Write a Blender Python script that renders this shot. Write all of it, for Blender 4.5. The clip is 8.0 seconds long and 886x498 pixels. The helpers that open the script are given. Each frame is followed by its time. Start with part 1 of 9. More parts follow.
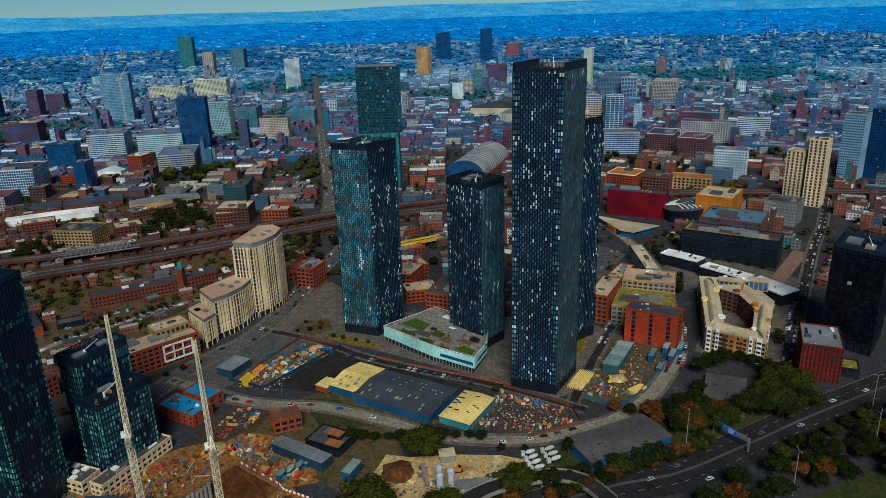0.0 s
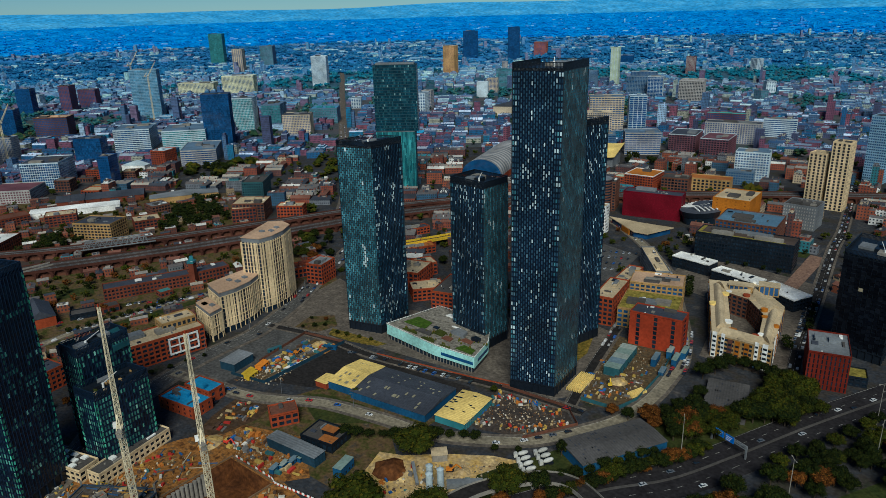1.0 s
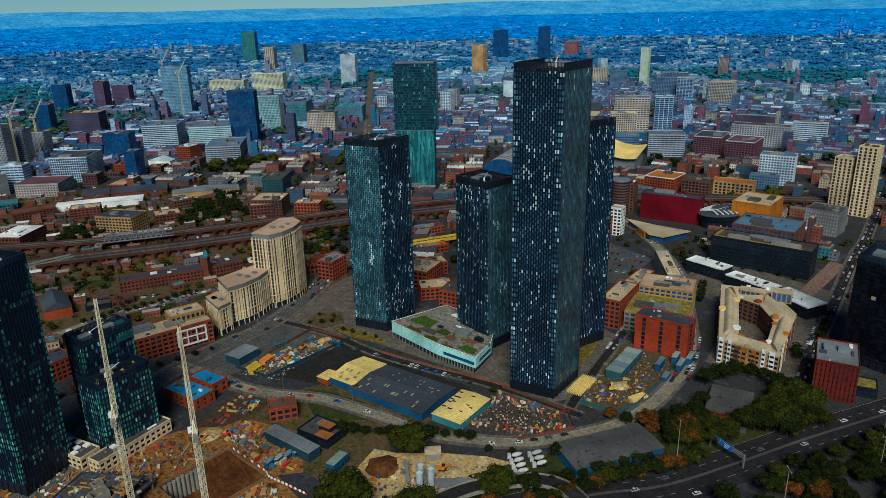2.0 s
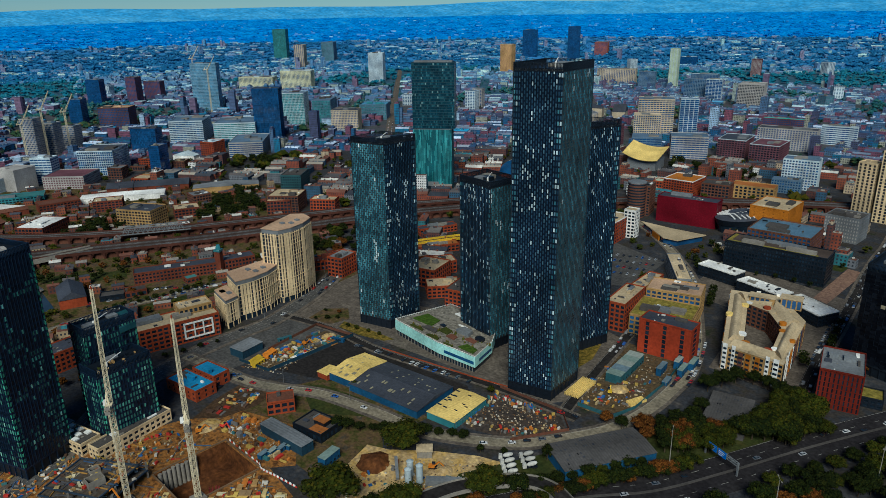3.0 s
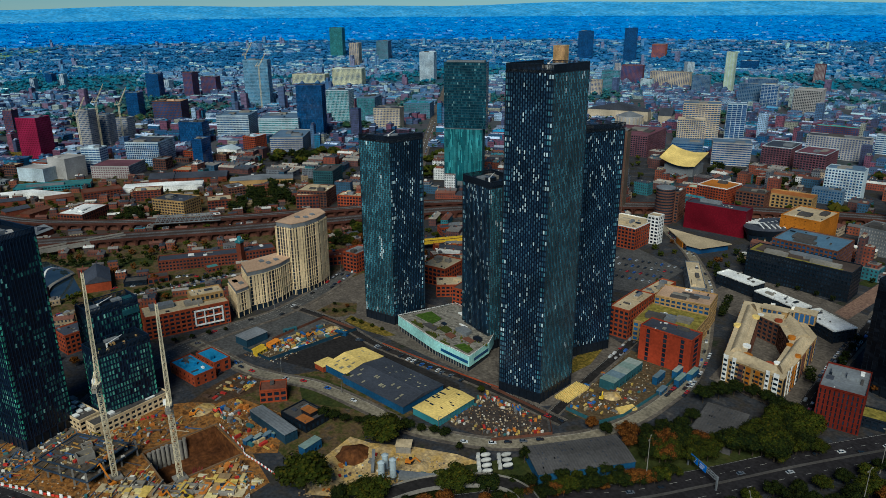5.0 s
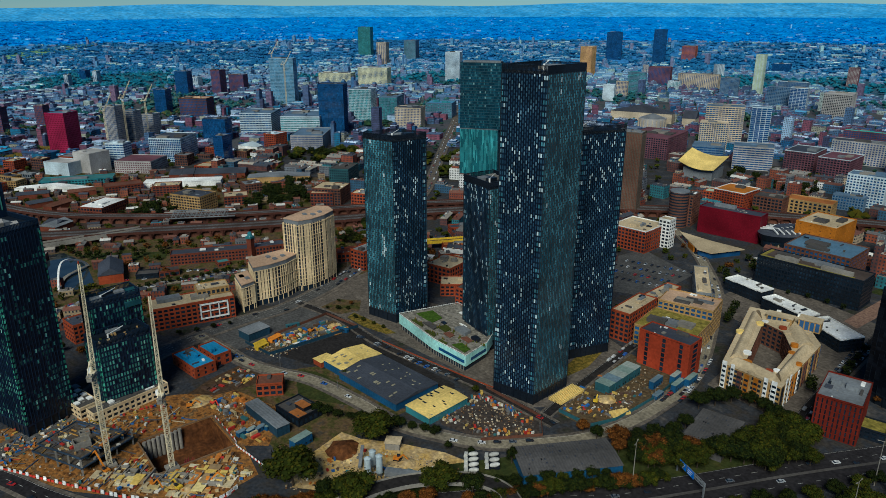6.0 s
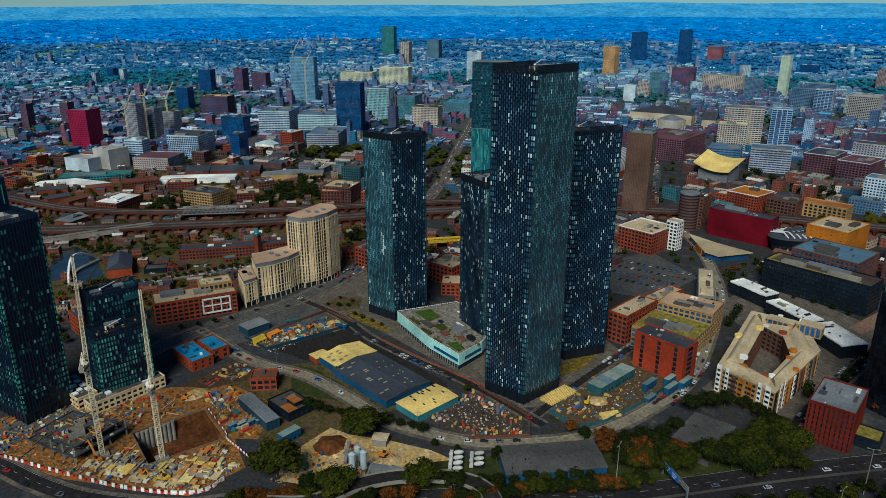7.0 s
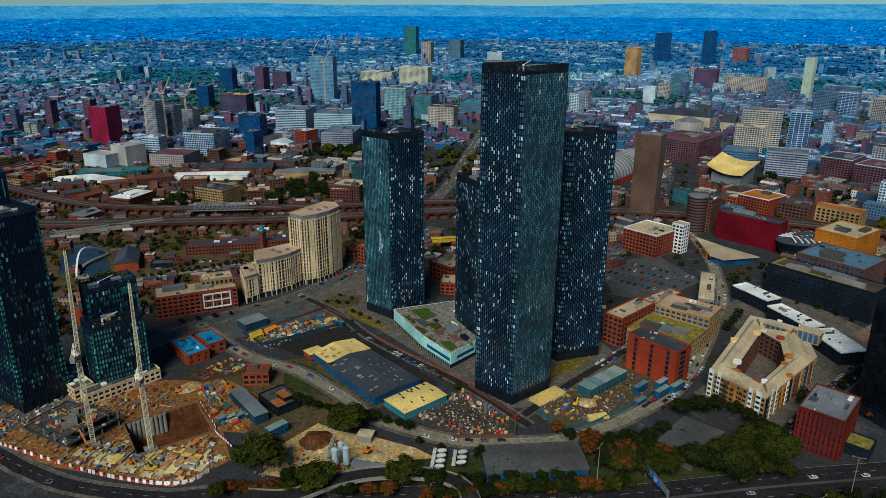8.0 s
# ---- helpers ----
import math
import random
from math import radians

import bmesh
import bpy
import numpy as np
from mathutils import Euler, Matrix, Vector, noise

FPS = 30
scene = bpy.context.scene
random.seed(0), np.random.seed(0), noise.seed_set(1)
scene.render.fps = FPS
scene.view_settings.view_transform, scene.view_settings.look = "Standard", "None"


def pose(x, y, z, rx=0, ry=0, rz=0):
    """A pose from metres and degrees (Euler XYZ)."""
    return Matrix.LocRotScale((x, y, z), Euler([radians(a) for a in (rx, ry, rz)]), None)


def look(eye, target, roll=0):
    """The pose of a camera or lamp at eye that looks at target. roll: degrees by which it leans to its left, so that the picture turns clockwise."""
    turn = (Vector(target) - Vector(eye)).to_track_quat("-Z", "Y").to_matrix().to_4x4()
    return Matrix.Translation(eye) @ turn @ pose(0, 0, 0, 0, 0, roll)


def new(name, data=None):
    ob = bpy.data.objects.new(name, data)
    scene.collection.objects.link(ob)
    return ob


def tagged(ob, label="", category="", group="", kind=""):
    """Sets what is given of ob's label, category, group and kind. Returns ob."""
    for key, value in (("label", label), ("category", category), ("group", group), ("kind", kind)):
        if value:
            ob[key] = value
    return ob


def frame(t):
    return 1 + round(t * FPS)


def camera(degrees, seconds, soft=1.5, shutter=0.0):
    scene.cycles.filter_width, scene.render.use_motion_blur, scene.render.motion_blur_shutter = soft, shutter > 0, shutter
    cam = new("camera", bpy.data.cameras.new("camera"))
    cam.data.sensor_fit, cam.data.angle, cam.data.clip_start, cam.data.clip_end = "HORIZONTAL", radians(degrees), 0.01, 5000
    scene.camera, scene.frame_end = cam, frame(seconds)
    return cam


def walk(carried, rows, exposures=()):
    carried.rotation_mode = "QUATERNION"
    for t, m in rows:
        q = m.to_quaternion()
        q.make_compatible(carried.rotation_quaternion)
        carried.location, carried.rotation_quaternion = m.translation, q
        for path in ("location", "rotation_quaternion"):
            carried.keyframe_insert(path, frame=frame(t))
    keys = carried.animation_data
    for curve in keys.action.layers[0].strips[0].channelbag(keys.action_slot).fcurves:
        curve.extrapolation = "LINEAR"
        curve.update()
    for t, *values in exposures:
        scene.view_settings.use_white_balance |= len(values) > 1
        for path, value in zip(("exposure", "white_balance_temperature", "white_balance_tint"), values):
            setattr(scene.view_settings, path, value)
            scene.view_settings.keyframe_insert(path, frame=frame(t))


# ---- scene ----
cam = camera(64.8, 8.0, soft=0.7)
PATH = [
    (0, (2.958, -1.398, 225.608), (1.81, 0.108, 224.964), -1.7),
    (0.5, (9.499, 3.956, 225.576), (8.318, 5.436, 224.93), -1.6),
    (1, (16.056, 9.371, 225.537), (14.846, 10.827, 224.89), -1.5),
    (1.5, (22.714, 14.881, 225.493), (21.472, 16.31, 224.846), -1.4),
    (3, (42.959, 31.876, 225.197), (41.625, 33.217, 224.549), -0.9),
    (3.5, (49.806, 37.778, 225.139), (48.447, 39.094, 224.492), -0.7),
    (4, (56.658, 43.925, 225.085), (55.271, 45.213, 224.438), -0.6),
    (4.5, (63.499, 50.308, 225.066), (62.085, 51.565, 224.419), -0.5),
    (6, (83.741, 70.349, 225.191), (82.249, 71.513, 224.544), -0.0),
    (6.5, (90.284, 77.404, 225.223), (88.771, 78.54, 224.576), 0.1),
    (7, (96.728, 84.766, 225.265), (95.194, 85.873, 224.617), 0.1),
    (7.5, (103.089, 92.271, 225.304), (101.534, 93.349, 224.656), 0.3),
    (8, (109.413, 99.881, 225.333), (107.841, 100.933, 224.685), 0.3),
]
walk(cam, [(t, look(eye, target, roll)) for t, eye, target, roll in PATH], [(0.0, -0.25, 5600, 0), (8.0, -0.25, 5600, 0)])

# ---- world, sun, exposure ----
SUN_UP, SUN_ROUND = 42.0, 142.0
world = bpy.data.worlds.new("world")
scene.world = world
world.use_nodes = True
wn, wl = world.node_tree.nodes, world.node_tree.links
sky = wn.new("ShaderNodeTexSky")
sky.sky_type, sky.sun_disc = "NISHITA", False
sky.sun_elevation, sky.sun_rotation = radians(SUN_UP), radians(SUN_ROUND)
sky.air_density, sky.dust_density, sky.ozone_density = 0.8, 0.0, 6.0
wn["Background"].inputs["Strength"].default_value = 0.055
cool = wn.new("ShaderNodeMix")
cool.data_type, cool.blend_type = "RGBA", "MULTIPLY"
cool.inputs[0].default_value = 1.0
cool.inputs[7].default_value = (0.74, 0.97, 1.02, 1)
wl.new(sky.outputs[0], cool.inputs[6])
wl.new(cool.outputs[2], wn["Background"].inputs["Color"])
sun = new("sun", bpy.data.lights.new("sun", "SUN"))
sun.data.energy, sun.data.angle, sun.data.color = 4.4, radians(26), (1.0, 0.91, 0.76)
_u, _r = radians(SUN_UP), radians(SUN_ROUND)
sun.matrix_world = look((math.sin(_r) * math.cos(_u) * 100, math.cos(_r) * math.cos(_u) * 100, math.sin(_u) * 100), (0, 0, 0))

# ---- tools ----
rnd = random.Random(11)


class Mesh:
    """Collects vertices and faces of one mesh."""

    def __init__(self):
        self.v, self.f, self.m = [], [], []

    def poly(self, pts, mi=0):
        n = len(self.v)
        self.v.extend(tuple(p) for p in pts)
        self.f.append(tuple(range(n, n + len(pts))))
        self.m.append(mi)

    def solid(self, low, high, mi=0, side=None, bottom=True):
        """A closed form between two rings of equal length (low and high, both counter-clockwise)."""
        n, k = len(self.v), len(low)
        self.v.extend(tuple(p) for p in low)
        self.v.extend(tuple(p) for p in high)
        si = mi if side is None else side
        for i in range(k):
            j = (i + 1) % k
            self.f.append((n + i, n + j, n + k + j, n + k + i))
            self.m.append(si)
        self.f.append(tuple(n + k + i for i in range(k)))
        self.m.append(mi)
        if bottom:
            self.f.append(tuple(n + k - 1 - i for i in range(k)))
            self.m.append(si)

    def prism(self, pts, z0, z1, mi=0, side=None, bottom=True):
        self.solid([(p[0], p[1], z0) for p in pts], [(p[0], p[1], z1) for p in pts], mi, side, bottom)

    def box(self, x0, y0, z0, x1, y1, z1, mi=0, side=None):
        self.prism([(x0, y0), (x1, y0), (x1, y1), (x0, y1)], z0, z1, mi, side)

    def turned(self, x, y, a, w, d, z0, z1, mi=0, side=None):
        """A box with its corner at x, y, its width along the angle a (degrees)."""
        c, s = math.cos(radians(a)), math.sin(radians(a))
        self.prism([(x, y), (x + c * w, y + s * w), (x + c * w - s * d, y + s * w + c * d), (x - s * d, y + c * d)], z0, z1, mi, side)

    def bar(self, a, b, r, mi=0):
        a, b = Vector(a), Vector(b)
        d = (b - a).normalized()
        u = d.cross(Vector((0, 0, 1)) if abs(d.z) < 0.95 else Vector((1, 0, 0))).normalized() * r
        v = d.cross(u).normalized() * r
        ring = [u + v, -u + v, -u - v, u - v]
        self.solid([a + q for q in ring], [b + q for q in ring], mi)

    def rod(self, x, y, z0, z1, r0, r1=None, n=12, mi=0):
        r1 = r0 if r1 is None else r1
        t = [2 * math.pi * i / n for i in range(n)]
        self.solid([(x + r0 * math.cos(q), y + r0 * math.sin(q), z0) for q in t], [(x + r1 * math.cos(q), y + r1 * math.sin(q), z1) for q in t], mi)

    def gable(self, x, y, a, w, d, z0, z1, over=0.4, mi=0, side=1):
        """A pitched roof with its ridge along the width."""
        c, s = math.cos(radians(a)), math.sin(radians(a))

        def at(p, q, z):
            return (x + c * p - s * q, y + s * p + c * q, z)
        e = over
        A, B, C, D = at(-e, -e, z0), at(w + e, -e, z0), at(w + e, d + e, z0), at(-e, d + e, z0)
        R, T = at(-e, d / 2, z1), at(w + e, d / 2, z1)
        n = len(self.v)
        self.v.extend([A, B, C, D, R, T])
        self.f.extend([(n, n + 1, n + 5, n + 4), (n + 2, n + 3, n + 4, n + 5), (n + 1, n + 2, n + 5), (n + 3, n, n + 4), (n + 3, n + 2, n + 1, n)])
        self.m.extend([mi, mi, side, side, side])

    def data(self, name, mats):
        me = bpy.data.meshes.new(name)
        me.from_pydata(self.v, [], self.f)
        for q in mats:
            me.materials.append(q)
        if len(mats) > 1:
            me.polygons.foreach_set("material_index", self.m)
        me.update()
        return me


def part(name, mesh, mats, parent=None, label="", at=None):
    """Links a mesh as one object, under its thing or part."""
    mats = mats if isinstance(mats, (list, tuple)) else [mats]
    ob = new(name, mesh.data(name, mats) if isinstance(mesh, Mesh) else mesh)
    if parent is not None:
        ob.parent = parent
    if at is not None:
        ob.matrix_basis = at
    if label:
        tagged(ob, label)
    return ob


def thing(name, label, category, x=0, y=0, z=0, a=0, group="", kind=""):
    ob = new(name)
    ob.empty_display_size = 2
    ob.matrix_basis = pose(x, y, z, 0, 0, a)
    return tagged(ob, label, category, group, kind)


def structure(name, mesh, mats, label, category):
    return tagged(part(name, mesh, mats), label, category, kind="structure")


# ---- materials ----
def nodes_of(name):
    m = bpy.data.materials.new(name)
    m.use_nodes = True
    return m, m.node_tree.nodes, m.node_tree.links, m.node_tree.nodes["Principled BSDF"]


def ramp_node(n, stops, constant=False):
    r = n.new("ShaderNodeValToRGB")
    r.color_ramp.interpolation = "CONSTANT" if constant else "LINEAR"
    while len(r.color_ramp.elements) < len(stops):
        r.color_ramp.elements.new(0.5)
    for e, (p, c) in zip(r.color_ramp.elements, stops):
        e.position, e.color = p, (*c, 1)
    return r


def mixed(n, l, kind, fac, a, b):
    q = n.new("ShaderNodeMix")
    q.data_type, q.blend_type = "RGBA", kind
    for sock, val in ((q.inputs[0], fac), (q.inputs[6], a), (q.inputs[7], b)):
        if isinstance(val, bpy.types.NodeSocket):
            l.new(val, sock)
        elif isinstance(val, tuple):
            sock.default_value = (*val, 1)
        else:
            sock.default_value = val
    return q.outputs[2]


def surface(name, stops, rough=0.8, metal=0.0, grain=0.6, stain=0.04, bump=0.3, per="island", wear=0.35, spec=0.12):
    """A plain surface. stops: colours picked piece by piece (per: island or object); grain and stain are noise scales per metre."""
    m, n, l, b = nodes_of(name)
    if isinstance(stops[0], (int, float)):
        stops = [(0.0, stops), (1.0, tuple(min(1, q * 1.12) for q in stops))]
        r = ramp_node(n, stops)
    else:
        r = ramp_node(n, stops, True)
    if per == "island":
        l.new(n.new("ShaderNodeNewGeometry").outputs["Random Per Island"], r.inputs[0])
    else:
        l.new(n.new("ShaderNodeObjectInfo").outputs["Random"], r.inputs[0])
    pos = n.new("ShaderNodeNewGeometry").outputs["Position"]
    out = r.outputs[0]
    for scale, amount, detail in ((stain, wear, 4), (grain, wear * 0.7, 6)):
        t = n.new("ShaderNodeTexNoise")
        t.inputs["Scale"].default_value, t.inputs["Detail"].default_value = scale, detail
        l.new(pos, t.inputs["Vector"])
        g = ramp_node(n, [(0.3, (1 - amount,) * 3), (0.7, (1 + amount * 0.5,) * 3)])
        l.new(t.outputs[0], g.inputs[0])
        out = mixed(n, l, "MULTIPLY", 1.0, out, g.outputs[0])
    l.new(out, b.inputs["Base Color"])
    b.inputs["Roughness"].default_value, b.inputs["Metallic"].default_value = rough, metal
    b.inputs["Specular IOR Level"].default_value = spec
    if bump:
        k = n.new("ShaderNodeBump")
        k.inputs["Strength"].default_value, k.inputs["Distance"].default_value = bump, 0.15
        l.new(t.outputs[0], k.inputs["Height"])
        l.new(k.outputs[0], b.inputs["Normal"])
    return m


def glass(name, stops, rough=0.08, spec=0.8):
    """Coated building glass, seen from outside: dark, glossy, each pane a little different. Broad noise paints soft
    reflections into the colour.
    """
    m, n, l, b = nodes_of(name)
    if isinstance(stops[0], (int, float)):
        stops = [(0.0, tuple(q * 0.7 for q in stops)), (0.5, stops), (0.8, tuple(q * 1.3 for q in stops))]
    r = ramp_node(n, stops, True)
    l.new(n.new("ShaderNodeNewGeometry").outputs["Random Per Island"], r.inputs[0])
    # soft uneven reflections, multiplied into the base colour
    t = n.new("ShaderNodeTexNoise")
    t.inputs["Scale"].default_value, t.inputs["Detail"].default_value = 0.07, 4
    l.new(n.new("ShaderNodeNewGeometry").outputs["Position"], t.inputs["Vector"])
    g = ramp_node(n, [(0.35, (0.62,) * 3), (0.7, (1.3,) * 3)])
    l.new(t.outputs[0], g.inputs[0])
    l.new(mixed(n, l, "MULTIPLY", 1.0, r.outputs[0], g.outputs[0]), b.inputs["Base Color"])
    b.inputs["Roughness"].default_value, b.inputs["Specular IOR Level"].default_value = rough, spec
    return m


def ground_material(name, stops, scale=0.02, rough=0.95, fine=0.5, bump=0.4):
    """Ground: patches of several colours with fine grit."""
    m, n, l, b = nodes_of(name)
    pos = n.new("ShaderNodeNewGeometry").outputs["Position"]
    t = n.new("ShaderNodeTexNoise")
    t.inputs["Scale"].default_value, t.inputs["Detail"].default_value, t.inputs["Roughness"].default_value = scale, 7, 0.65
    l.new(pos, t.inputs["Vector"])
    r = ramp_node(n, stops)
    l.new(t.outputs[0], r.inputs[0])
    t2 = n.new("ShaderNodeTexNoise")
    t2.inputs["Scale"].default_value, t2.inputs["Detail"].default_value = fine, 8
    l.new(pos, t2.inputs["Vector"])
    g = ramp_node(n, [(0.35, (0.65,) * 3), (0.7, (1.25,) * 3)])
    l.new(t2.outputs[0], g.inputs[0])
    l.new(mixed(n, l, "MULTIPLY", 1.0, r.outputs[0], g.outputs[0]), b.inputs["Base Color"])
    b.inputs["Roughness"].default_value, b.inputs["Specular IOR Level"].default_value = rough, 0.06
    k = n.new("ShaderNodeBump")
    k.inputs["Strength"].default_value, k.inputs["Distance"].default_value = bump, 0.2
    l.new(t2.outputs[0], k.inputs["Height"])
    l.new(k.outputs[0], b.inputs["Normal"])
    return m


# colours of the place
M_ASPHALT = ground_material("asphalt", [(0.3, (0.016, 0.015, 0.015)), (0.6, (0.028, 0.025, 0.024)), (0.8, (0.050, 0.043, 0.038))], 0.09)
M_MOTORWAY = ground_material("motorway_asphalt", [(0.3, (0.018, 0.016, 0.018)), (0.6, (0.026, 0.024, 0.026)), (0.8, (0.040, 0.036, 0.036))], 0.05)
M_ROADGREY = ground_material("grey_road", [(0.3, (0.055, 0.053, 0.052)), (0.6, (0.088, 0.085, 0.081)), (0.8, (0.130, 0.120, 0.107))], 0.06)
M_GROUND = ground_material("town_ground", [(0.3, (0.019, 0.028, 0.013)), (0.42, (0.044, 0.038, 0.033)), (0.54, (0.034, 0.038, 0.046)), (0.66, (0.072, 0.065, 0.061)), (0.8, (0.145, 0.128, 0.105))], 0.05)
M_LANE = ground_material("worn_tan_asphalt", [(0.3, (0.154, 0.134, 0.099)), (0.6, (0.244, 0.207, 0.146)), (0.8, (0.330, 0.273, 0.181))], 0.08)
M_PAVE = ground_material("paving", [(0.3, (0.075, 0.064, 0.054)), (0.5, (0.111, 0.093, 0.076)), (0.7, (0.168, 0.141, 0.113))], 0.12)
M_EARTH = ground_material("bare_earth", [(0.28, (0.034, 0.018, 0.009)), (0.40, (0.110, 0.048, 0.017)), (0.50, (0.300, 0.130, 0.032)), (0.60, (0.105, 0.062, 0.032)), (0.75, (0.560, 0.340, 0.120))], 0.16)
M_YARD = ground_material("oily_yard_earth", [(0.3, (0.030, 0.020, 0.013)), (0.5, (0.075, 0.044, 0.024)), (0.62, (0.05, 0.035, 0.025)), (0.78, (0.22, 0.13, 0.06))], 0.14)
M_SCRAP = ground_material("oily_asphalt_yard", [(0.3, (0.030, 0.026, 0.024)), (0.5, (0.055, 0.044, 0.038)), (0.64, (0.085, 0.060, 0.042)), (0.78, (0.17, 0.12, 0.075))], 0.12)
M_SAND = ground_material("crushed_stone", [(0.25, (0.189, 0.105, 0.035)), (0.42, (0.531, 0.345, 0.110)), (0.55, (0.380, 0.271, 0.140)), (0.7, (0.835, 0.592, 0.240))], 0.1)
M_GRASS = ground_material("grass", [(0.3, (0.018, 0.030, 0.009)), (0.6, (0.045, 0.050, 0.014)), (0.8, (0.075, 0.06, 0.02))], 0.1)
M_WATER = glass("canal_water", (0.02, 0.03, 0.035), 0.05, 0.6)
M_CONC = surface("concrete", (0.22, 0.20, 0.17), 0.85)
M_WHITE = surface("white_paint", (0.75, 0.74, 0.70), 0.55)
M_CREAM = surface("cream_stone", (0.66, 0.50, 0.29), 0.8)
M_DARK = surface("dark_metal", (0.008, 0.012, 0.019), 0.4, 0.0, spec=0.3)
M_GREY = surface("grey_cladding", (0.16, 0.17, 0.18), 0.6)
M_ROOF = surface("roof_felt", (0.070, 0.064, 0.060), 0.9)
M_FELT = surface("grey_felt", (0.082, 0.077, 0.075), 0.9)
M_WORKS = ground_material("works_ground", [(0.3, (0.037, 0.026, 0.016)), (0.48, (0.106, 0.071, 0.036)), (0.6, (0.063, 0.051, 0.034)), (0.76, (0.422, 0.288, 0.117))], 0.15)
M_ROOFBEIGE = surface("roof_membrane", (0.460, 0.359, 0.221), 0.85)
M_BRICK = surface("red_brick", (0.27, 0.050, 0.018), 0.9)
M_OLDBRICK = surface("old_brick", (0.15, 0.040, 0.022), 0.9)
M_REDBRICK = surface("bright_red_brick", (0.289, 0.038, 0.014), 0.9)
M_BROWNBRICK = surface("brown_brick", (0.125, 0.052, 0.033), 0.9)
M_MAROON = surface("maroon_cladding", (0.125, 0.004, 0.012), 0.5)
M_MAGENTA = surface("magenta_cladding", (0.26, 0.015, 0.06), 0.5)
M_TAN = surface("tan_stone", (0.36, 0.22, 0.085), 0.85)
M_ORANGE = surface("orange_panel", (0.40, 0.135, 0.012), 0.6)
M_BLUEPAINT = surface("blue_sheet", (0.015, 0.075, 0.165), 0.5)
M_NAVYWALL = surface("navy_cabin_wall", (0.016, 0.045, 0.072), 0.6)
M_BLUETILE = surface("blue_roof", (0.03, 0.22, 0.42), 0.6)
M_YELLOWROOF = surface("yellow_roof_sheet", (0.72, 0.52, 0.16), 0.7)
M_SLATE = surface("slate_roof", (0.05, 0.055, 0.07), 0.6)
M_GLASS = glass("dark_glass", (0.010, 0.020, 0.034), 0.15, 0.4)
# the last stop paints a few panes warm, as if lit from within
M_BLACKGLASS = glass("black_glass", [(0, (0.003, 0.004, 0.007)), (0.6, (0.006, 0.008, 0.013)), (0.975, (0.40, 0.34, 0.22))], 0.3, 0.12)
M_TEALGLASS = glass("teal_glass", (0.045, 0.195, 0.225))
M_BLUEGLASS = glass("blue_glass", (0.012, 0.065, 0.17))
M_SKYGLASS = glass("sky_blue_glass", (0.07, 0.20, 0.32), 0.2, 0.6)
M_GREENGLASS = glass("green_glass", [(0, (0.007, 0.018, 0.038)), (0.3, (0.009, 0.038, 0.057)), (0.55, (0.017, 0.068, 0.083)), (0.8, (0.031, 0.118, 0.128)), (0.95, (0.062, 0.237, 0.228))], 0.3, 0.25)
M_NAVYFIN = surface("navy_fins", (0.006, 0.016, 0.036), 0.45, spec=0.3)
M_HOTEL = surface("hotel_stone", (0.105, 0.079, 0.060), 0.85)
M_GREENEDGE = glass("bright_green_glass", [(0, (0.039, 0.210, 0.135)), (0.6, (0.065, 0.360, 0.225)), (0.9, (0.130, 0.600, 0.390))], 0.3, 0.4)
M_PANEL_DARK = glass("facade_dark_panels", [(0, (0.003, 0.007, 0.015)), (0.45, (0.005, 0.011, 0.024)), (0.78, (0.006, 0.018, 0.032))], 0.3, 0.3)
M_SLOT = glass("facade_dull_slots", [(0, (0.015, 0.041, 0.075)), (0.4, (0.025, 0.063, 0.103)), (0.75, (0.051, 0.110, 0.159)), (0.93, (0.109, 0.203, 0.271))], 0.25, 0.4)
# bright sky reflections in the glass, painted as pale base colour
M_PANEL_PALE = glass("facade_sky_reflection_panels", [(0, (0.276, 0.380, 0.420)), (0.3, (0.478, 0.600, 0.630)), (0.7, (0.184, 0.300, 0.347)), (0.9, (0.570, 0.700, 0.714))], 0.2, 0.6)
M_BRONZE = surface("bronze_grey_frames", (0.024, 0.030, 0.034), 0.5, spec=0.3)
# teal panels: reflected sky put into the colour of the brighter faces
M_PANEL_TEAL = glass("facade_teal_sky_reflection", [(0, (0.018, 0.066, 0.094)), (0.35, (0.032, 0.109, 0.149)), (0.7, (0.053, 0.162, 0.210)), (0.92, (0.082, 0.237, 0.294))], 0.18, 0.5)
M_TEALBRIGHT = glass("facade_bright_sky_reflection", [(0, (0.040, 0.139, 0.182)), (0.4, (0.064, 0.196, 0.244)), (0.8, (0.100, 0.254, 0.306))], 0.18, 0.6)
M_GREENSLOT = glass("green_slot_panes", [(0, (0.024, 0.090, 0.083)), (0.35, (0.048, 0.173, 0.143)), (0.7, (0.098, 0.300, 0.232)), (0.93, (0.300, 0.630, 0.480))], 0.25, 0.4)
M_MINT = surface("mint_glass_cladding", (0.36, 0.66, 0.60), 0.3)
M_LEAF = surface("leaves", [(0, (0.018, 0.025, 0.002)), (0.35, (0.030, 0.039, 0.003)), (0.7, (0.048, 0.048, 0.003)), (0.9, (0.064, 0.053, 0.003))], 0.9, bump=0, spec=0.1)
M_LEAFRUST = surface("rust_leaves", [(0, (0.063, 0.022, 0.004)), (0.4, (0.116, 0.038, 0.006)), (0.75, (0.158, 0.062, 0.010))], 0.9, bump=0, spec=0.1)
# city brick and grey: near colours shifted to blue for distance haze
M_CITYBRICK = surface("hazed_city_brick", (0.13, 0.055, 0.07), 0.9)
M_CITYGREY = surface("hazed_city_grey", (0.102, 0.160, 0.231), 0.7)
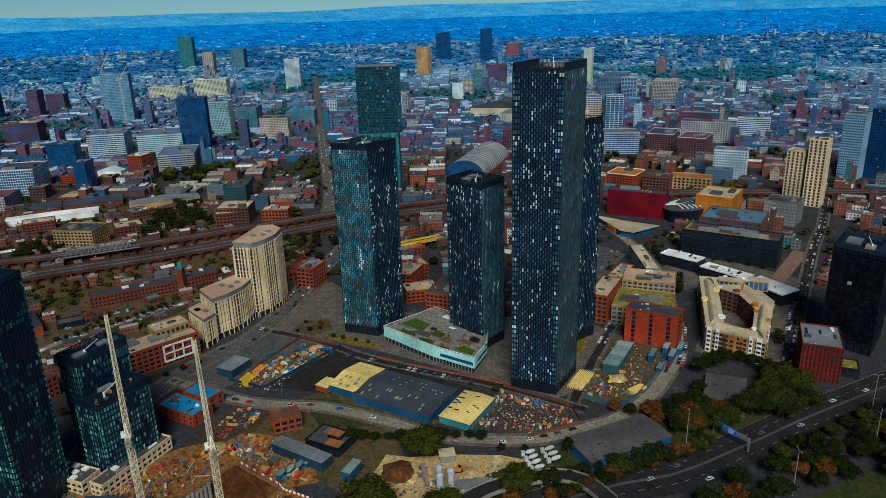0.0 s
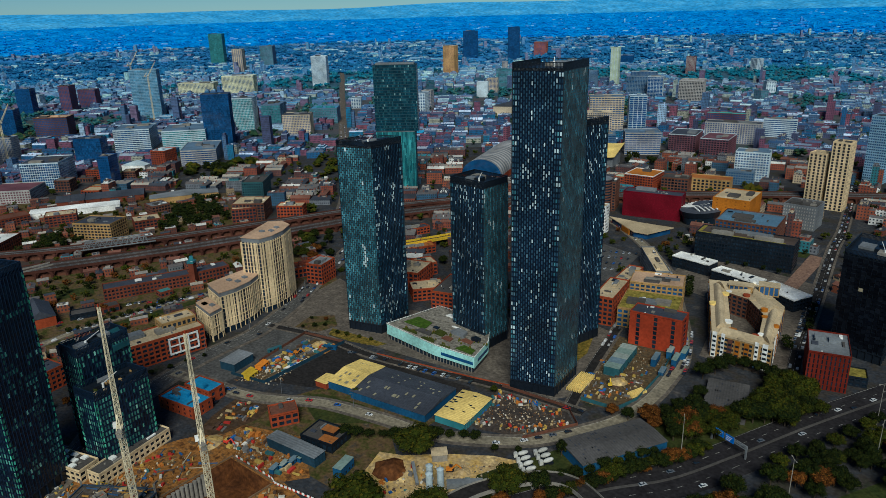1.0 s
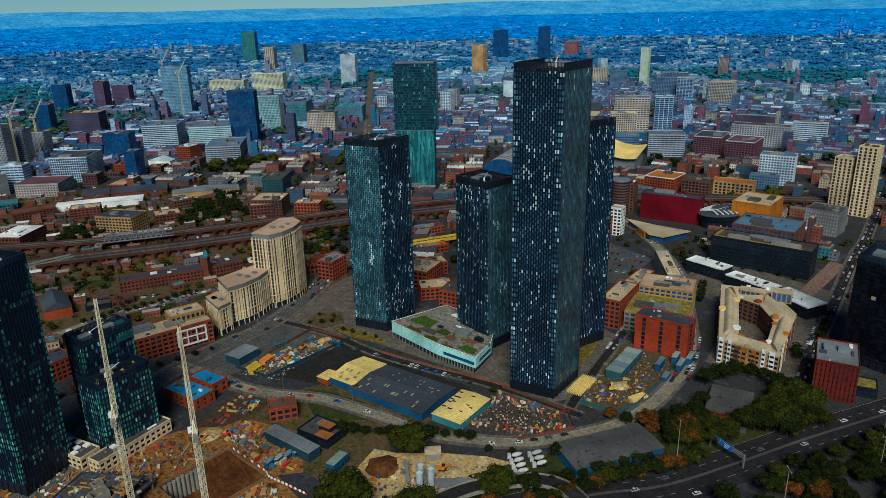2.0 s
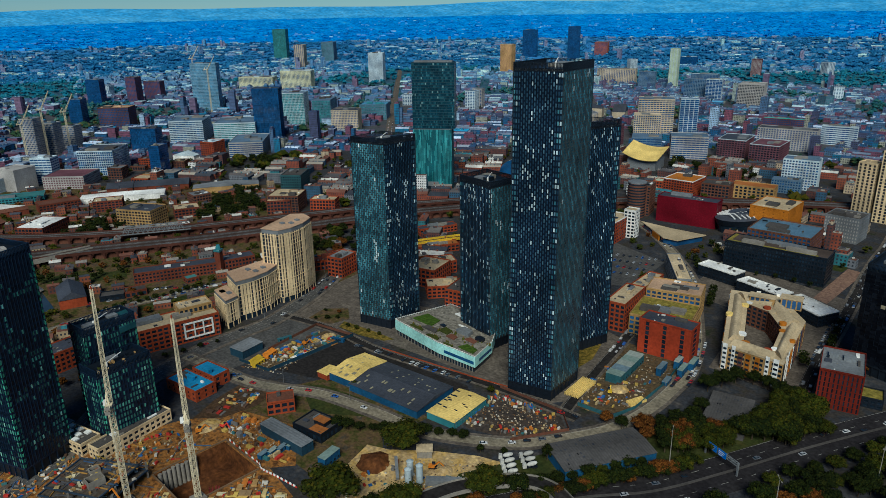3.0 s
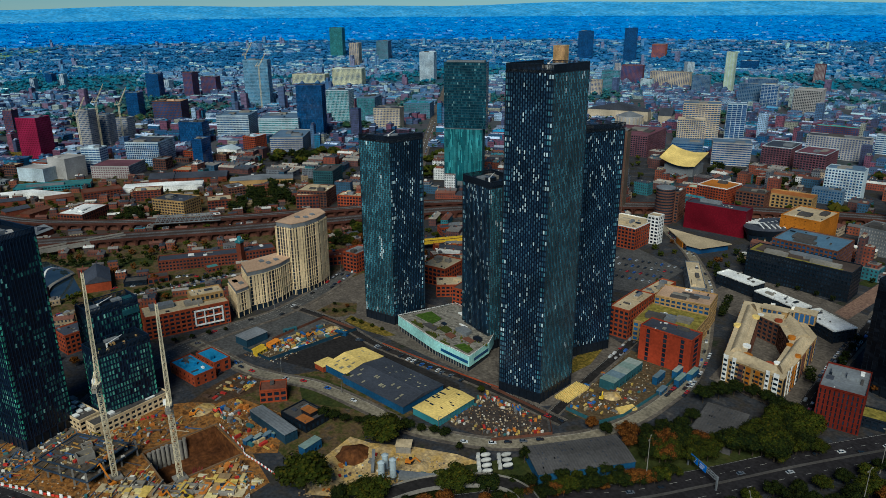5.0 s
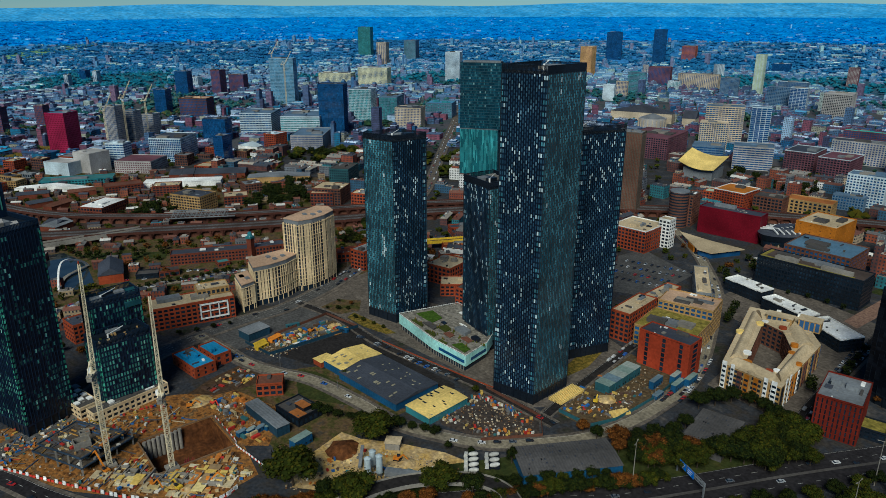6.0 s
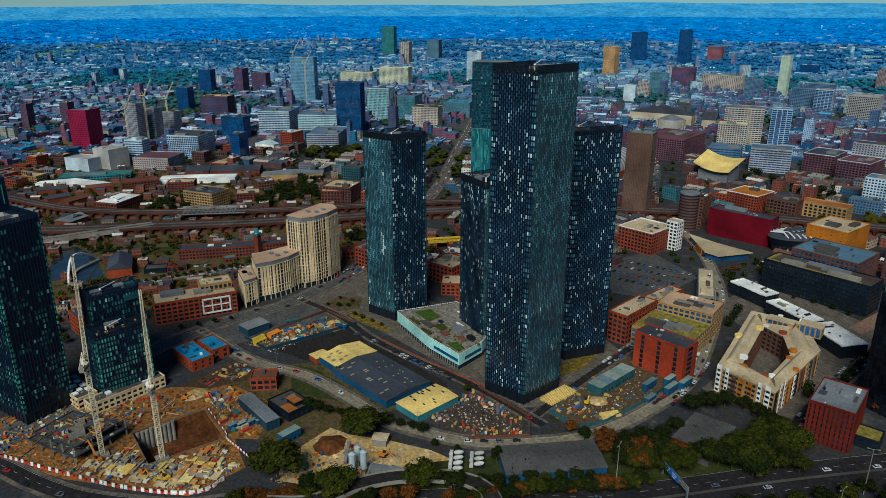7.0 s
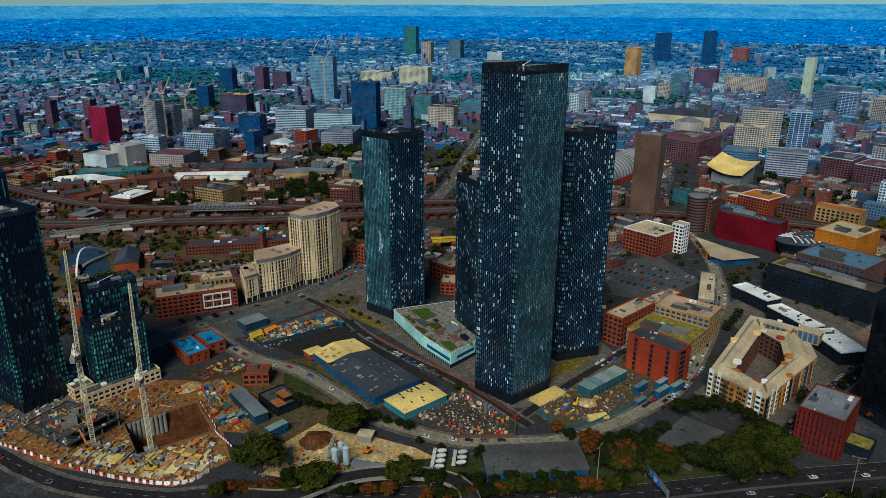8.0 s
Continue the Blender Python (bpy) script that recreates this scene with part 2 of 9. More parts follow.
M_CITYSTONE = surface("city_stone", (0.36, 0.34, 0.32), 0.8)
M_BARK = surface("bark", (0.06, 0.045, 0.03), 0.95)
M_RAIL = surface("rusty_ballast", (0.052, 0.036, 0.030), 0.95)
M_SOOTBRICK = surface("sooty_brick", (0.072, 0.027, 0.019), 0.9)

# ---- ground, roads, water, railway ----
FAR0, FAR1 = 2900.0, 4800.0


def lie(x, y):
    """Height of the land: flat town, raised far out so the horizon fits the camera's view."""
    r = math.hypot(x, y)
    if r < FAR0:
        return 0.0
    a = math.atan2(y, x)
    # dips towards the left to fit the horizon in the camera's view
    top = 262.0 - 30.0 * min(1.0, max(0.0, (math.degrees(a) % 360 - 150) / 25))
    return top * ((r - FAR0) / (FAR1 - FAR0)) ** 1.2 + (9 * math.sin(a * 9 + 1) + 5 * math.sin(a * 23)) * max(0.0, (r - 4200) / 600) ** 2


PIT = (-279.0, 141.0, -244.0, 181.0)
g = Mesh()
xs, ys = (-3400, PIT[0], PIT[2], 3400), (-3400, PIT[1], PIT[3], 3400)
for i in range(3):
    for j in range(3):
        if (i, j) != (1, 1):
            g.poly([(xs[i], ys[j], 0), (xs[i + 1], ys[j], 0), (xs[i + 1], ys[j + 1], 0), (xs[i], ys[j + 1], 0)])
structure("ground", g, M_GROUND, "dull brown and grey town ground between streets", "ground")

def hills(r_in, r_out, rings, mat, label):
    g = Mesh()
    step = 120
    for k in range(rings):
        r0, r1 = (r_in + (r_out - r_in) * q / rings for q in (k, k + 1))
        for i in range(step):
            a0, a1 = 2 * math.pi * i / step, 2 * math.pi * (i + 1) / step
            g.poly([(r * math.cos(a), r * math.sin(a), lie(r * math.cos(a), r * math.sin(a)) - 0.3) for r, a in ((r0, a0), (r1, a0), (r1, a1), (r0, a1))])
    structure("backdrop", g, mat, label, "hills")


def hazed_outer_ground(r0, r1, z, mat, label):
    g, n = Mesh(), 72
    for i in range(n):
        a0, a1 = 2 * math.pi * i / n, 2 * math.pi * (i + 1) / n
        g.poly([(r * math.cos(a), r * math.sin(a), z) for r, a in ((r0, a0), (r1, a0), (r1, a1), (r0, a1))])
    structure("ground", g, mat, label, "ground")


# both rings carry distance haze as blue in their base colour
hazed_outer_ground(1200, 1950, 0.03, ground_material("hazed_city_ground", [(0.3, (0.025, 0.045, 0.040)), (0.5, (0.075, 0.080, 0.090)), (0.7, (0.10, 0.075, 0.075)), (0.85, (0.16, 0.16, 0.17))], 0.02), "grey streets and yards of the city")
hazed_outer_ground(1950, 2910, 0.04, ground_material("hazed_outer_ground", [(0.3, (0.015, 0.060, 0.080)), (0.5, (0.045, 0.105, 0.155)), (0.7, (0.08, 0.12, 0.17)), (0.85, (0.14, 0.20, 0.26))], 0.02), "streets and gardens of the outer city, tinted haze blue")
# aerial haze of the far land is painted into these ground colours
hills(FAR0, 3650, 8, ground_material("haze_painted_plain", [(0.3, (0.010, 0.082, 0.225)), (0.45, (0.031, 0.149, 0.357)), (0.6, (0.055, 0.223, 0.507)), (0.72, (0.079, 0.283, 0.601)), (0.85, (0.174, 0.388, 0.713))], 0.012, fine=0.07, bump=0.0), "wooded plain beyond the city, painted haze blue")
hills(3650, 4350, 8, ground_material("haze_painted_woods", [(0.3, (0.007, 0.131, 0.418)), (0.5, (0.016, 0.217, 0.653)), (0.66, (0.035, 0.310, 0.748)), (0.82, (0.110, 0.482, 0.748))], 0.014, fine=0.08, bump=0.0), "farther wooded plain, painted deeper haze blue")
hills(4350, FAR1, 6, ground_material("haze_painted_hills", [(0.3, (0.035, 0.260, 0.570)), (0.5, (0.065, 0.345, 0.680)), (0.7, (0.120, 0.440, 0.750))], 0.008, fine=0.05, bump=0.0), "hills along the far horizon, painted pale haze blue")


# haze over the meadow is mixed into its green
M_MEADOW = ground_material("hazy_meadow", [(0.3, (0.10, 0.24, 0.14)), (0.7, (0.22, 0.36, 0.17))], 0.02, fine=0.1, bump=0.0)
g = Mesh()
low, high = [(-3232, 465), (-3329, 605), (-3440, 745), (-3500, 860)], [(-3300, 430), (-3400, 520), (-3490, 660), (-3530, 815)]
for k in range(3):
    g.poly([(x, y, lie(x, y) + 2.5) for x, y in (low[k], low[k + 1], high[k + 1], high[k])])
structure("ground", g, M_MEADOW, "pale green meadow on the far plain", "meadow")


def offset(pts, d):
    res = []
    for i, p in enumerate(pts):
        a, b = Vector(pts[max(i - 1, 0)][:2]), Vector(pts[min(i + 1, len(pts) - 1)][:2])
        t = (b - a).normalized()
        res.append((p[0] - t.y * d, p[1] + t.x * d))
    return res


def smooth(pts, n=6):
    """A Catmull-Rom curve through the points."""
    res = []
    q = [pts[0], *pts, pts[-1]]
    for i in range(1, len(q) - 2):
        for k in range(n):
            t = k / n
            p0, p1, p2, p3 = (Vector(v) for v in q[i - 1:i + 3])
            v = 0.5 * (2 * p1 + (p2 - p0) * t + (2 * p0 - 5 * p1 + 4 * p2 - p3) * t * t + (3 * p1 - p0 - 3 * p2 + p3) * t ** 3)
            res.append((v.x, v.y))
    return res + [tuple(pts[-1])]


ROADS = []
M_MARK = surface("worn_road_paint", (0.35, 0.34, 0.31), 0.8)


def ribbon(mesh, pts, left, right, z0, z1, mi=0):
    """One unbroken strip along a line, with its edges."""
    a, b = offset(pts, left), offset(pts, right)
    n = len(mesh.v)
    for p, q in zip(a, b):
        mesh.v.extend([(*p, z0), (*p, z1), (*q, z1), (*q, z0)])
    for i in range(len(pts) - 1):
        k = n + 4 * i
        for u, w in ((0, 1), (1, 2), (2, 3)):
            mesh.f.append((k + u, k + u + 4, k + w + 4, k + w))
            mesh.m.append(mi)
    for k, f in ((n, (0, 1, 2, 3)), (n + 4 * (len(pts) - 1), (3, 2, 1, 0))):
        mesh.f.append(tuple(k + q for q in f))
        mesh.m.append(mi)


def street(pts, width, walk_w=2.5, label="grey asphalt street with pavements", dash=True, z=0.16, double=False, mat=None):
    LAID[0] += 1
    z += 0.006 * LAID[0]
    pts = smooth(pts)
    ROADS.append((pts, width / 2 + walk_w))
    h = width / 2
    m = Mesh()
    ribbon(m, pts, h, -h, -0.2, z)
    road = structure("road", m, mat or M_ASPHALT, label, "road")
    if walk_w:
        m = Mesh()
        ribbon(m, pts, h + walk_w, h, -0.2, z + 0.13)
        ribbon(m, pts, -h, -h - walk_w, -0.2, z + 0.13)
        structure("pavement", m, M_PAVE, "pale stone pavement along the street", "pavement")
    m = Mesh()
    ribbon(m, pts, h - 0.35, h - 0.47, z, z + 0.02)
    if dash:
        lanes = [0.0] if not double else [-h / 2, 0.0, h / 2]
        for off in lanes:
            run = 0.0
            c = offset(pts, off)
            for i in range(len(c) - 1):
                a, b = Vector(c[i]), Vector(c[i + 1])
                n = (b - a).length
                t, s = (b - a).normalized(), 0.0
                while s < n:
                    if int((run + s) / 3) % 3 == 0:
                        p, q = a + t * s, a + t * min(s + 3, n)
                        w = Vector((-t.y, t.x)) * 0.08
                        m.prism([(p - w)[:], (q - w)[:], (q + w)[:], (p + w)[:]], z, z + 0.02)
                    s += 3
                run += n
    tagged(part("road_markings", m, M_MARK, road), kind="stuff")
    return pts


LAID = [0]
LOTS = []


def lot(name, pts, mat, label, category, z=0.03):
    LAID[0] += 1
    z += 0.004 * LAID[0]
    if name not in ("waste_ground", "railway_land"):
        LOTS.append(pts)
    m = Mesh()
    m.prism(pts, -0.3, z)
    return structure(name, m, mat, label, category)


M_ROSEPAVE = ground_material("rosy_paving", [(0.3, (0.15, 0.09, 0.07)), (0.7, (0.26, 0.16, 0.11))], 0.2)
M_SEDGE = ground_material("ochre_grass", [(0.3, (0.05, 0.055, 0.012)), (0.55, (0.16, 0.11, 0.02)), (0.75, (0.26, 0.17, 0.04))], 0.25)
lot("building_site", [(-345, 60), (-296, 76), (-256, 103), (-206, 150), (-212, 181), (-244, 186), (-244, 141), (-279, 141), (-279, 186), (-318, 172), (-335, 105)], M_EARTH, "muddy orange and sandy earth of a building site", "building site", 0.05)
lot("building_site", [(-279, 181), (-244, 181), (-232, 196), (-262, 218), (-300, 205), (-318, 172), (-279, 181)][:6], M_EARTH, "trampled brown earth of a building site", "building site", 0.05)
# the pit
m = Mesh()
x0, y0, x1, y1 = PIT
b = 3.0
m.poly([(x0 + b, y0 + b, -11), (x1 - b, y0 + b, -11), (x1 - b, y1 - 1, -11), (x0 + b, y1 - 1, -11)])
m.poly([(x0, y0, 0.05), (x1, y0, 0.05), (x1 - b, y0 + b, -11), (x0 + b, y0 + b, -11)])
m.poly([(x1, y0, 0.05), (x1, y1, 0.05), (x1 - b, y1 - 1, -11), (x1 - b, y0 + b, -11)])
m.poly([(x1, y1, 0.05), (x0, y1, 0.05), (x0 + b, y1 - 1, -11), (x1 - b, y1 - 1, -11)])
m.poly([(x0, y1, 0.05), (x0, y0, 0.05), (x0 + b, y0 + b, -11), (x0 + b, y1 - 1, -11)])
M_PIT = ground_material("pit_earth", [(0.3, (0.05, 0.020, 0.009)), (0.5, (0.10, 0.038, 0.014)), (0.7, (0.20, 0.075, 0.022))], 0.15)
structure("excavation_pit", m, M_PIT, "deep dark-red earth pit dug for foundations", "pit")

lot("concrete_yard", [(-208, 200), (-219, 234), (-207, 239), (-188, 255), (-168, 268), (-150, 274), (-136, 262), (-160, 220), (-192, 190)], M_SAND, "sandy yard of a concrete plant", "yard")
M_WASTE = ground_material("waste_ground", [(0.3, (0.022, 0.030, 0.008)), (0.42, (0.055, 0.055, 0.015)), (0.54, (0.11, 0.07, 0.035)), (0.64, (0.05, 0.045, 0.035)), (0.78, (0.24, 0.17, 0.09))], 0.11)
lot("waste_ground", [(-300, 190), (-232, 197), (-208, 197), (-208, 236), (-236, 258), (-280, 248), (-306, 232)], M_WASTE, "weedy brown ground beside the site cabins", "ground", 0.02)
lot("brown_yard", [(-314, 180), (-324, 199), (-330, 222), (-306, 232), (-299, 214), (-302, 192)], M_YARD, "walled brown yard with planks", "yard", 0.04)
lot("waste_ground", [(-306, 236), (-276, 252), (-236, 262), (-214, 266), (-214, 276), (-294, 266)], M_WASTE, "weedy verge before the warehouse", "ground", 0.03)
lot("scrap_yard", [(-206, 290), (-205, 326), (-160, 331), (-146, 318), (-164, 292), (-190, 283)], M_SCRAP, "littered brown builders' yard", "yard")
lot("works_yard", [(-168, 344), (-178, 440), (-136, 436), (-131, 405), (-133, 362), (-143, 346)], M_WORKS, "sandy works compound with cabins", "yard")
lot("depot_yard", [(-373, 236), (-366, 306), (-331, 313), (-330, 242), (-357, 235)], M_WORKS, "earthy depot with stacked materials", "yard")
lot("car_park", [(-329, 246), (-330, 309), (-298, 304), (-290, 262)], M_ASPHALT, "empty dark asphalt car park", "car park", 0.05)
lot("car_park", [(-318, 560), (-312, 632), (-240, 608), (-232, 535), (-262, 520)], M_ROADGREY, "dark asphalt car park with parked cars", "car park")
lot("car_park", [(-262, 296), (-300, 303), (-296, 308), (-222, 318), (-214, 312)], M_ASPHALT, "asphalt strip with parked cars", "car park", 0.05)
lot("grass_verge", [(-268, 232), (-300, 246), (-290, 256), (-262, 262), (-226, 262)], M_GRASS, "patchy green grass verge", "grass")
lot("plaza", [(-352, 318), (-172, 337), (-160, 352), (-178, 440), (-215, 450), (-300, 395), (-350, 380)], M_PAVE, "pale paved plaza round the towers", "plaza", 0.1)
lot("pavement", [(-196, 560), (-160, 548), (-82, 536), (-84, 560), (-78, 620), (-100, 628), (-160, 640), (-200, 632)], M_PAVE, "grey-brown paving round the white-roofed bars", "pavement", 0.06)
lot("pavement", [(-112, 612), (-100, 606), (-98, 700), (-112, 702)], M_ROSEPAVE, "rosy paved walk beside the long office", "pavement", 0.09)
lot("pavement", [(-122, 444), (-58, 440), (-60, 470), (-76, 545), (-120, 560), (-140, 545)], M_PAVE, "tan paving round the courtyard flats", "pavement", 0.06)
lot("lawn", [(-125, 690), (-121, 726), (-112, 724), (-113, 690)], M_GRASS, "small lawn beside the office", "grass", 0.1)
lot("grass_verge", [(-184, 382), (-184, 402), (-194, 432), (-204, 436), (-198, 405), (-192, 385)], M_SEDGE, "ochre and green grass wedge beside the tall tower", "grass", 0.12)
lot("grass_verge", [(-75, 280), (-40, 300), (60, 480), (140, 520), (160, 300), (40, 200)], M_GRASS, "dark green park grass beside the motorway", "grass")
lot("grass_verge", [(-150, 205), (-118, 275), (-70, 352), (-40, 410), (-60, 440), (-105, 372), (-165, 250)], M_GRASS, "dark overgrown embankment", "grass")

street([(-300, 40), (-315, 84), (-346, 128), (-368, 156), (-388, 208), (-396, 250), (-398, 286), (-420, 342), (-446, 388), (-466, 430), (-500, 500)], 13, 3, "broad grey asphalt main road", double=True, mat=M_ROADGREY)
street([(-392, 214), (-366, 219), (-330, 225), (-306, 235), (-280, 249), (-240, 258), (-208, 263), (-181, 276), (-157, 294), (-138, 323), (-129, 344), (-125, 373), (-126, 404), (-129, 430), (-146, 476), (-185, 552), (-211, 596), (-282, 673), (-359, 731)], 8, 2.2, "worn tan-grey asphalt street with pavements", dash=False, mat=M_LANE)
street([(-400, 300), (-352, 310), (-303, 311), (-255, 319), (-227, 326), (-193, 331), (-150, 334)], 6, 1.5, dash=False)
street([(-160, 336), (-172, 385), (-185, 449), (-200, 512)], 6, 1.2, "reddish street beside the tall tower", dash=False)
street([(-340, 30), (-300, 70), (-263, 90), (-240, 104), (-222, 120), (-200, 145), (-186, 172), (-150, 215)], 9, 2, mat=M_MOTORWAY)
street([(-60, 440), (-66, 455), (-73, 502), (-80, 570), (-98, 724), (-105, 810), (-130, 1000)], 8, 2)
street([(-178, 160), (-140, 226), (-110, 275), (-86, 305), (-66, 345), (-42, 398), (-10, 462), (40, 560), (100, 680)], 26, 0, "wide grey dual carriageway", double=True, mat=M_MOTORWAY)
street([(-563, 521), (-663, 628), (-857, 805), (-1299, 1212), (-1726, 1610), (-2879, 2685)], 9, 4, "long straight street into the city", dash=False, mat=M_PAVE)

lot("waste_ground", [(-480, 100), (-568, 112), (-760, 120), (-940, 159), (-1057, 219), (-992, 337), (-887, 464), (-778, 539), (-630, 470), (-560, 450), (-480, 430), (-420, 390), (-430, 271)], M_WASTE, "weedy yards and gardens of the canal quarter", "ground", 0.0)
lot("railway_land", [(-775, 142), (-690, 256), (-615, 333), (-588, 378), (-625, 395), (-697, 298), (-762, 210), (-847, 150)], M_RAIL, "rusty brown railway land beside the viaduct", "railway land", 0.02)
lot("car_park", [(-654, 347), (-629, 397), (-651, 411), (-686, 364)], M_ASPHALT, "small asphalt car park beside the railway", "car park", 0.05)
street([(-500, 110), (-512, 200), (-505, 260), (-498, 300), (-470, 365), (-458, 400)], 6, 1.5, "narrow street through the canal quarter", dash=False, mat=M_LANE)
lot("car_park", [(-556, 190), (-548, 206), (-520, 280), (-510, 280), (-518, 190)], M_WASTE, "worn ground with parked cars in the canal quarter", "car park", 0.05)
lot("grass_verge", [(-640, 180), (-596, 205), (-580, 250), (-596, 256), (-625, 215)], M_GRASS, "green bank beside the canal", "grass", 0.05)
lot("pavement", [(-402, 302), (-352, 312), (-352, 380), (-430, 400), (-420, 345)], M_PAVE, "grey paving between the main road and the towers", "pavement", 0.02)
lot("grass_verge", [(-351.6, 316.2), (-329.9, 317.4), (-308.9, 323.6), (-305.3, 330.2), (-327.4, 328.6), (-356.5, 324.8)], M_SEDGE, "ochre and green verge beside the tower", "grass", 0.14)
lot("grass_verge", [(-380.6, 304.5), (-361.7, 309.5), (-357.2, 330.3), (-374, 342.3), (-387.2, 328.5)], M_WASTE, "weedy island of rubble and shrubs beside the junction", "grass", 0.14)
lot("junction", [(-396, 206), (-352, 226), (-354, 312), (-330, 318), (-402, 302)], M_ROADGREY, "wide grey asphalt junction beside the depot", "road", 0.02)
lot("grass_verge", [(-508, 205), (-499, 258), (-492, 300), (-484, 298), (-490, 256), (-499, 205)], M_GRASS, "dark green hedge strip beside the narrow street", "grass", 0.05)
lot("meadow", [(-1346, 186), (-1361, 241), (-1395, 297), (-1260, 269), (-1205, 235), (-1195, 170)], M_SEDGE, "ochre railway meadow beyond the studios", "grass", 0.02)
# canal basin
lot("water", [(-564.5, 150.4), (-542.1, 162.4), (-549.7, 179.1), (-609.4, 185.0), (-654.0, 174.9), (-657.2, 160.2), (-617.2, 146.4), (-564.4, 137.3)], M_WATER, "still dark canal basin", "water", 0.04)

# railway viaduct: a brick wall of arches with the tracks on top


def viaduct(pts, h, width, span=11.0, label="long red-brick railway viaduct with round arches"):
    pts = smooth(pts, 3)
    ROADS.append((pts, width / 2 + 3))
    top = thing("railway_viaduct", label, "viaduct")
    deck = Mesh()
    ribbon(deck, pts, width / 2, -width / 2, h - 1.2, h)
    part("deck", deck, M_RAIL, top, "rusty ballast deck")
    par = Mesh()
    ribbon(par, pts, width / 2 + 0.4, width / 2, h - 1.6, h + 1.0)
    ribbon(par, pts, -width / 2, -width / 2 - 0.4, h - 1.6, h + 1.0)
    part("parapet", par, M_SOOTBRICK, top)
    for o in (-0.3, -0.18, 0.18, 0.3):
        rail = Mesh()
        ribbon(rail, pts, width * o + 0.1, width * o - 0.1, h, h + 0.18)
        part("rail", rail, M_GREY, top, "steel rail")
    for side in (-1, 1):
        wall = Mesh()
        c = offset(pts, side * width / 2)
        for i in range(len(c) - 1):
            a, b = Vector(c[i]), Vector(c[i + 1])
            n = max(1, int((b - a).length / span))
            for k in range(n):
                p, q = a.lerp(b, k / n), a.lerp(b, (k + 1) / n)
                t = (q - p).normalized()
                w = (q - p).length
                r = w * 0.38
                ring = [(0, 0), (w / 2 - r, 0), (w / 2 - r, h * 0.4)]
                ring += [(w / 2 - r * math.cos(math.pi * s / 6), h * 0.4 + min(r, h * 0.45) * math.sin(math.pi * s / 6)) for s in range(1, 6)]
                ring += [(w / 2 + r, h * 0.4), (w / 2 + r, 0), (w, 0), (w, h - 1.2), (0, h - 1.2)]
                wall.poly([(p.x + t.x * u, p.y + t.y * u, v) for u, v in ring])
                wall.turned(p.x, p.y, math.degrees(math.atan2(t.y, t.x)), w / 2 - r, -0.6 * side, 0, h - 1.2)
        part("arcade", wall, M_SOOTBRICK, top, "brown brick arcade")
    part("dark_core", (lambda mm: (ribbon(mm, pts, width / 2 - 3, -width / 2 + 3, 0, h - 1.3), mm)[1])(Mesh()), M_BROWNBRICK, top)
    return top


viaduct([(-1150, 60), (-1000, 95), (-860, 150), (-770, 202), (-694, 294), (-655, 360), (-610, 455), (-560, 560), (-480, 680)], 8, 14)
viaduct([(-800, 60), (-720, 140), (-660, 250), (-610, 345), (-565, 450), (-520, 560), (-440, 680), (-330, 790), (-200, 880), (-60, 960)], 8, 22)

# ---- blocks of building ----
TAKEN = []


def claim(x, y, a, w, d, pad=6):
    c, s = math.cos(radians(a)), math.sin(radians(a))
    TAKEN.append((x + c * w / 2 - s * d / 2, y + s * w / 2 + c * d / 2, c, s, w / 2 + pad, d / 2 + pad))


def clear(x, y, r):
    for cx, cy, c, s, hw, hd in TAKEN:
        dx, dy = x - cx, y - cy
        if abs(dx) > hw + hd + r or abs(dy) > hw + hd + r:
            continue
        if abs(dx * c + dy * s) < hw + r and abs(-dx * s + dy * c) < hd + r:
            return False
    return True


def window_wall(length, h, fl, bay, pier, band, depth=0.3, z0=0.0, top=0.0):
    """The wall of one side as one sheet with real openings and reveals. It runs along x, its outer face at y = 0."""
    m = Mesh()
    n = max(1, round((h - top - z0) / fl))
    fh = (h - top - z0) / n
    nb = max(1, round(length / bay))
    bw = length / nb
    us, vs = [0.0], [z0]
    for k in range(nb):
        us += [k * bw + pier / 2, (k + 1) * bw - pier / 2]
    us.append(length)
    for k in range(n):
        vs += [z0 + k * fh + band * 0.75, z0 + (k + 1) * fh - band * 0.25]
    vs.append(h)
    seen = {}

    def at(i, j, back):
        key = (i, j, back)
        if key not in seen:
            seen[key] = len(m.v)
            m.v.append((us[i], depth if back else 0.0, vs[j]))
        return seen[key]
    for i in range(len(us) - 1):
        for j in range(len(vs) - 1):
            if i % 2 == 1 and j % 2 == 1:
                ring = [(i, j), (i + 1, j), (i + 1, j + 1), (i, j + 1)]
                for p, q in zip(ring, ring[1:] + ring[:1]):
                    m.f.append((at(*p, False), at(*q, False), at(*q, True), at(*p, True)))
                    m.m.append(0)
            else:
                m.f.append((at(i, j, False), at(i + 1, j, False), at(i + 1, j + 1, False), at(i, j + 1, False)))
                m.m.append(0)
    return m


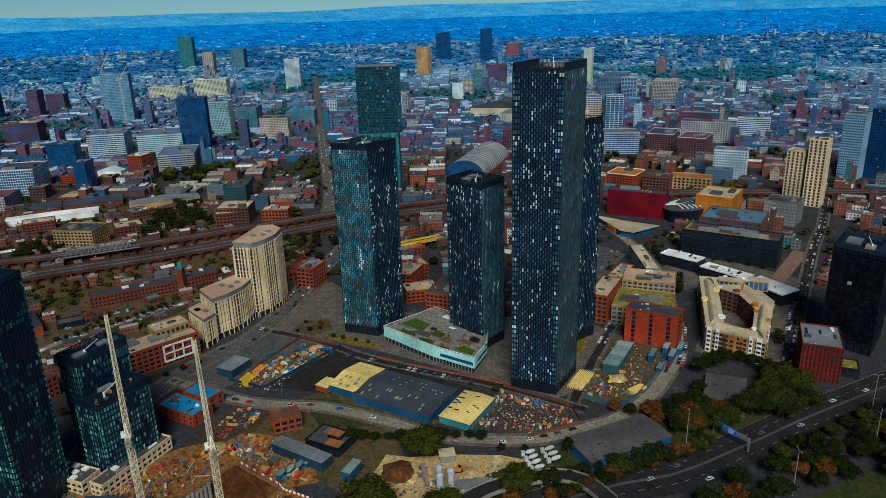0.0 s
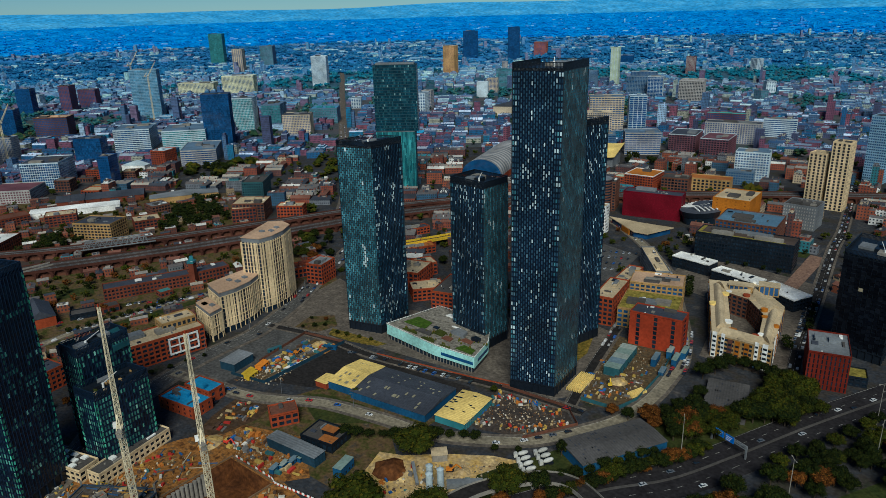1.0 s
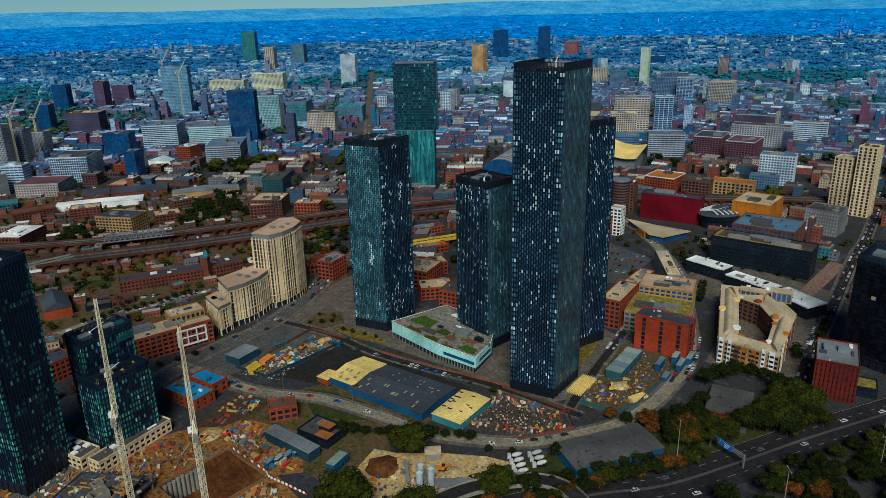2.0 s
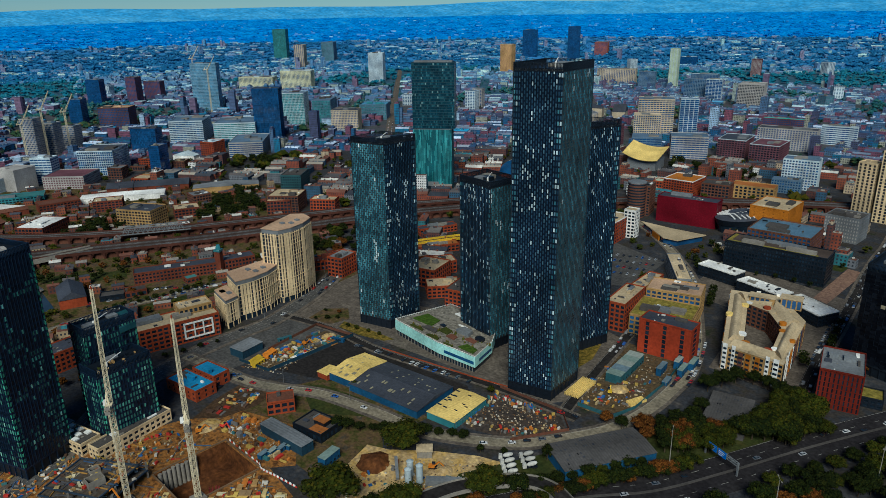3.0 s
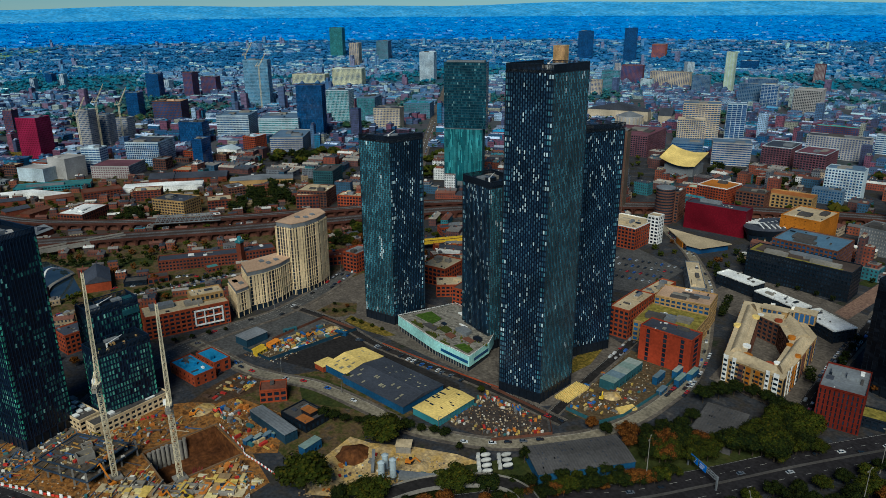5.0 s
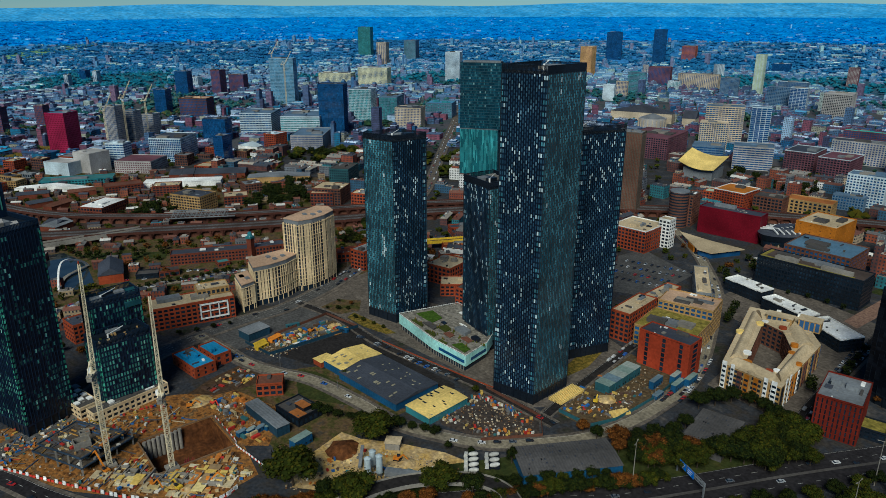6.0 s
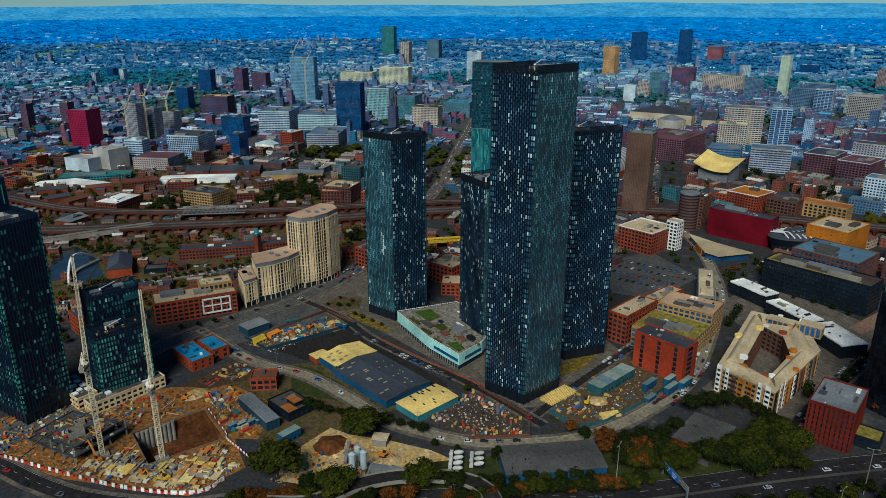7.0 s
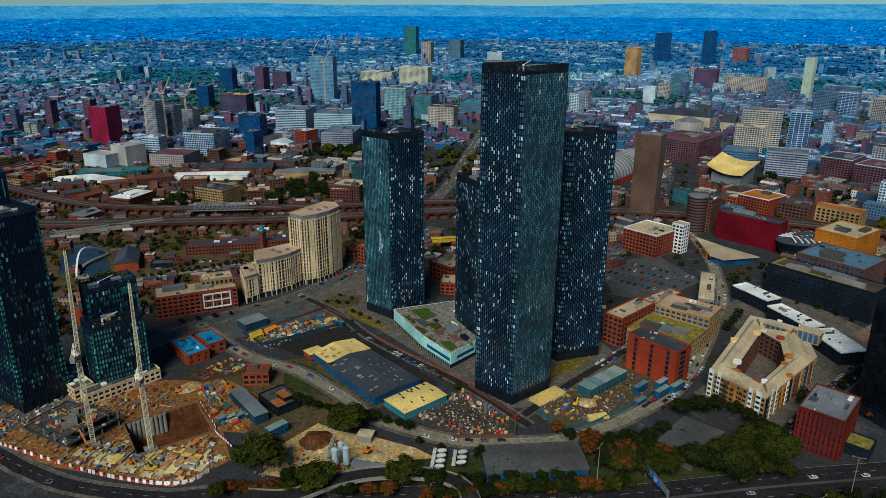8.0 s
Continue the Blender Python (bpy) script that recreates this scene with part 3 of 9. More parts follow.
def roof_parts(top, w, d, h, roof, rim, plant, rng, par=0.9):
    m = Mesh()
    m.box(0.3, 0.3, h - 0.5, w - 0.3, d - 0.3, h)
    part("roof", m, roof, top)
    m = Mesh()
    for q in ((0, 0, w, 0.35), (0, d - 0.35, w, d), (0, 0.35, 0.35, d - 0.35), (w - 0.35, 0.35, w, d - 0.35)):
        m.box(q[0], q[1], h - 0.4, q[2], q[3], h + par)
    part("parapet", m, rim, top)
    for k in range(plant):
        pw, pd, ph = rng.uniform(0.12, 0.3) * w, rng.uniform(0.15, 0.35) * d, rng.uniform(1.2, 3.2)
        px, py = rng.uniform(0.1, 0.85) * (w - pw), rng.uniform(0.1, 0.85) * (d - pd)
        m = Mesh()
        m.box(px, py, h, px + pw, py + pd, h + ph)
        for s in range(3):
            m.box(px + pw * (0.15 + 0.3 * s), py - 0.25, h + 0.3, px + pw * (0.3 + 0.3 * s), py, h + ph * 0.8)
        part("roof_plant", m, rng.choice([M_GREY, M_ROOF, M_CONC, roof]), top)


def block(name, label, x, y, a, w, d, h, wall, panes=None, roof=None, fl=3.4, bay=3.6, pier=1.2, band=1.3, plant=2, category="building", group="", z=0.0, top_band=0.8, rim=None):
    """A flat-roofed building with its near corner at x, y: recessed glazing behind bands and piers, parapet and roof plant."""
    rng = random.Random(int(abs(x * 13 + y * 7)))
    panes, roof, rim = panes or M_GLASS, roof or M_ROOF, rim or wall
    top = thing(name, label, category, x, y, z, a, group)
    claim(x, y, a, w, d)
    m = Mesh()
    n = max(1, round(h / fl))
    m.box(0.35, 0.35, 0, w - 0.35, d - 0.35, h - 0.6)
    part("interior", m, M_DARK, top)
    m = Mesh()
    nb, nd = max(1, round(w / bay)), max(1, round(d / bay))
    for k in range(n):
        q0, q1 = h * k / n, h * (k + 1) / n
        for i in range(nb):
            u0, u1 = 0.36 + (w - 0.72) * i / nb, 0.36 + (w - 0.72) * (i + 1) / nb
            m.poly([(u0, 0.3, q0), (u1, 0.3, q0), (u1, 0.3, q1), (u0, 0.3, q1)])
            m.poly([(u1, d - 0.3, q0), (u0, d - 0.3, q0), (u0, d - 0.3, q1), (u1, d - 0.3, q1)])
        for i in range(nd):
            u0, u1 = 0.36 + (d - 0.72) * i / nd, 0.36 + (d - 0.72) * (i + 1) / nd
            m.poly([(0.3, u1, q0), (0.3, u0, q0), (0.3, u0, q1), (0.3, u1, q1)])
            m.poly([(w - 0.3, u0, q0), (w - 0.3, u1, q0), (w - 0.3, u1, q1), (w - 0.3, u0, q1)])
    tagged(part("glazing", m, panes, top), kind="stuff")
    for length, at in ((w, pose(0, 0, 0)), (d, pose(w, 0, 0, 0, 0, 90)), (w, pose(w, d, 0, 0, 0, 180)), (d, pose(0, d, 0, 0, 0, 270))):
        part("wall", window_wall(length, h, fl, bay, pier, band, top=top_band), wall, top, at=at)
    roof_parts(top, w, d, h, roof, rim, plant, rng)
    if group == "" and w * d > 350 and math.hypot(x, y) < 900:
        for k in range(7):
            u, v, s = rng.uniform(0.08, 0.88) * w, rng.uniform(0.08, 0.88) * d, rng.uniform(0.5, 1.4)
            m = Mesh()
            m.box(u, v, h - 0.1, u + s * rng.choice((1, 1, 2.5, 5)), v + s * rng.choice((1, 1, 2, 4)), h + s * rng.uniform(0.4, 1.0))
            part("roof_unit", m, rng.choice((M_GREY, M_DARK, M_WHITE, M_ROOF, M_CONC, M_SLATE)), top)
    return top


M_PALELIGHT = surface("weathered_rooflight", (0.30, 0.27, 0.18), 0.5)


def shed(name, label, x, y, a, w, d, h, rise, wall, roof, lights=0, category="shed"):
    """A low hall with a shallow pitched roof of sheets."""
    rng = random.Random(int(abs(x * 13 + y * 7)))
    top = thing(name, label, category, x, y, 0, a)
    claim(x, y, a, w, d, 3)
    m = Mesh()
    ring = [(0, 0)]
    n = max(4, int(w / 1.2))
    ring = [(w * k / n, 0.1 * (k % 2)) for k in range(n + 1)] + [(w - w * k / n, d - 0.1 * (k % 2)) for k in range(n + 1)]
    m.prism(ring, 0, h)
    part("wall", m, wall, top)
    m = Mesh()
    n = max(6, int(w / 0.75))
    for k in range(n + 1):
        u, up = -0.4 + (w + 0.8) * k / n, 0.12 * (k % 2)
        m.v.extend([(u, -0.4, h + 0.02 + up), (u, d / 2, h + rise + up), (u, d + 0.4, h + 0.02 + up)])
    for k in range(n):
        q = 3 * k
        m.f.extend([(q, q + 3, q + 4, q + 1), (q + 1, q + 4, q + 5, q + 2)])
    for q in (0, 3 * n):
        m.f.append((q, q + 1, q + 2) if q else (q + 2, q + 1, q))
    m.m = [0] * len(m.f)
    part("roof", m, roof, top)
    for k in range(lights):
        u, v = rng.uniform(0.06, 0.9) * w, rng.choice([0.15, 0.28, 0.4, 0.62, 0.75, 0.86]) * d
        small = 0.55 if roof is M_FELT else 1.0
        q = h + rise * (1 - abs(v / d - 0.5) * 2) + 0.12
        m = Mesh()
        m.box(u, v, q - 0.3, u + 1.1 * small, v + 2.6 * small, q + 0.1)
        part("rooflight", m, M_GLASS if roof is M_YELLOWROOF and lights < 15 else (M_PALELIGHT if roof is not M_FELT else M_SLATE), top)
    return top

# ---- the four dark towers ----


def facade(length, h, bay, fl, rng, fins=True, z0=0.0, out=0.22, pale=0.10, rib=0.14, dense=0.55):
    """Storey-high panels, each set a little in or out, with slim fins between them, and the few pale sky-reflecting
    panes by themselves.
    """
    m, f, lights = Mesh(), Mesh(), []
    nb, n = max(1, round(length / bay)), max(1, round((h - z0) / fl))
    bw, fh = length / nb, (h - z0) / n
    for k in range(n):
        for i in range(nb):
            lift = fh * 0.5 * (i % 2) if k < n - 1 else 0.0
            v0, v1 = z0 + k * fh + 0.3 + lift, z0 + (k + 1) * fh - 0.1 + (fh * 0.5 * (i % 2) if k < n - 2 else 0.0)
            o = rng.choice((0.0, 0.0, 0.12, 0.2))
            u0, u1 = i * bw + 0.06, (i + 1) * bw - 0.06
            if rng.random() < pale:
                cut = u0 + (u1 - u0) * 0.42
                lights.append((cut, v0 + 0.25))
                u1 = cut
            m.poly([(u0, o, v0), (u1, o, v0), (u1, o, v1), (u0, o, v1)])
            if fins and rng.random() < dense:
                f.box(u0 - 0.09, -out, z0 + k * fh, u0 - 0.09 + rib, 0.3, z0 + (k + 1) * fh)
        f.box(0, 0.21, z0 + k * fh - 0.1, length, 0.4, z0 + k * fh + 0.3)
    return m, f, lights, (bw * 0.52, fh - 0.9)


def slot_facade(length, h, fl, rng, z0, style, seed):
    """Upright slots, half a storey apart in neighbouring bays, behind slim full-height fins. Runs of lighter panes in
    patches stand for sky reflections.
    Returns fins with backing, dull panes, tinted panes, and the corners of the pale ones."""
    frame_m, dull, tint, lights = Mesh(), Mesh(), Mesh(), []
    bay = 1.5 if style != "green" else 1.75
    nb, n = max(2, round(length / bay)), max(1, round((h - z0) / fl))
    bw, fh = length / nb, (h - z0) / n
    wide = {"dark": 0.46, "teal": 0.70, "green": 0.56}[style] * bw
    tall = fh * (0.66 if style != "teal" else 0.80)
    frame_m.box(0, 0.16, z0, length, 0.4, h)
    for i in range(nb + 1):
        u = min(max(i * bw - 0.07, 0), length - 0.14)
        frame_m.box(u, -0.16, z0, u + 0.14, 0.16, h)
    if style == "teal":
        for k in range(n + 1):
            frame_m.box(0, 0.04, z0 + k * fh - 0.09, length, 0.16, z0 + k * fh + 0.09)
    for k in range(n):
        band = noise.noise(Vector((seed * 5.1, k * 0.31, 2.7)))
        for i in range(nb):
            edge = i < 2 or i >= nb - 2
            stagger = 0.0 if style == "green" or edge and style == "dark" else fh * 0.5 * (i % 2)
            v0 = z0 + k * fh + 0.3 + stagger
            v1 = min(v0 + tall, h - 0.05)
            if v1 - v0 < 0.6:
                continue
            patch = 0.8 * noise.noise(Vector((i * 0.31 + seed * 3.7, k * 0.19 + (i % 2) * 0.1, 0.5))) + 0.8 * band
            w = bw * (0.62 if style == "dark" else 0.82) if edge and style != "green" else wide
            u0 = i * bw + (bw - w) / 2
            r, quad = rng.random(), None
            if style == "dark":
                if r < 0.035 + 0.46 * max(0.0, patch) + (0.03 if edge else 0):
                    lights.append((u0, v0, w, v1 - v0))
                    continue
                quad = tint if edge and r > 0.8 else dull
            elif style == "teal":
                pick = patch + rng.uniform(-0.35, 0.35)
                if pick > 0.88:
                    lights.append((u0, v0, w, v1 - v0))
                    continue
                quad = tint if pick > 0.32 else dull
            else:
                quad = tint if patch + rng.uniform(-0.5, 0.5) + (0.5 if i in (0, nb - 1) else 0) > (0.10 if h > 80 else -0.15) else dull
            y = 0.13 if style != "teal" else rng.choice((0.02, 0.06, 0.10))
            quad.poly([(u0, y, v0), (u0 + w, y, v0), (u0 + w, y, v1), (u0, y, v1)])
    return frame_m, dull, tint, lights


def tall_tower(label, near, right, left, h, faces, storeys, bay=1.15, seed=1, frame_mat=None, singles=0, group="cluster of dark glass towers", edge=False):
    """A tower on a skewed plan: its near corner and the corners to either side, in plan."""
    rng = random.Random(seed)
    frame_mat = frame_mat or M_DARK
    near = Vector(near)
    plan = [Vector((0, 0)), Vector(right) - near, Vector(right) + Vector(left) - 2 * near, Vector(left) - near]
    top = thing("residential_tower", label, "tower", near.x, near.y, 0, 0, group)
    ang = math.degrees(math.atan2(plan[1].y, plan[1].x))
    claim(near.x, near.y, ang, plan[1].length, plan[3].length, 6)
    mid = plan[2] / 2
    core = [tuple(mid + (p - mid) * 0.97) for p in plan]
    m = Mesh()
    m.prism(core, 0, h - 3)
    part("core", m, M_DARK, top)
    fl = h / storeys
    for k in range(4):
        p0, p1 = plan[k], plan[(k + 1) % 4]
        # dark and teal faces differ by the sky reflection painted into them
        length, mat = (p1 - p0).length, faces[k % 2]
        at = pose(p0.x, p0.y, 0, 0, 0, math.degrees(math.atan2(p1.y - p0.y, p1.x - p0.x)))
        if mat is M_BLACKGLASS:
            p, f, _, _ = facade(length, h - 4.5, bay, fl, rng, z0=7.0, pale=0.0)
            side = part("facade", f, frame_mat, top, at=at)
            tagged(part("window_panel", p, mat, side), kind="stuff")
        else:
            style = "green" if edge else "teal" if mat is M_PANEL_TEAL else "dark"
            f, dull, tint, lights = slot_facade(length, h - 4.5, fl, rng, 7.0, style, seed + k)
            side = part("facade", f, {"green": M_NAVYFIN, "teal": M_BRONZE, "dark": M_PANEL_DARK}[style], top, at=at)
            tagged(part("window_panel", dull, {"green": M_PANEL_DARK, "teal": M_PANEL_TEAL, "dark": M_SLOT}[style], side), kind="stuff")
            if tint.v:
                tagged(part("tinted_panel", tint, M_GREENSLOT if style == "green" else M_TEALBRIGHT, side, "green panes" if style == "green" else "bright teal panes painted as sky reflections"), kind="stuff")
            # pale panes imitate reflected sky by colour; the topmost are separate objects
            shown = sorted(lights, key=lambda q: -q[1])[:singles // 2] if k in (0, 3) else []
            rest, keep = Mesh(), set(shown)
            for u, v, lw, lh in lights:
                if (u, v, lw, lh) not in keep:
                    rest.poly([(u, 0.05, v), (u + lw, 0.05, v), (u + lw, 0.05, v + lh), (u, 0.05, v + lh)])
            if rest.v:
                tagged(part("pale_panel", rest, M_PANEL_PALE, side, "pale panels painted as sky reflections"), kind="stuff")
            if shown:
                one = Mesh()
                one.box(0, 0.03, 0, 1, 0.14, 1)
                one = one.data("reflecting_pane", [M_PANEL_PALE])
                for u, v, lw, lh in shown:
                    part("reflecting_pane", one, None, side, at=pose(u, 0, v) @ Matrix.Diagonal((lw, 1, lh, 1)))
        # tall open lobby
        m = Mesh()
        n = round(length / 4.5)
        m.box(0, 0.02, 6.2, length, 0.5, 7.1)
        for q in range(n + 1):
            u = (length - 0.6) * q / n
            m.box(u, 0, 0, u + 0.6, 0.5, 6.3)
        part("lobby_frame", m, frame_mat, top, at=at)
        # crown of slim upright fins
        m = Mesh()
        for q in range(round(length / 0.75)):
            m.box(q * 0.75, 0.0, h - 4.5, q * 0.75 + 0.22, 0.45, h)
        m.box(0, 0.05, h - 4.7, length, 0.4, h - 4.3)
        m.box(0, 0.1, h - 0.35, length, 0.5, h + 0.02)
        part("crown", m, frame_mat, top, at=at)
        if edge:
            m = Mesh()
            for q in range(storeys):
                for u in (0.15, length - 0.95):
                    m.poly([(u, -0.2, q * fl + 7.9), (u + 0.8, -0.2, q * fl + 7.9), (u + 0.8, -0.2, q * fl + 6.4 + fl), (u, -0.2, q * fl + 6.4 + fl)]) if q * fl + 7 + fl < h - 4.5 else None
            tagged(part("corner_glass", m, M_GREENEDGE, top, "bright green corner panes", at=at), kind="stuff")
    m = Mesh()
    m.prism(core, h - 4.6, h - 3.2)
    part("roof", m, M_GREY, top)
    u, v = plan[1], plan[3]
    for k in range(4):
        a, b, da, db = rng.uniform(0.1, 0.6), rng.uniform(0.1, 0.6), rng.uniform(0.15, 0.3), rng.uniform(0.15, 0.3)
        m = Mesh()
        m.prism([tuple(u * a + v * b), tuple(u * (a + da) + v * b), tuple(u * (a + da) + v * (b + db)), tuple(u * a + v * (b + db))], h - 3.2, h - rng.uniform(0.2, 1.6))
        part("roof_plant", m, rng.choice([M_GREY, M_DARK, M_CONC]), top)
    a, b = u * 0.3 + v * 0.35, u * 0.62 + v * 0.5
    m = Mesh()
    m.bar((a.x, a.y, h - 0.3), (b.x, b.y, h + 1.3), 0.16)
    m.rod(a.x, a.y, h - 3.2, h, 0.6)
    part("cleaning_cradle", m, M_WHITE, top, "white window-cleaning jib")
    return top


tall_tower("dark-navy glass residential tower, highest of four, scattered painted sky reflections", (-172.5, 339), (-175.5, 371.5), (-200, 331.5), 198.5, (M_PANEL_TEAL, M_PANEL_DARK), 64, seed=3, singles=160)
tall_tower("teal-grey glass residential tower with vertical fins beside the podium", (-319.5, 340), (-318.5, 369), (-346, 332.5), 142.8, (M_PANEL_DARK, M_PANEL_TEAL), 44, seed=5, singles=80)
tall_tower("dark-navy residential tower with painted sky reflections behind the highest", (-199, 400), (-190.5, 430), (-226, 393), 158, (M_PANEL_DARK, M_PANEL_DARK), 50, seed=7, singles=70)
tall_tower("dark teal residential tower, the lowest of four, behind the podium", (-242.5, 363), (-240.5, 388), (-273.5, 367), 120.5, (M_PANEL_TEAL, M_PANEL_DARK), 37, seed=9, singles=30)

# podium with roof garden
M_TERRACE = ground_material("terrace_stone", [(0.3, (0.11, 0.10, 0.085)), (0.6, (0.22, 0.20, 0.165)), (0.8, (0.30, 0.27, 0.22))], 0.25)
M_LAWN = ground_material("mown_lawn", [(0.3, (0.035, 0.075, 0.010)), (0.7, (0.065, 0.11, 0.014))], 0.4)
M_SHRUB = surface("terrace_shrubs", [(0, (0.02, 0.035, 0.006)), (0.5, (0.05, 0.06, 0.010)), (0.85, (0.14, 0.08, 0.015))], 0.9, bump=0, spec=0.1)
pod = thing("podium_building", "low mint-glass podium with a planted roof terrace", "building")
RIM = [(-311, 337), (-262, 331.5), (-229, 333), (-235, 357), (-252, 384), (-300, 384)]
TAKEN.append((-270, 357, 1, 0, 45, 30))


def inset(pts, k):
    c = Vector((sum(p[0] for p in pts) / len(pts), sum(p[1] for p in pts) / len(pts)))
    return [tuple(c + (Vector(p) - c) * k) for p in pts]


m = Mesh()
m.prism(inset(RIM, 0.96), 0, 4)
part("ground_floor", m, M_GLASS, pod)
m = Mesh()
m.prism(RIM, 4.0, 11.6)
part("upper_floor", m, M_MINT, pod, "pale mint glass band")
m = Mesh()
m.prism(inset(RIM, 0.99), 11.6, 11.8)
part("terrace", m, M_TERRACE, pod, "pale stone terrace paving")
for i in range(len(RIM)):
    a, b = Vector(RIM[i]), Vector(RIM[(i + 1) % len(RIM)])
    m = Mesh()
    m.bar((*a, 12.3), (*b, 12.3), 0.12)
    t = (b - a) / max(1, round((b - a).length / 1.5))
    for k in range(round((b - a).length / 1.5)):
        p = a + t * k
        m.bar((p.x, p.y, 11.6), (p.x, p.y, 12.9), 0.06)
    part("railing", m, M_WHITE, pod)
m = Mesh()
for q in ((-262, 331.5), (-229, 333)), ((-229, 333), (-235, 357)):
    a, b = Vector(q[0]), Vector(q[1])
    t = (b - a).normalized()
    nrm = Vector((t.y, -t.x)) * 0.12
    m.prism([tuple(a + t * 6 + nrm), tuple(b - t * 1 + nrm), tuple(b - t * 1 - nrm), tuple(a + t * 6 - nrm)], 6.0, 8.2)
part("window_band", m, M_BLUEGLASS, pod, "dark blue strip window")
for k in range(26):
    f = k / 26
    p = Vector(RIM[0]).lerp(Vector(RIM[1]), f * 2) if f < 0.5 else Vector(RIM[1]).lerp(Vector(RIM[2]), f * 2 - 1)
    m = Mesh()
    m.box(p.x - 0.2, p.y + 0.3, 0, p.x + 0.2, p.y + 0.8, 4)
    part("column", m, M_CONC, pod)
for x, y, w, d, mt, nm, hh in ((-303, 347, 20, 13, M_LAWN, "lawn", 0.5), (-247, 336, 14, 7, M_LAWN, "lawn", 0.5), (-287, 341, 14, 5, M_ROOF, "planter", 1.0), (-275, 345, 10, 7, M_SHRUB, "planter", 0.8), (-264, 342, 8, 5, M_BROWNBRICK, "planter", 0.9), (-252, 347, 10, 5, M_BROWNBRICK, "timber_deck", 0.4), (-264, 352, 12, 7, M_GREY, "pergola", 2.4), (-246, 352, 7, 4, M_DARK, "pergola", 2.2), (-276, 334.5, 12, 2.2, M_SHRUB, "planter", 0.9), (-296, 337.5, 14, 2.0, M_SHRUB, "planter", 0.9), (-258, 333, 9, 1.6, M_SHRUB, "planter", 0.9), (-240, 343, 5, 3, M_CONC, "bench", 0.8), (-280, 352, 5, 3, M_DARK, "bench", 0.7), (-290, 366, 20, 3, M_CONC, "planter", 0.6), (-285, 373, 10, 4, M_WHITE, "skylight", 0.8), (-256, 364, 9, 1.2, M_DARK, "bench", 1.0), (-270, 361, 9, 1.0, M_WHITE, "bench", 0.8)):
    m = Mesh()
    m.prism([(x, y), (x + w, y - 0.6), (x + w * 0.9, y + d * 0.8), (x + w * 0.15, y + d)], 11.8, 11.8 + hh)
    part(nm, m, mt, pod)
rs = random.Random(77)
for k in range(34):
    x, y = rs.choice(((-296, 338), (-276, 335), (-258, 334), (-283, 344), (-262, 345), (-270, 348), (-250, 341), (-243, 350)))
    m = Mesh()
    sh = rs.uniform(0.5, 1.1)
    x, y = x + rs.uniform(-1, 11), y + rs.uniform(0, 3)
    m.rod(x, y, 12.0, 12.2 + sh, sh, sh * 0.5, 7)
    m.rod(x, y, 12.2 + sh, 12.2 + sh * 1.6, sh * 0.5, sh * 0.15, 7)
    part("shrub", m, M_SHRUB, pod)

# slim tower with a jutting upper half
be = thing("slab_tower", "slim teal-glass slab tower with a darker jutting upper half", "tower", -579, 682, 0, 125)
claim(-577, 681, 124, 20, 55)
rng = random.Random(21)
M_TEALCLADDARK = surface("slate_teal_bands", (0.010, 0.042, 0.060), 0.5, spec=0.3)
M_BLOW = glass("pale_teal_fins", [(0, (0.015, 0.10, 0.12)), (0.4, (0.035, 0.19, 0.21)), (0.8, (0.06, 0.28, 0.30))], 0.2, 0.6)
M_BUP = glass("slate_teal_panes", [(0, (0.005, 0.032, 0.052)), (0.5, (0.010, 0.052, 0.078)), (0.8, (0.024, 0.092, 0.120)), (0.97, (0.16, 0.28, 0.30))], 0.2, 0.6)
for z0, z1, e, nm in ((0, 79, 4.0, "lower_half"), (80, 163, 0.0, "upper_half")):
    m = Mesh()
    m.box(0.4, e + 0.4, z0, 15.6, 54.6, z1 - 0.5)
    lump = part(nm, m, M_DARK, be)
    for length, at in ((16, pose(0, e, 0)), (55 - e, pose(16, e, 0, 0, 0, 90)), (16, pose(16, 55, 0, 0, 0, 180)), (55 - e, pose(0, 55, 0, 0, 0, 270))):
        fine, panes = Mesh(), Mesh()
        if z0:
            # storey bands with long panes between them
            storeys = round((z1 - z0) / 3.4)
            for k in range(storeys + 1):
                z = z0 + (z1 - z0 - 0.8) * k / storeys
                fine.box(0, -0.12, z, length, 0.3, z + 0.75)
            for k in range(storeys):
                z = z0 + (z1 - z0 - 0.8) * k / storeys
                n = round(length / 1.7)
                for i in range(n):
                    panes.poly([(length * i / n, 0.1, z + 0.7), (length * (i + 1) / n - 0.1, 0.1, z + 0.7), (length * (i + 1) / n - 0.1, 0.1, z + 3.3), (length * i / n, 0.1, z + 3.3)])
        else:
            # upright strips of two or three storeys between fins
            n = round(length / 1.5)
            for i in range(n):
                fine.box(length * i / n, -0.2, 0, length * i / n + 0.22, 0.3, z1)
                z = 4.0
                while z < z1:
                    up = min(z1, z + 3.4 * rng.choice((2, 3, 4, 6)))
                    panes.poly([(length * i / n + 0.22, 0.1, z), (length * (i + 1) / n, 0.1, z), (length * (i + 1) / n, 0.1, up - 0.15), (length * i / n + 0.22, 0.1, up - 0.15)])
                    z = up
        tagged(part("facade", fine, M_TEALCLADDARK, lump, at=at), kind="stuff")
        tagged(part("glazing", panes, M_BUP if z0 else M_BLOW, lump, at=at), kind="stuff")
m = Mesh()
m.box(0.5, 4.5, 78.5, 15.5, 54.5, 80.4)
m.box(2, 3, 163, 14, 52, 165.0)
part("roof", m, M_GREY, be)
m = Mesh()
m.box(-0.5, 22, 4, 0, 40, 10)
part("sign_board", m, M_GREY, be)

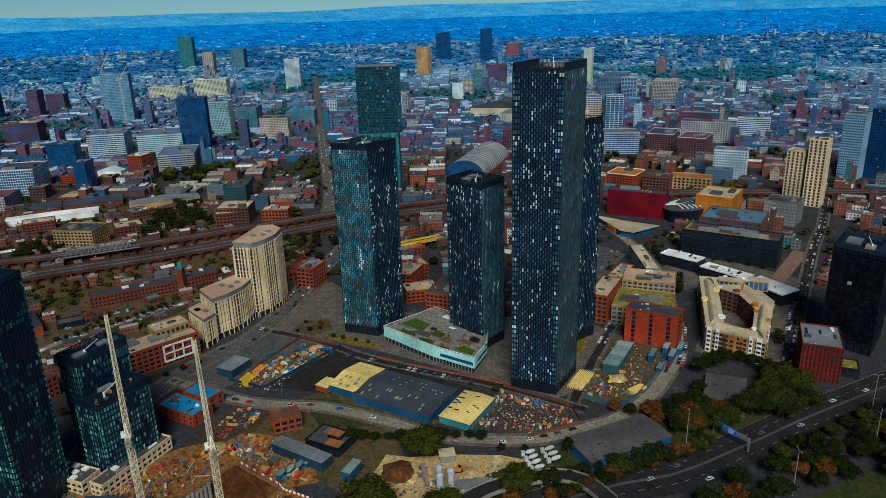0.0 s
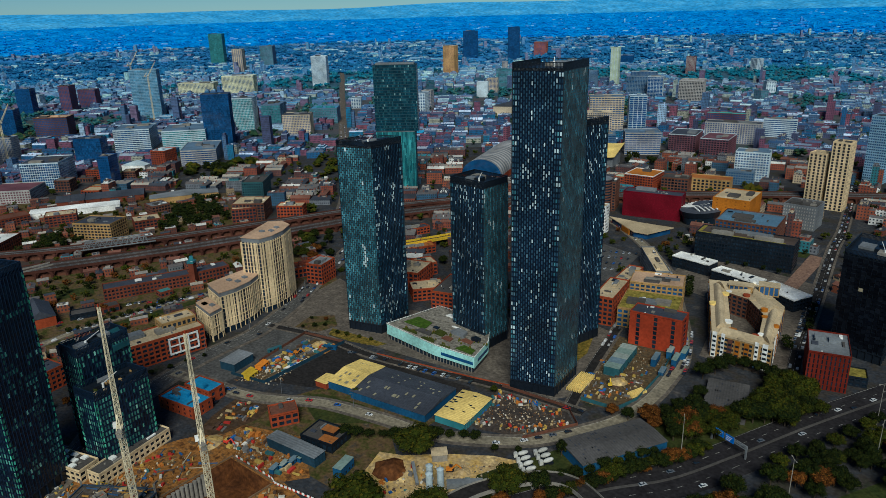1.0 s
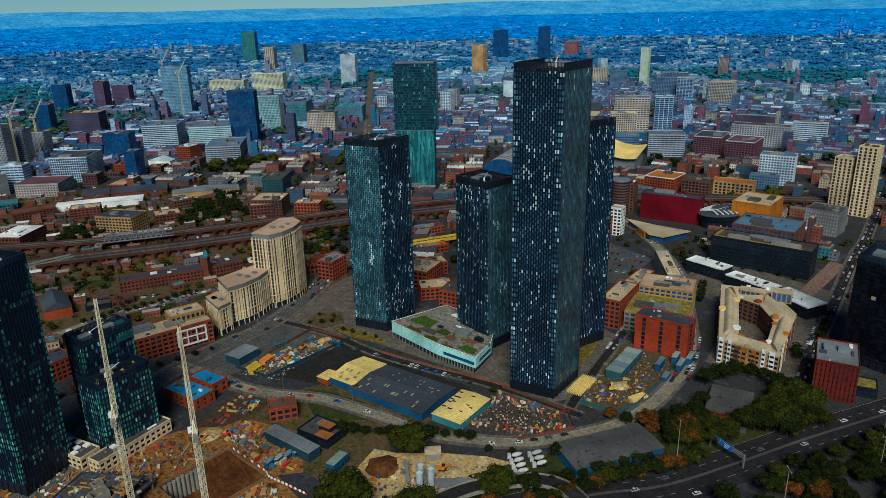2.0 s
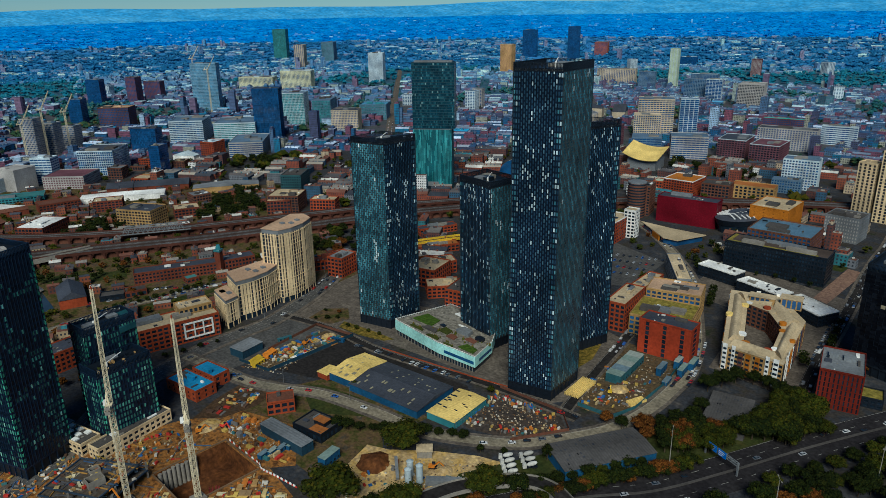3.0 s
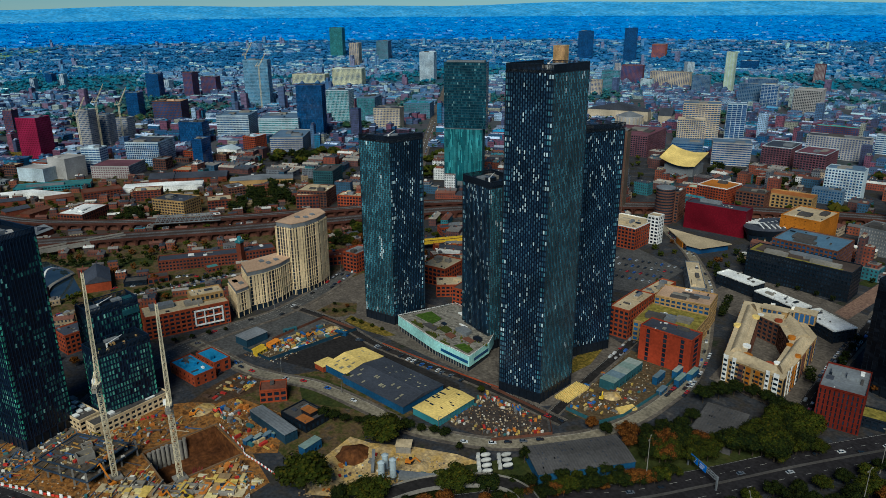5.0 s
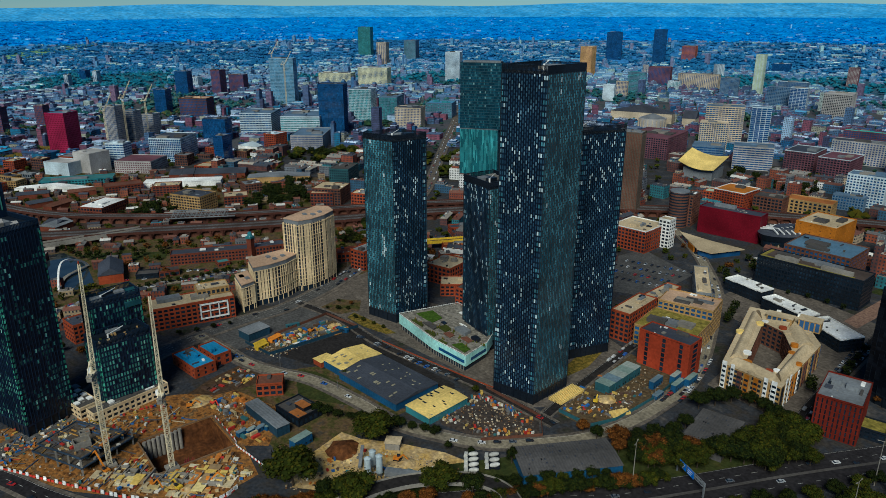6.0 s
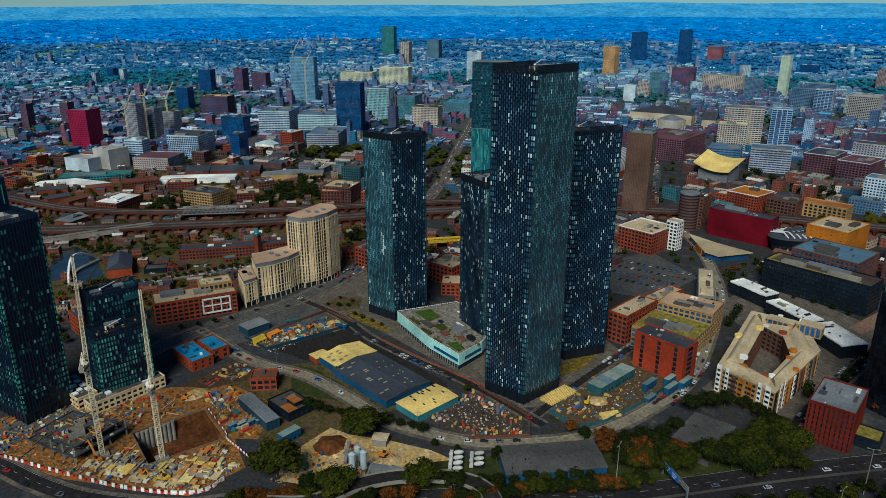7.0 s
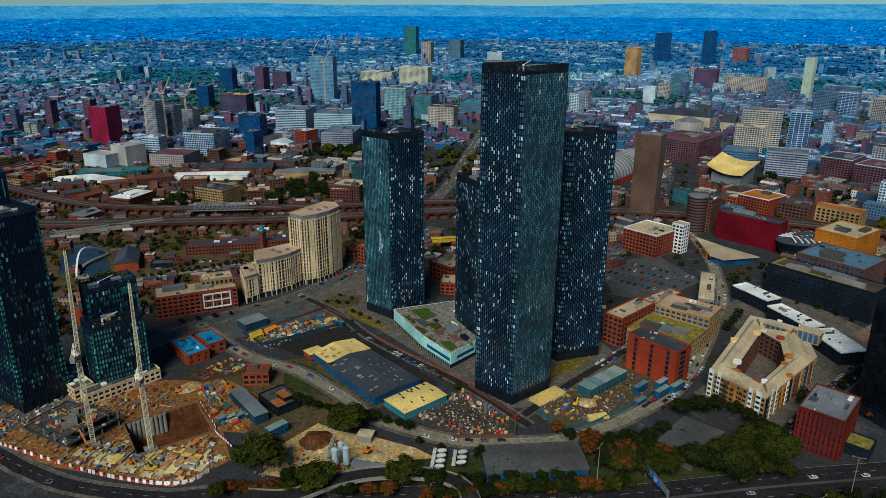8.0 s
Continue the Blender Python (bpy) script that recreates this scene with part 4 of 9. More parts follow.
# ---- buildings round the towers ----
APT = "apartment_building"
OFF = "office_building"
# white with the blue of distance haze mixed in
M_CITYWHITE = surface("hazed_city_white", (0.46, 0.54, 0.58), 0.7)
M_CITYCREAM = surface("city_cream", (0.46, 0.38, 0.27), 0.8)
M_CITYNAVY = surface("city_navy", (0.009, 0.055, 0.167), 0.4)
M_TEALCLAD = surface("dark_teal_cladding", (0.03, 0.085, 0.095), 0.5)
M_PALEGREEN = surface("pale_green_sheet", (0.42, 0.50, 0.36), 0.7)
M_COPPER = surface("green_copper_roof", (0.08, 0.42, 0.38), 0.7)
M_LEMON = surface("pale_lemon_cladding", (0.62, 0.60, 0.38), 0.7)
M_GREENCLAD = surface("green_glass_frames", (0.04, 0.16, 0.15), 0.4)
M_RUSTCLAD = surface("rust_cladding", (0.34, 0.10, 0.05), 0.8)
M_SANDCLAD = surface("sand_stone_cladding", (0.50, 0.30, 0.12), 0.85)
M_ORANGEROOF = surface("rust_roof", (0.34, 0.12, 0.03), 0.8)
M_SEDUM = ground_material("sedum", [(0.3, (0.10, 0.09, 0.02)), (0.7, (0.30, 0.24, 0.05))], 0.3)
M_SKYROOF = surface("glazed_roof", (0.10, 0.17, 0.22), 0.3, spec=0.5)
M_BROWNROOF = surface("brown_roof_felt", (0.075, 0.055, 0.045), 0.9)
M_ROSEROOF = surface("rosy_roof", (0.46, 0.30, 0.19), 0.85)
M_DEEPRED = surface("deep_red_brick", (0.128, 0.014, 0.007), 0.9)
M_PALEBLUE = surface("pale_blue_cladding", (0.22, 0.36, 0.48), 0.6)
# crescent of cream flats


def ribbed_flats(label, plan, h, ledge=3, seed=1):
    """Stone flats on a curving plan: dark glazing, upright stone ribs, thin ledges, a grey set-back top storey."""
    rng = random.Random(seed)
    top = thing(APT, label, "apartment building", plan[0][0], plan[0][1], 0, 0, "cream stone flats")
    ox, oy = plan[0]
    xs, ys = [p[0] for p in plan], [p[1] for p in plan]
    TAKEN.append(((min(xs) + max(xs)) / 2, (min(ys) + max(ys)) / 2, 1, 0, (max(xs) - min(xs)) / 2 + 5, (max(ys) - min(ys)) / 2 + 5))
    loc = [(p[0] - ox, p[1] - oy) for p in plan]
    m = Mesh()
    m.prism(loc, 0, h)
    part("glazed_core", m, M_GLASS, top)
    m = Mesh()
    m.prism(inset(loc, 0.985), h, h + 3.6)
    part("top_storey", m, M_GREY, top, "grey set-back top storey")
    m = Mesh()
    m.prism(inset(loc, 1.01), h + 3.6, h + 4.1)
    part("roof", m, M_ROSEROOF, top, "rosy beige roof")
    for k in range(3):
        q = Vector(inset(loc, 0.3)[k * 2 % len(loc)])
        m = Mesh()
        m.box(q.x - 2, q.y - 1.5, h + 4.1, q.x + 2, q.y + 1.5, h + 5.2)
        part("roof_plant", m, M_GREY, top)
    meshes = []
    for w in (0.8, 1.3, 1.9):
        m = Mesh()
        m.box(0, -0.4, 4.5, w, 0.05, h + 0.3)
        meshes.append(m.data("rib", [M_CREAM]))
    fl = 3.1
    for a, b in zip(loc, loc[1:] + loc[:1]):
        a, b = Vector(a), Vector(b)
        n, t = (b - a).length, (b - a).normalized()
        ang = math.degrees(math.atan2(t.y, t.x))
        u = 0.0
        while u < n - 0.8:
            q = a + t * u
            part("rib", rng.choice(meshes), None, top, at=pose(q.x, q.y, 0, 0, 0, ang))
            u += rng.choice((2.2, 2.6, 3.2))
        for k in range(1, int(h / fl) + 1):
            m = Mesh()
            deep = 0.6 if k % ledge == 0 else 0.12
            m.box(-0.05, -deep, 4.5 + (k - 1) * fl - 0.15, n + 0.05, 0.05, 4.5 + (k - 1) * fl + 0.15)
            part("ledge", m, M_CREAM, top, at=pose(a.x, a.y, 0, 0, 0, ang))
        for k in range(int(n / 5) + 1):
            q = a + t * min(n - 0.5, k * 5)
            m = Mesh()
            m.box(0, -0.3, 0, 0.5, 0.3, 4.5)
            part("column", m, M_CREAM, top, at=pose(q.x, q.y, 0, 0, 0, ang))


ribbed_flats("curving cream-stone apartment block, the taller of two", [(-437, 308), (-422, 314), (-421, 326), (-425, 340), (-433, 353), (-447, 356), (-455, 348)], 58, seed=1)
ribbed_flats("curving cream-stone apartment block with rosy roof", [(-440, 276), (-416, 270), (-415, 284), (-418, 299), (-425, 312), (-436, 316), (-443, 312)], 29, seed=2)
ribbed_flats("low cream end block of the stone apartments", [(-436, 262), (-410, 257), (-413, 268.5), (-439, 274)], 19, seed=3)
block(OFF, "red-brick office with white framed bay and pale roof", -417, 190, 80, 60, 22, 17, M_BRICK, M_GLASS, M_ROOFBEIGE, bay=4)
block("roof_storey", "pale set-back roof storey of the brick office", -421, 226, 80, 24, 15, 5, M_TAN, M_GLASS, M_ROOFBEIGE, plant=0, z=17.2, category="building")
# right of the towers
block(APT, "bright red-brick apartment block with narrow glazed slots", -132.8, 437, 96, 16, 36, 24.5, M_REDBRICK, M_GLASS, M_SLATE, bay=13, pier=9.5, band=0.5, plant=1)
block(APT, "tan and grey flats with roof terraces, lower front", -147, 464, 104, 38, 42, 15, M_TAN, M_BLUEGLASS, M_SEDUM, bay=4, band=1.2, plant=3)
block(APT, "tan and grey flats with roof terraces, higher rear", -158, 504, 107, 26, 40, 21, M_TAN, M_BLUEGLASS, M_ROSEROOF, bay=4, band=1.2, plant=4)
block(APT, "long red-brick building with beige membrane roof", -190, 451, 99, 41, 15, 22, M_BRICK, M_GLASS, M_ROOFBEIGE, bay=4)
block(APT, "rear half of the red-brick building, beige roof", -198.5, 494, 95, 36, 12, 20, M_BRICK, M_GLASS, M_ROOFBEIGE, bay=4)
block(OFF, "narrow beige-roofed glazed building beside the street", -186, 549, 125, 64, 12, 14, M_GREY, M_GLASS, M_ROOFBEIGE)
block(OFF, "pale-roofed grey bar building, white flat roof", -91, 554.5, 64, 20, 36, 9.5, M_DARK, M_GLASS, M_WHITE, plant=0, rim=M_WHITE)
block(OFF, "pale-roofed grey bar building in a stepped row", -123.5, 574, 75, 14, 42, 9.5, M_DARK, M_GLASS, M_WHITE, plant=1, rim=M_WHITE)
block(OFF, "pale-roofed grey bar building at the row's end", -169, 593, 80, 15, 36, 10, M_DARK, M_GLASS, M_WHITE, plant=0, rim=M_WHITE)
block(OFF, "long dark glazed office with sedum roof edge", -113.5, 640, 94, 26, 84, 25, M_DARK, M_GLASS, M_BROWNROOF, bay=2.4, pier=0.8, plant=9)
block(OFF, "office with pale blue glazed rooftop", -136, 667, 94, 44, 54, 31, M_BROWNBRICK, M_BLUEGLASS, M_SKYROOF, plant=2)
block("hotel", "orange-clad hotel with pale flat roof", -184.6, 752, 92, 48, 38, 29, M_ORANGE, M_GLASS, M_ROOFBEIGE, bay=9, pier=8, band=3.0)
block(OFF, "grey and pale chequered office", -127, 780, 88, 30, 32, 25, M_GREY, M_CITYSTONE, M_ROOF, bay=2.4, pier=1.3, band=1.6)
block("theatre", "deep maroon clad windowless block", -251, 737, 98.5, 20, 64, 28, M_MAROON, M_MAROON, M_SLATE, bay=3, pier=2.6, band=2.9)
boat = thing("theatre", "dark curved theatre with white ribs on its roof", "theatre", -232, 756, 0, 70)
claim(-266, 735, 70, 60, 40)
RIDGE = [(30 * math.cos(2 * math.pi * k / 28), 19 * math.sin(2 * math.pi * k / 28)) for k in range(28)]
for z0, z1, k0, k1, mt, nm in ((0, 9, 0.86, 0.96, M_GLASS, "glazed_wall"), (9, 15, 0.98, 1.06, M_DARK, "upper_hull"), (15, 17, 1.06, 0.84, M_SLATE, "roof"), (17, 20, 0.6, 0.5, M_SLATE, "roof_lantern")):
    m = Mesh()
    m.solid([(x * k0, y * k0, z0) for x, y in RIDGE], [(x * k1, y * k1, z1) for x, y in RIDGE])
    part(nm, m, mt, boat)
for k in range(9):
    x = -22 + 5.5 * k
    w = 17 * math.sqrt(max(0.05, 1 - (x / 30) ** 2))
    m = Mesh()
    m.bar((x, -w, 17.1), (x + 2, -w * 0.2, 19.8), 0.5)
    m.bar((x + 2, -w * 0.2, 19.8), (x - 1, w, 17.1), 0.5)
    part("roof_rib", m, M_WHITE, boat, "white roof rib")
low = thing("pavilion", "low glazed pavilion with orange end and tan roof", "pavilion")
TAKEN.append((-268, 700, 1, 0, 36, 26))
WEDGE = [(-314, 694), (-268.5, 657), (-253.4, 657), (-240, 692.5), (-277.4, 691)]
m = Mesh()
m.prism(inset(WEDGE, 0.9), 0, 6)
part("glazed_wall", m, M_BLUEGLASS, low)
m = Mesh()
m.prism(WEDGE, 6, 6.8)
part("roof", m, M_ROOFBEIGE, low)
m = Mesh()
m.prism([(-289, 673), (-276, 662.5), (-275, 663.5), (-288, 674)], 0, 6)
part("orange_wall", m, M_ORANGE, low, "orange end wall")
block("concert_hall_wing", "terracotta building with white roof rim", -328, 842, 93, 40, 38, 20, M_BRICK, M_GLASS, M_ORANGE, rim=M_WHITE)
block("hotel", "brown ribbed hotel tower", -389, 719, 113, 20, 28, 96, M_HOTEL, M_BROWNBRICK, M_GREY, bay=1.8, pier=0.8, band=0.4)
block(APT, "red-brick flats with white corner turrets", -303, 621, 97, 40, 38, 22, M_BRICK, M_GLASS, M_ROOFBEIGE, bay=4, rim=M_WHITE)
block(APT, "white corner turret flats", -298, 652, 97, 12, 12, 29, M_WHITE, M_GLASS, M_ROOFBEIGE, plant=0)
block("grand_hotel", "ornate dark-red brick hotel with orange light well", -560, 1020, 105, 95, 70, 34, M_CITYBRICK, M_GLASS, M_CITYBRICK, bay=4, plant=6)
block(APT, "cream chequered student tower, the lower of two", -143, 878, 80, 18, 19, 62, M_CREAM, M_DARK, M_ROOFBEIGE, bay=4.4, pier=2.4, band=0.8)
block(APT, "cream chequered student tower, the taller", -120, 874, 84, 18, 19, 77, M_CREAM, M_DARK, M_ROOFBEIGE, bay=4.4, pier=2.4, band=0.8)
block(APT, "pale blue striped apartment tower", -105, 1042, 80, 24, 25, 85, M_PALEBLUE, M_BLUEGLASS, M_SLATE, bay=2.6, pier=0.7, band=1.5)
block(APT, "black-blue glass apartment tower block", -77, 1060, 75, 26, 25, 90, M_CITYNAVY, M_BLACKGLASS, M_SLATE, bay=3)
block(APT, "dark red ribbed brick block beside the motorway", -34.5, 447.5, 104, 33, 23, 24, M_DEEPRED, M_GLASS, M_GREY, bay=2.4, pier=1.55, band=0.4)
tall_tower("near-black apartment tower, a few windows painted as lit", (-24, 498), (-22, 540), (-56, 505), 73, (M_BLACKGLASS, M_BLACKGLASS), 26, bay=3, seed=31, group="")
# courtyard flats: five wings round a court
court = thing(APT, "courtyard flats with beige roofs and coloured bays", "apartment building")
OUTER = [(-78.1, 447.6), (-90, 522), (-118.9, 555), (-152.3, 544.2), (-116.7, 448.2)]
INNER = [(-90.5, 461), (-98.5, 500), (-115.4, 522), (-132, 526), (-109, 463.4)]
TAKEN.append((-112, 500, 1, 0, 46, 56))
HIGH = 16.5
rs = random.Random(19)
for k in range(5):
    j = (k + 1) % 5
    o0, o1, i0, i1 = (Vector(q) for q in (OUTER[k], OUTER[j], INNER[k], INNER[j]))
    length, t = (o1 - o0).length, (o1 - o0).normalized()
    ang = math.degrees(math.atan2(t.y, t.x))
    inward = Vector((-t.y, t.x)) * 0.4
    m = Mesh()
    m.prism([tuple(o0 + inward), tuple(o1 + inward), tuple(i1), tuple(i0)], 0, HIGH - 0.3)
    wing = part("wing", m, M_GLASS, court, "dark glazed wing behind coloured bays")
    part("outer_wall", window_wall(length, HIGH, 3.3, 4.0, 1.4, 1.2, top=0.8), M_TAN if k != 3 else M_BROWNBRICK, court, at=pose(o0.x, o0.y, 0, 0, 0, ang))
    span, back = (i0 - i1).length, (i0 - i1).normalized()
    part("court_wall", window_wall(span, HIGH, 3.3, 4.0, 1.4, 1.2, top=0.8), M_BROWNBRICK, court, at=pose(i1.x - back.y * -0.35, i1.y - back.x * 0.35, 0, 0, 0, math.degrees(math.atan2(back.y, back.x))))
    m = Mesh()
    m.prism([tuple(o0), tuple(o1), tuple(i1), tuple(i0)], HIGH - 0.3, HIGH + 0.12)
    part("roof", m, M_ROOFBEIGE, court, "beige membrane roof")
    # low barrel vault along the wing
    a0, a1, b0, b1 = o0.lerp(i0, 0.22), o1.lerp(i1, 0.22), o0.lerp(i0, 0.78), o1.lerp(i1, 0.78)
    m = Mesh()
    for q in range(9):
        f, up = q / 8, 3.4 * math.sin(math.pi * q / 8)
        p0, p1 = a0.lerp(b0, f).lerp(a1.lerp(b1, f), 0.04), a0.lerp(b0, f).lerp(a1.lerp(b1, f), 0.93)
        m.v.extend([(p0.x, p0.y, HIGH + up), (p1.x, p1.y, HIGH + up)])
    for q in range(8):
        m.f.append((2 * q, 2 * q + 1, 2 * q + 3, 2 * q + 2))
    m.f.extend([tuple(range(0, 18, 2)), tuple(range(17, 0, -2))])
    m.m = [0] * len(m.f)
    part("vaulted_roof", m, M_ROOFBEIGE, court, "curved beige sheet roof")
    u = 0.6
    while u < length - 4:
        w, mt = rs.uniform(2.2, 3.4), rs.choice((M_WHITE, M_WHITE, M_ORANGE, M_BROWNBRICK, M_BLUEGLASS, M_TAN, M_DARK))
        tall = 18.6 if mt is M_WHITE and rs.random() < 0.6 else 15.6
        m = Mesh()
        m.box(u, -0.45, 0.3, u + w, 0.02, tall)
        for q in range(int(tall / 3.3)):
            m.box(u + 0.35, -0.5, 1.2 + q * 3.3, u + w - 0.35, -0.45, 2.7 + q * 3.3, 1)
        part("facade_bay", m, [mt, M_GLASS], court, at=pose(o0.x, o0.y, 0, 0, 0, ang))
        u += w + rs.uniform(1.4, 4.2)
    for q in range(3):
        f = o0.lerp(o1, 0.12 + 0.36 * q).lerp(i0.lerp(i1, 0.12 + 0.36 * q), 0.16 if q % 2 else 0.88)
        m = Mesh()
        m.rod(f.x, f.y, HIGH - 0.2, HIGH + rs.uniform(0.6, 2.2), rs.uniform(1.8, 3.2), n=18)
        part("roof_drum", m, rs.choice((M_ROOFBEIGE, M_WHITE, M_BRICK, M_ORANGE, M_YELLOWROOF)), court)
for x, y, a, w, d, h in ((-112, 534, 14, 14, 9, 24), (-133, 531, 14, 17, 8, 21)):
    c, q = math.cos(radians(a)), math.sin(radians(a))
    m = Mesh()
    m.turned(x, y, a, w, d, HIGH, h)
    part("upper_storey", m, M_TAN, court)
    m = Mesh()
    m.turned(x - 0.5, y - 0.5, a, w + 1, d + 1, h, h + 0.4)
    part("upper_roof", m, M_ROOFBEIGE, court)
    for k in range(4):
        m = Mesh()
        m.turned(x + c * (1 + k * 3.3) + q * 0.12, y + q * (1 + k * 3.3) - c * 0.12, a, 2.4, 0.3, HIGH + 0.8, h - 0.6)
        part("window", m, M_BLUEGLASS, court)
long_office = [o for o in scene.objects if o.get("label", "").startswith("long dark glazed")][0]
for q in ((1.0, 8.0, 5.0, 83.0), (5.0, 80.0, 25.0, 83.0)):
    m = Mesh()
    m.box(q[0], q[1], 25.0, q[2], q[3], 25.35)
    part("sedum_strip", m, M_SEDUM, long_office, "yellow-green planted roof edge")
shop = [o for o in scene.objects if o.get("label", "").startswith("red-brick office with white framed")][0]
m = Mesh()
for q in ((34, -0.9, 3.5, 35, 0.1, 15), (54, -0.9, 3.5, 55, 0.1, 15), (34, -0.9, 14.2, 55, 0.1, 15.2), (34, -0.9, 3.0, 55, 0.1, 4.0), (41, -0.9, 3.5, 41.8, 0.1, 15), (47.5, -0.9, 3.5, 48.3, 0.1, 15), (34, -0.9, 8.8, 55, 0.1, 9.5)):
    m.box(*q)
part("bay_frame", m, M_WHITE, shop, "white framed bay")
# sheds on the near side
shed("warehouse", "grey felt-roofed shed with many small vents", -122, 282, 61, 52, 24, 6, 1.0, M_BLUEPAINT, M_FELT, 34)
shed("warehouse", "grey felt-roofed shed half hidden by trees", -94, 371, 14, 23, 41, 4, 0.6, M_FELT, M_FELT, 26)
shed("warehouse", "dark-roofed blue warehouse beside the yellow roof", -221.8, 304.7, 187, 55, 35, 5, 2.4, M_BLUEPAINT, M_SLATE, 26)
shed("porch_shed", "small cream-roofed lean-to of the warehouse", -292, 261, 97, 11, 9, 4, 0.4, M_BRICK, M_YELLOWROOF)
shed("warehouse", "cream-roofed blue warehouse end", -276.5, 298.3, 187, 20, 33, 5.3, 2.5, M_BLUEPAINT, M_YELLOWROOF, 16)
shed("warehouse", "yellow-roofed shed with dark rooflights", -194, 277, 97, 32, 20, 4.6, 0.8, M_TEALGLASS, M_YELLOWROOF, 12)
block("brick_house", "square dark red-brick two-storey building", -284, 212, 60, 16, 12, 8, M_BRICK, M_GLASS, M_BROWNBRICK, plant=1)
block("brick_house", "red-brick building with bright blue flat roof", -329, 190, 99, 15, 30, 7, M_BRICK, M_GLASS, M_BLUETILE, bay=5, pier=3.5, plant=3)
block("brick_house", "small brick annexe with blue roof", -336, 206, 99, 12, 22, 8, M_BRICK, M_GLASS, M_BLUETILE, bay=5, pier=3.5, plant=1)
shed("site_cabin", "long grey-blue site cabin block", -236, 203, 95, 8, 36, 6, 0.3, M_NAVYWALL, M_GREY, 0, "cabin")
shed("site_cabin", "grey-green site office cabins", -358, 239, 101, 18, 13, 6, 0.2, M_NAVYWALL, M_GREY, 0, "cabin")
club = block("club_house", "black low building with orange roof panels", -238, 217, 100, 17, 22, 5, M_DARK, M_GLASS, M_ROOF, plant=0)
for q in ((1, 1, 7, 10, 5.4), (7, 4, 12, 12, 8.0)):
    m = Mesh()
    m.box(q[0], q[1], 4.9, q[2], q[3], q[4] - 0.3)
    part("raised_room", m, M_DARK, club)
    m = Mesh()
    m.box(q[0] - 0.3, q[1] - 0.3, q[4] - 0.3, q[2] + 0.3, q[3] + 0.3, q[4])
    part("roof_panel", m, M_ORANGEROOF, club, "rust-orange roof panel")
# tower with green glass, beyond the building site
tall_tower("dark tower with green glass beside the building site", (-321, 94), (-332, 120), (-357, 80), 120, (M_GREENGLASS, M_GREENGLASS), 37, group="", edge=True, frame_mat=M_NAVYFIN, bay=1.7, seed=41)
tall_tower("stepped dark green-glass block over a stone podium", (-321, 135), (-325, 166), (-337, 132), 46.5, (M_GREENGLASS, M_GREENGLASS), 14, group="", edge=True, frame_mat=M_NAVYFIN, bay=1.7, seed=43)
tall_tower("taller rear half of the green-glass block", (-340, 138), (-344.5, 168), (-355.5, 136), 64, (M_GREENGLASS, M_GREENGLASS), 18, group="", edge=True, frame_mat=M_NAVYFIN, bay=1.7, seed=44)
green = [o for o in scene.objects if o.get("label", "").startswith("dark tower with green glass")][0]
near, right, left = Vector((0, 0)), Vector((-11, 26)), Vector((-36, -14))
high = [near + left * 0.72, right + left * 0.76, right + left, near + left]
m = Mesh()
m.solid([(q.x, q.y, 114) for q in reversed(high)][::-1], [(q.x, q.y, z) for q, z in zip(high, (133, 136, 139, 136))])
part("raised_crown", m, M_NAVYFIN, green, "taller dark rear part")
for k in range(9):
    q = high[0].lerp(high[1], (k + 0.2) / 9)
    m = Mesh()
    m.box(q.x - 0.3, q.y - 0.3, 121, q.x + 0.3, q.y + 0.3, 132)
    part("crown_fin", m, M_GREENSLOT, green)
for u, v, w, d, h in ((0.15, 0.2, 7, 5, 118.5), (0.4, 0.55, 8, 4, 119.5), (0.3, 0.75, 5, 4, 118)):
    q = left * u + right * v
    m = Mesh()
    m.box(q.x - w / 2, q.y - d / 2, 116.5, q.x + w / 2, q.y + d / 2, h)
    part("roof_unit", m, M_CITYSTONE, green)
block("annexe", "low dark annexe with a grassy roof beside the black tower", -25.6, 461.6, 104, 14, 14, 6, M_DARK, M_GLASS, M_SEDUM, plant=0)
block("podium", "pale stone podium of the green-glass tower", -311, 126, 103, 46, 9, 7, M_CREAM, M_GLASS, M_ROOF, bay=3.5, plant=0)
block("podium", "stone podium with rooflights between the towers", -322, 121, 106, 12, 30, 7, M_CREAM, M_GLASS, M_ROOF, plant=0)
# terrace and sloping glass on the stepped block
rear = [o for o in scene.objects if o.get("label", "").startswith("taller rear half")][0]
for q0, q1, z0, z1, mt, nm in (((0, 0), (-3, 8), 54, 61, M_GREENGLASS, "glass_slope"), ((-2, 20), (-4, 30), 54, 63, M_GREENGLASS, "glass_slope"), ((-14, 0), (-15, 10), 54, 60, M_GREENGLASS, "glass_slope")):
    m = Mesh()
    (x0, y0), (x1, y1) = q0, q1
    m.solid([(x0, y0, z0), (x0 - 9, y0 - 1, z0), (x1 - 9, y1 - 1, z0), (x1, y1, z0)][::-1], [(x0 - 0.4, y0, z1 - 6), (x0 - 8.6, y0 - 1, z1), (x1 - 8.6, y1 - 1, z1), (x1 - 0.4, y1, z1 - 6)][::-1])
    part(nm, m, mt, rear)
front = [o for o in scene.objects if o.get("label", "").startswith("stepped dark green-glass")][0]
rs = random.Random(3)
for k in range(16):
    f = k / 16
    m = Mesh()
    x, y = -2 - 4 * f - rs.uniform(0.5, 10), 2 + 27 * f
    m.box(x, y, 43.2, x + rs.uniform(0.8, 2.6), y + rs.uniform(0.6, 1.6), 43.6 + rs.uniform(0.3, 1.4))
    part("terrace_planter", m, rs.choice((M_CREAM, M_SHRUB, M_DARK, M_TAN)), front)
m = Mesh()
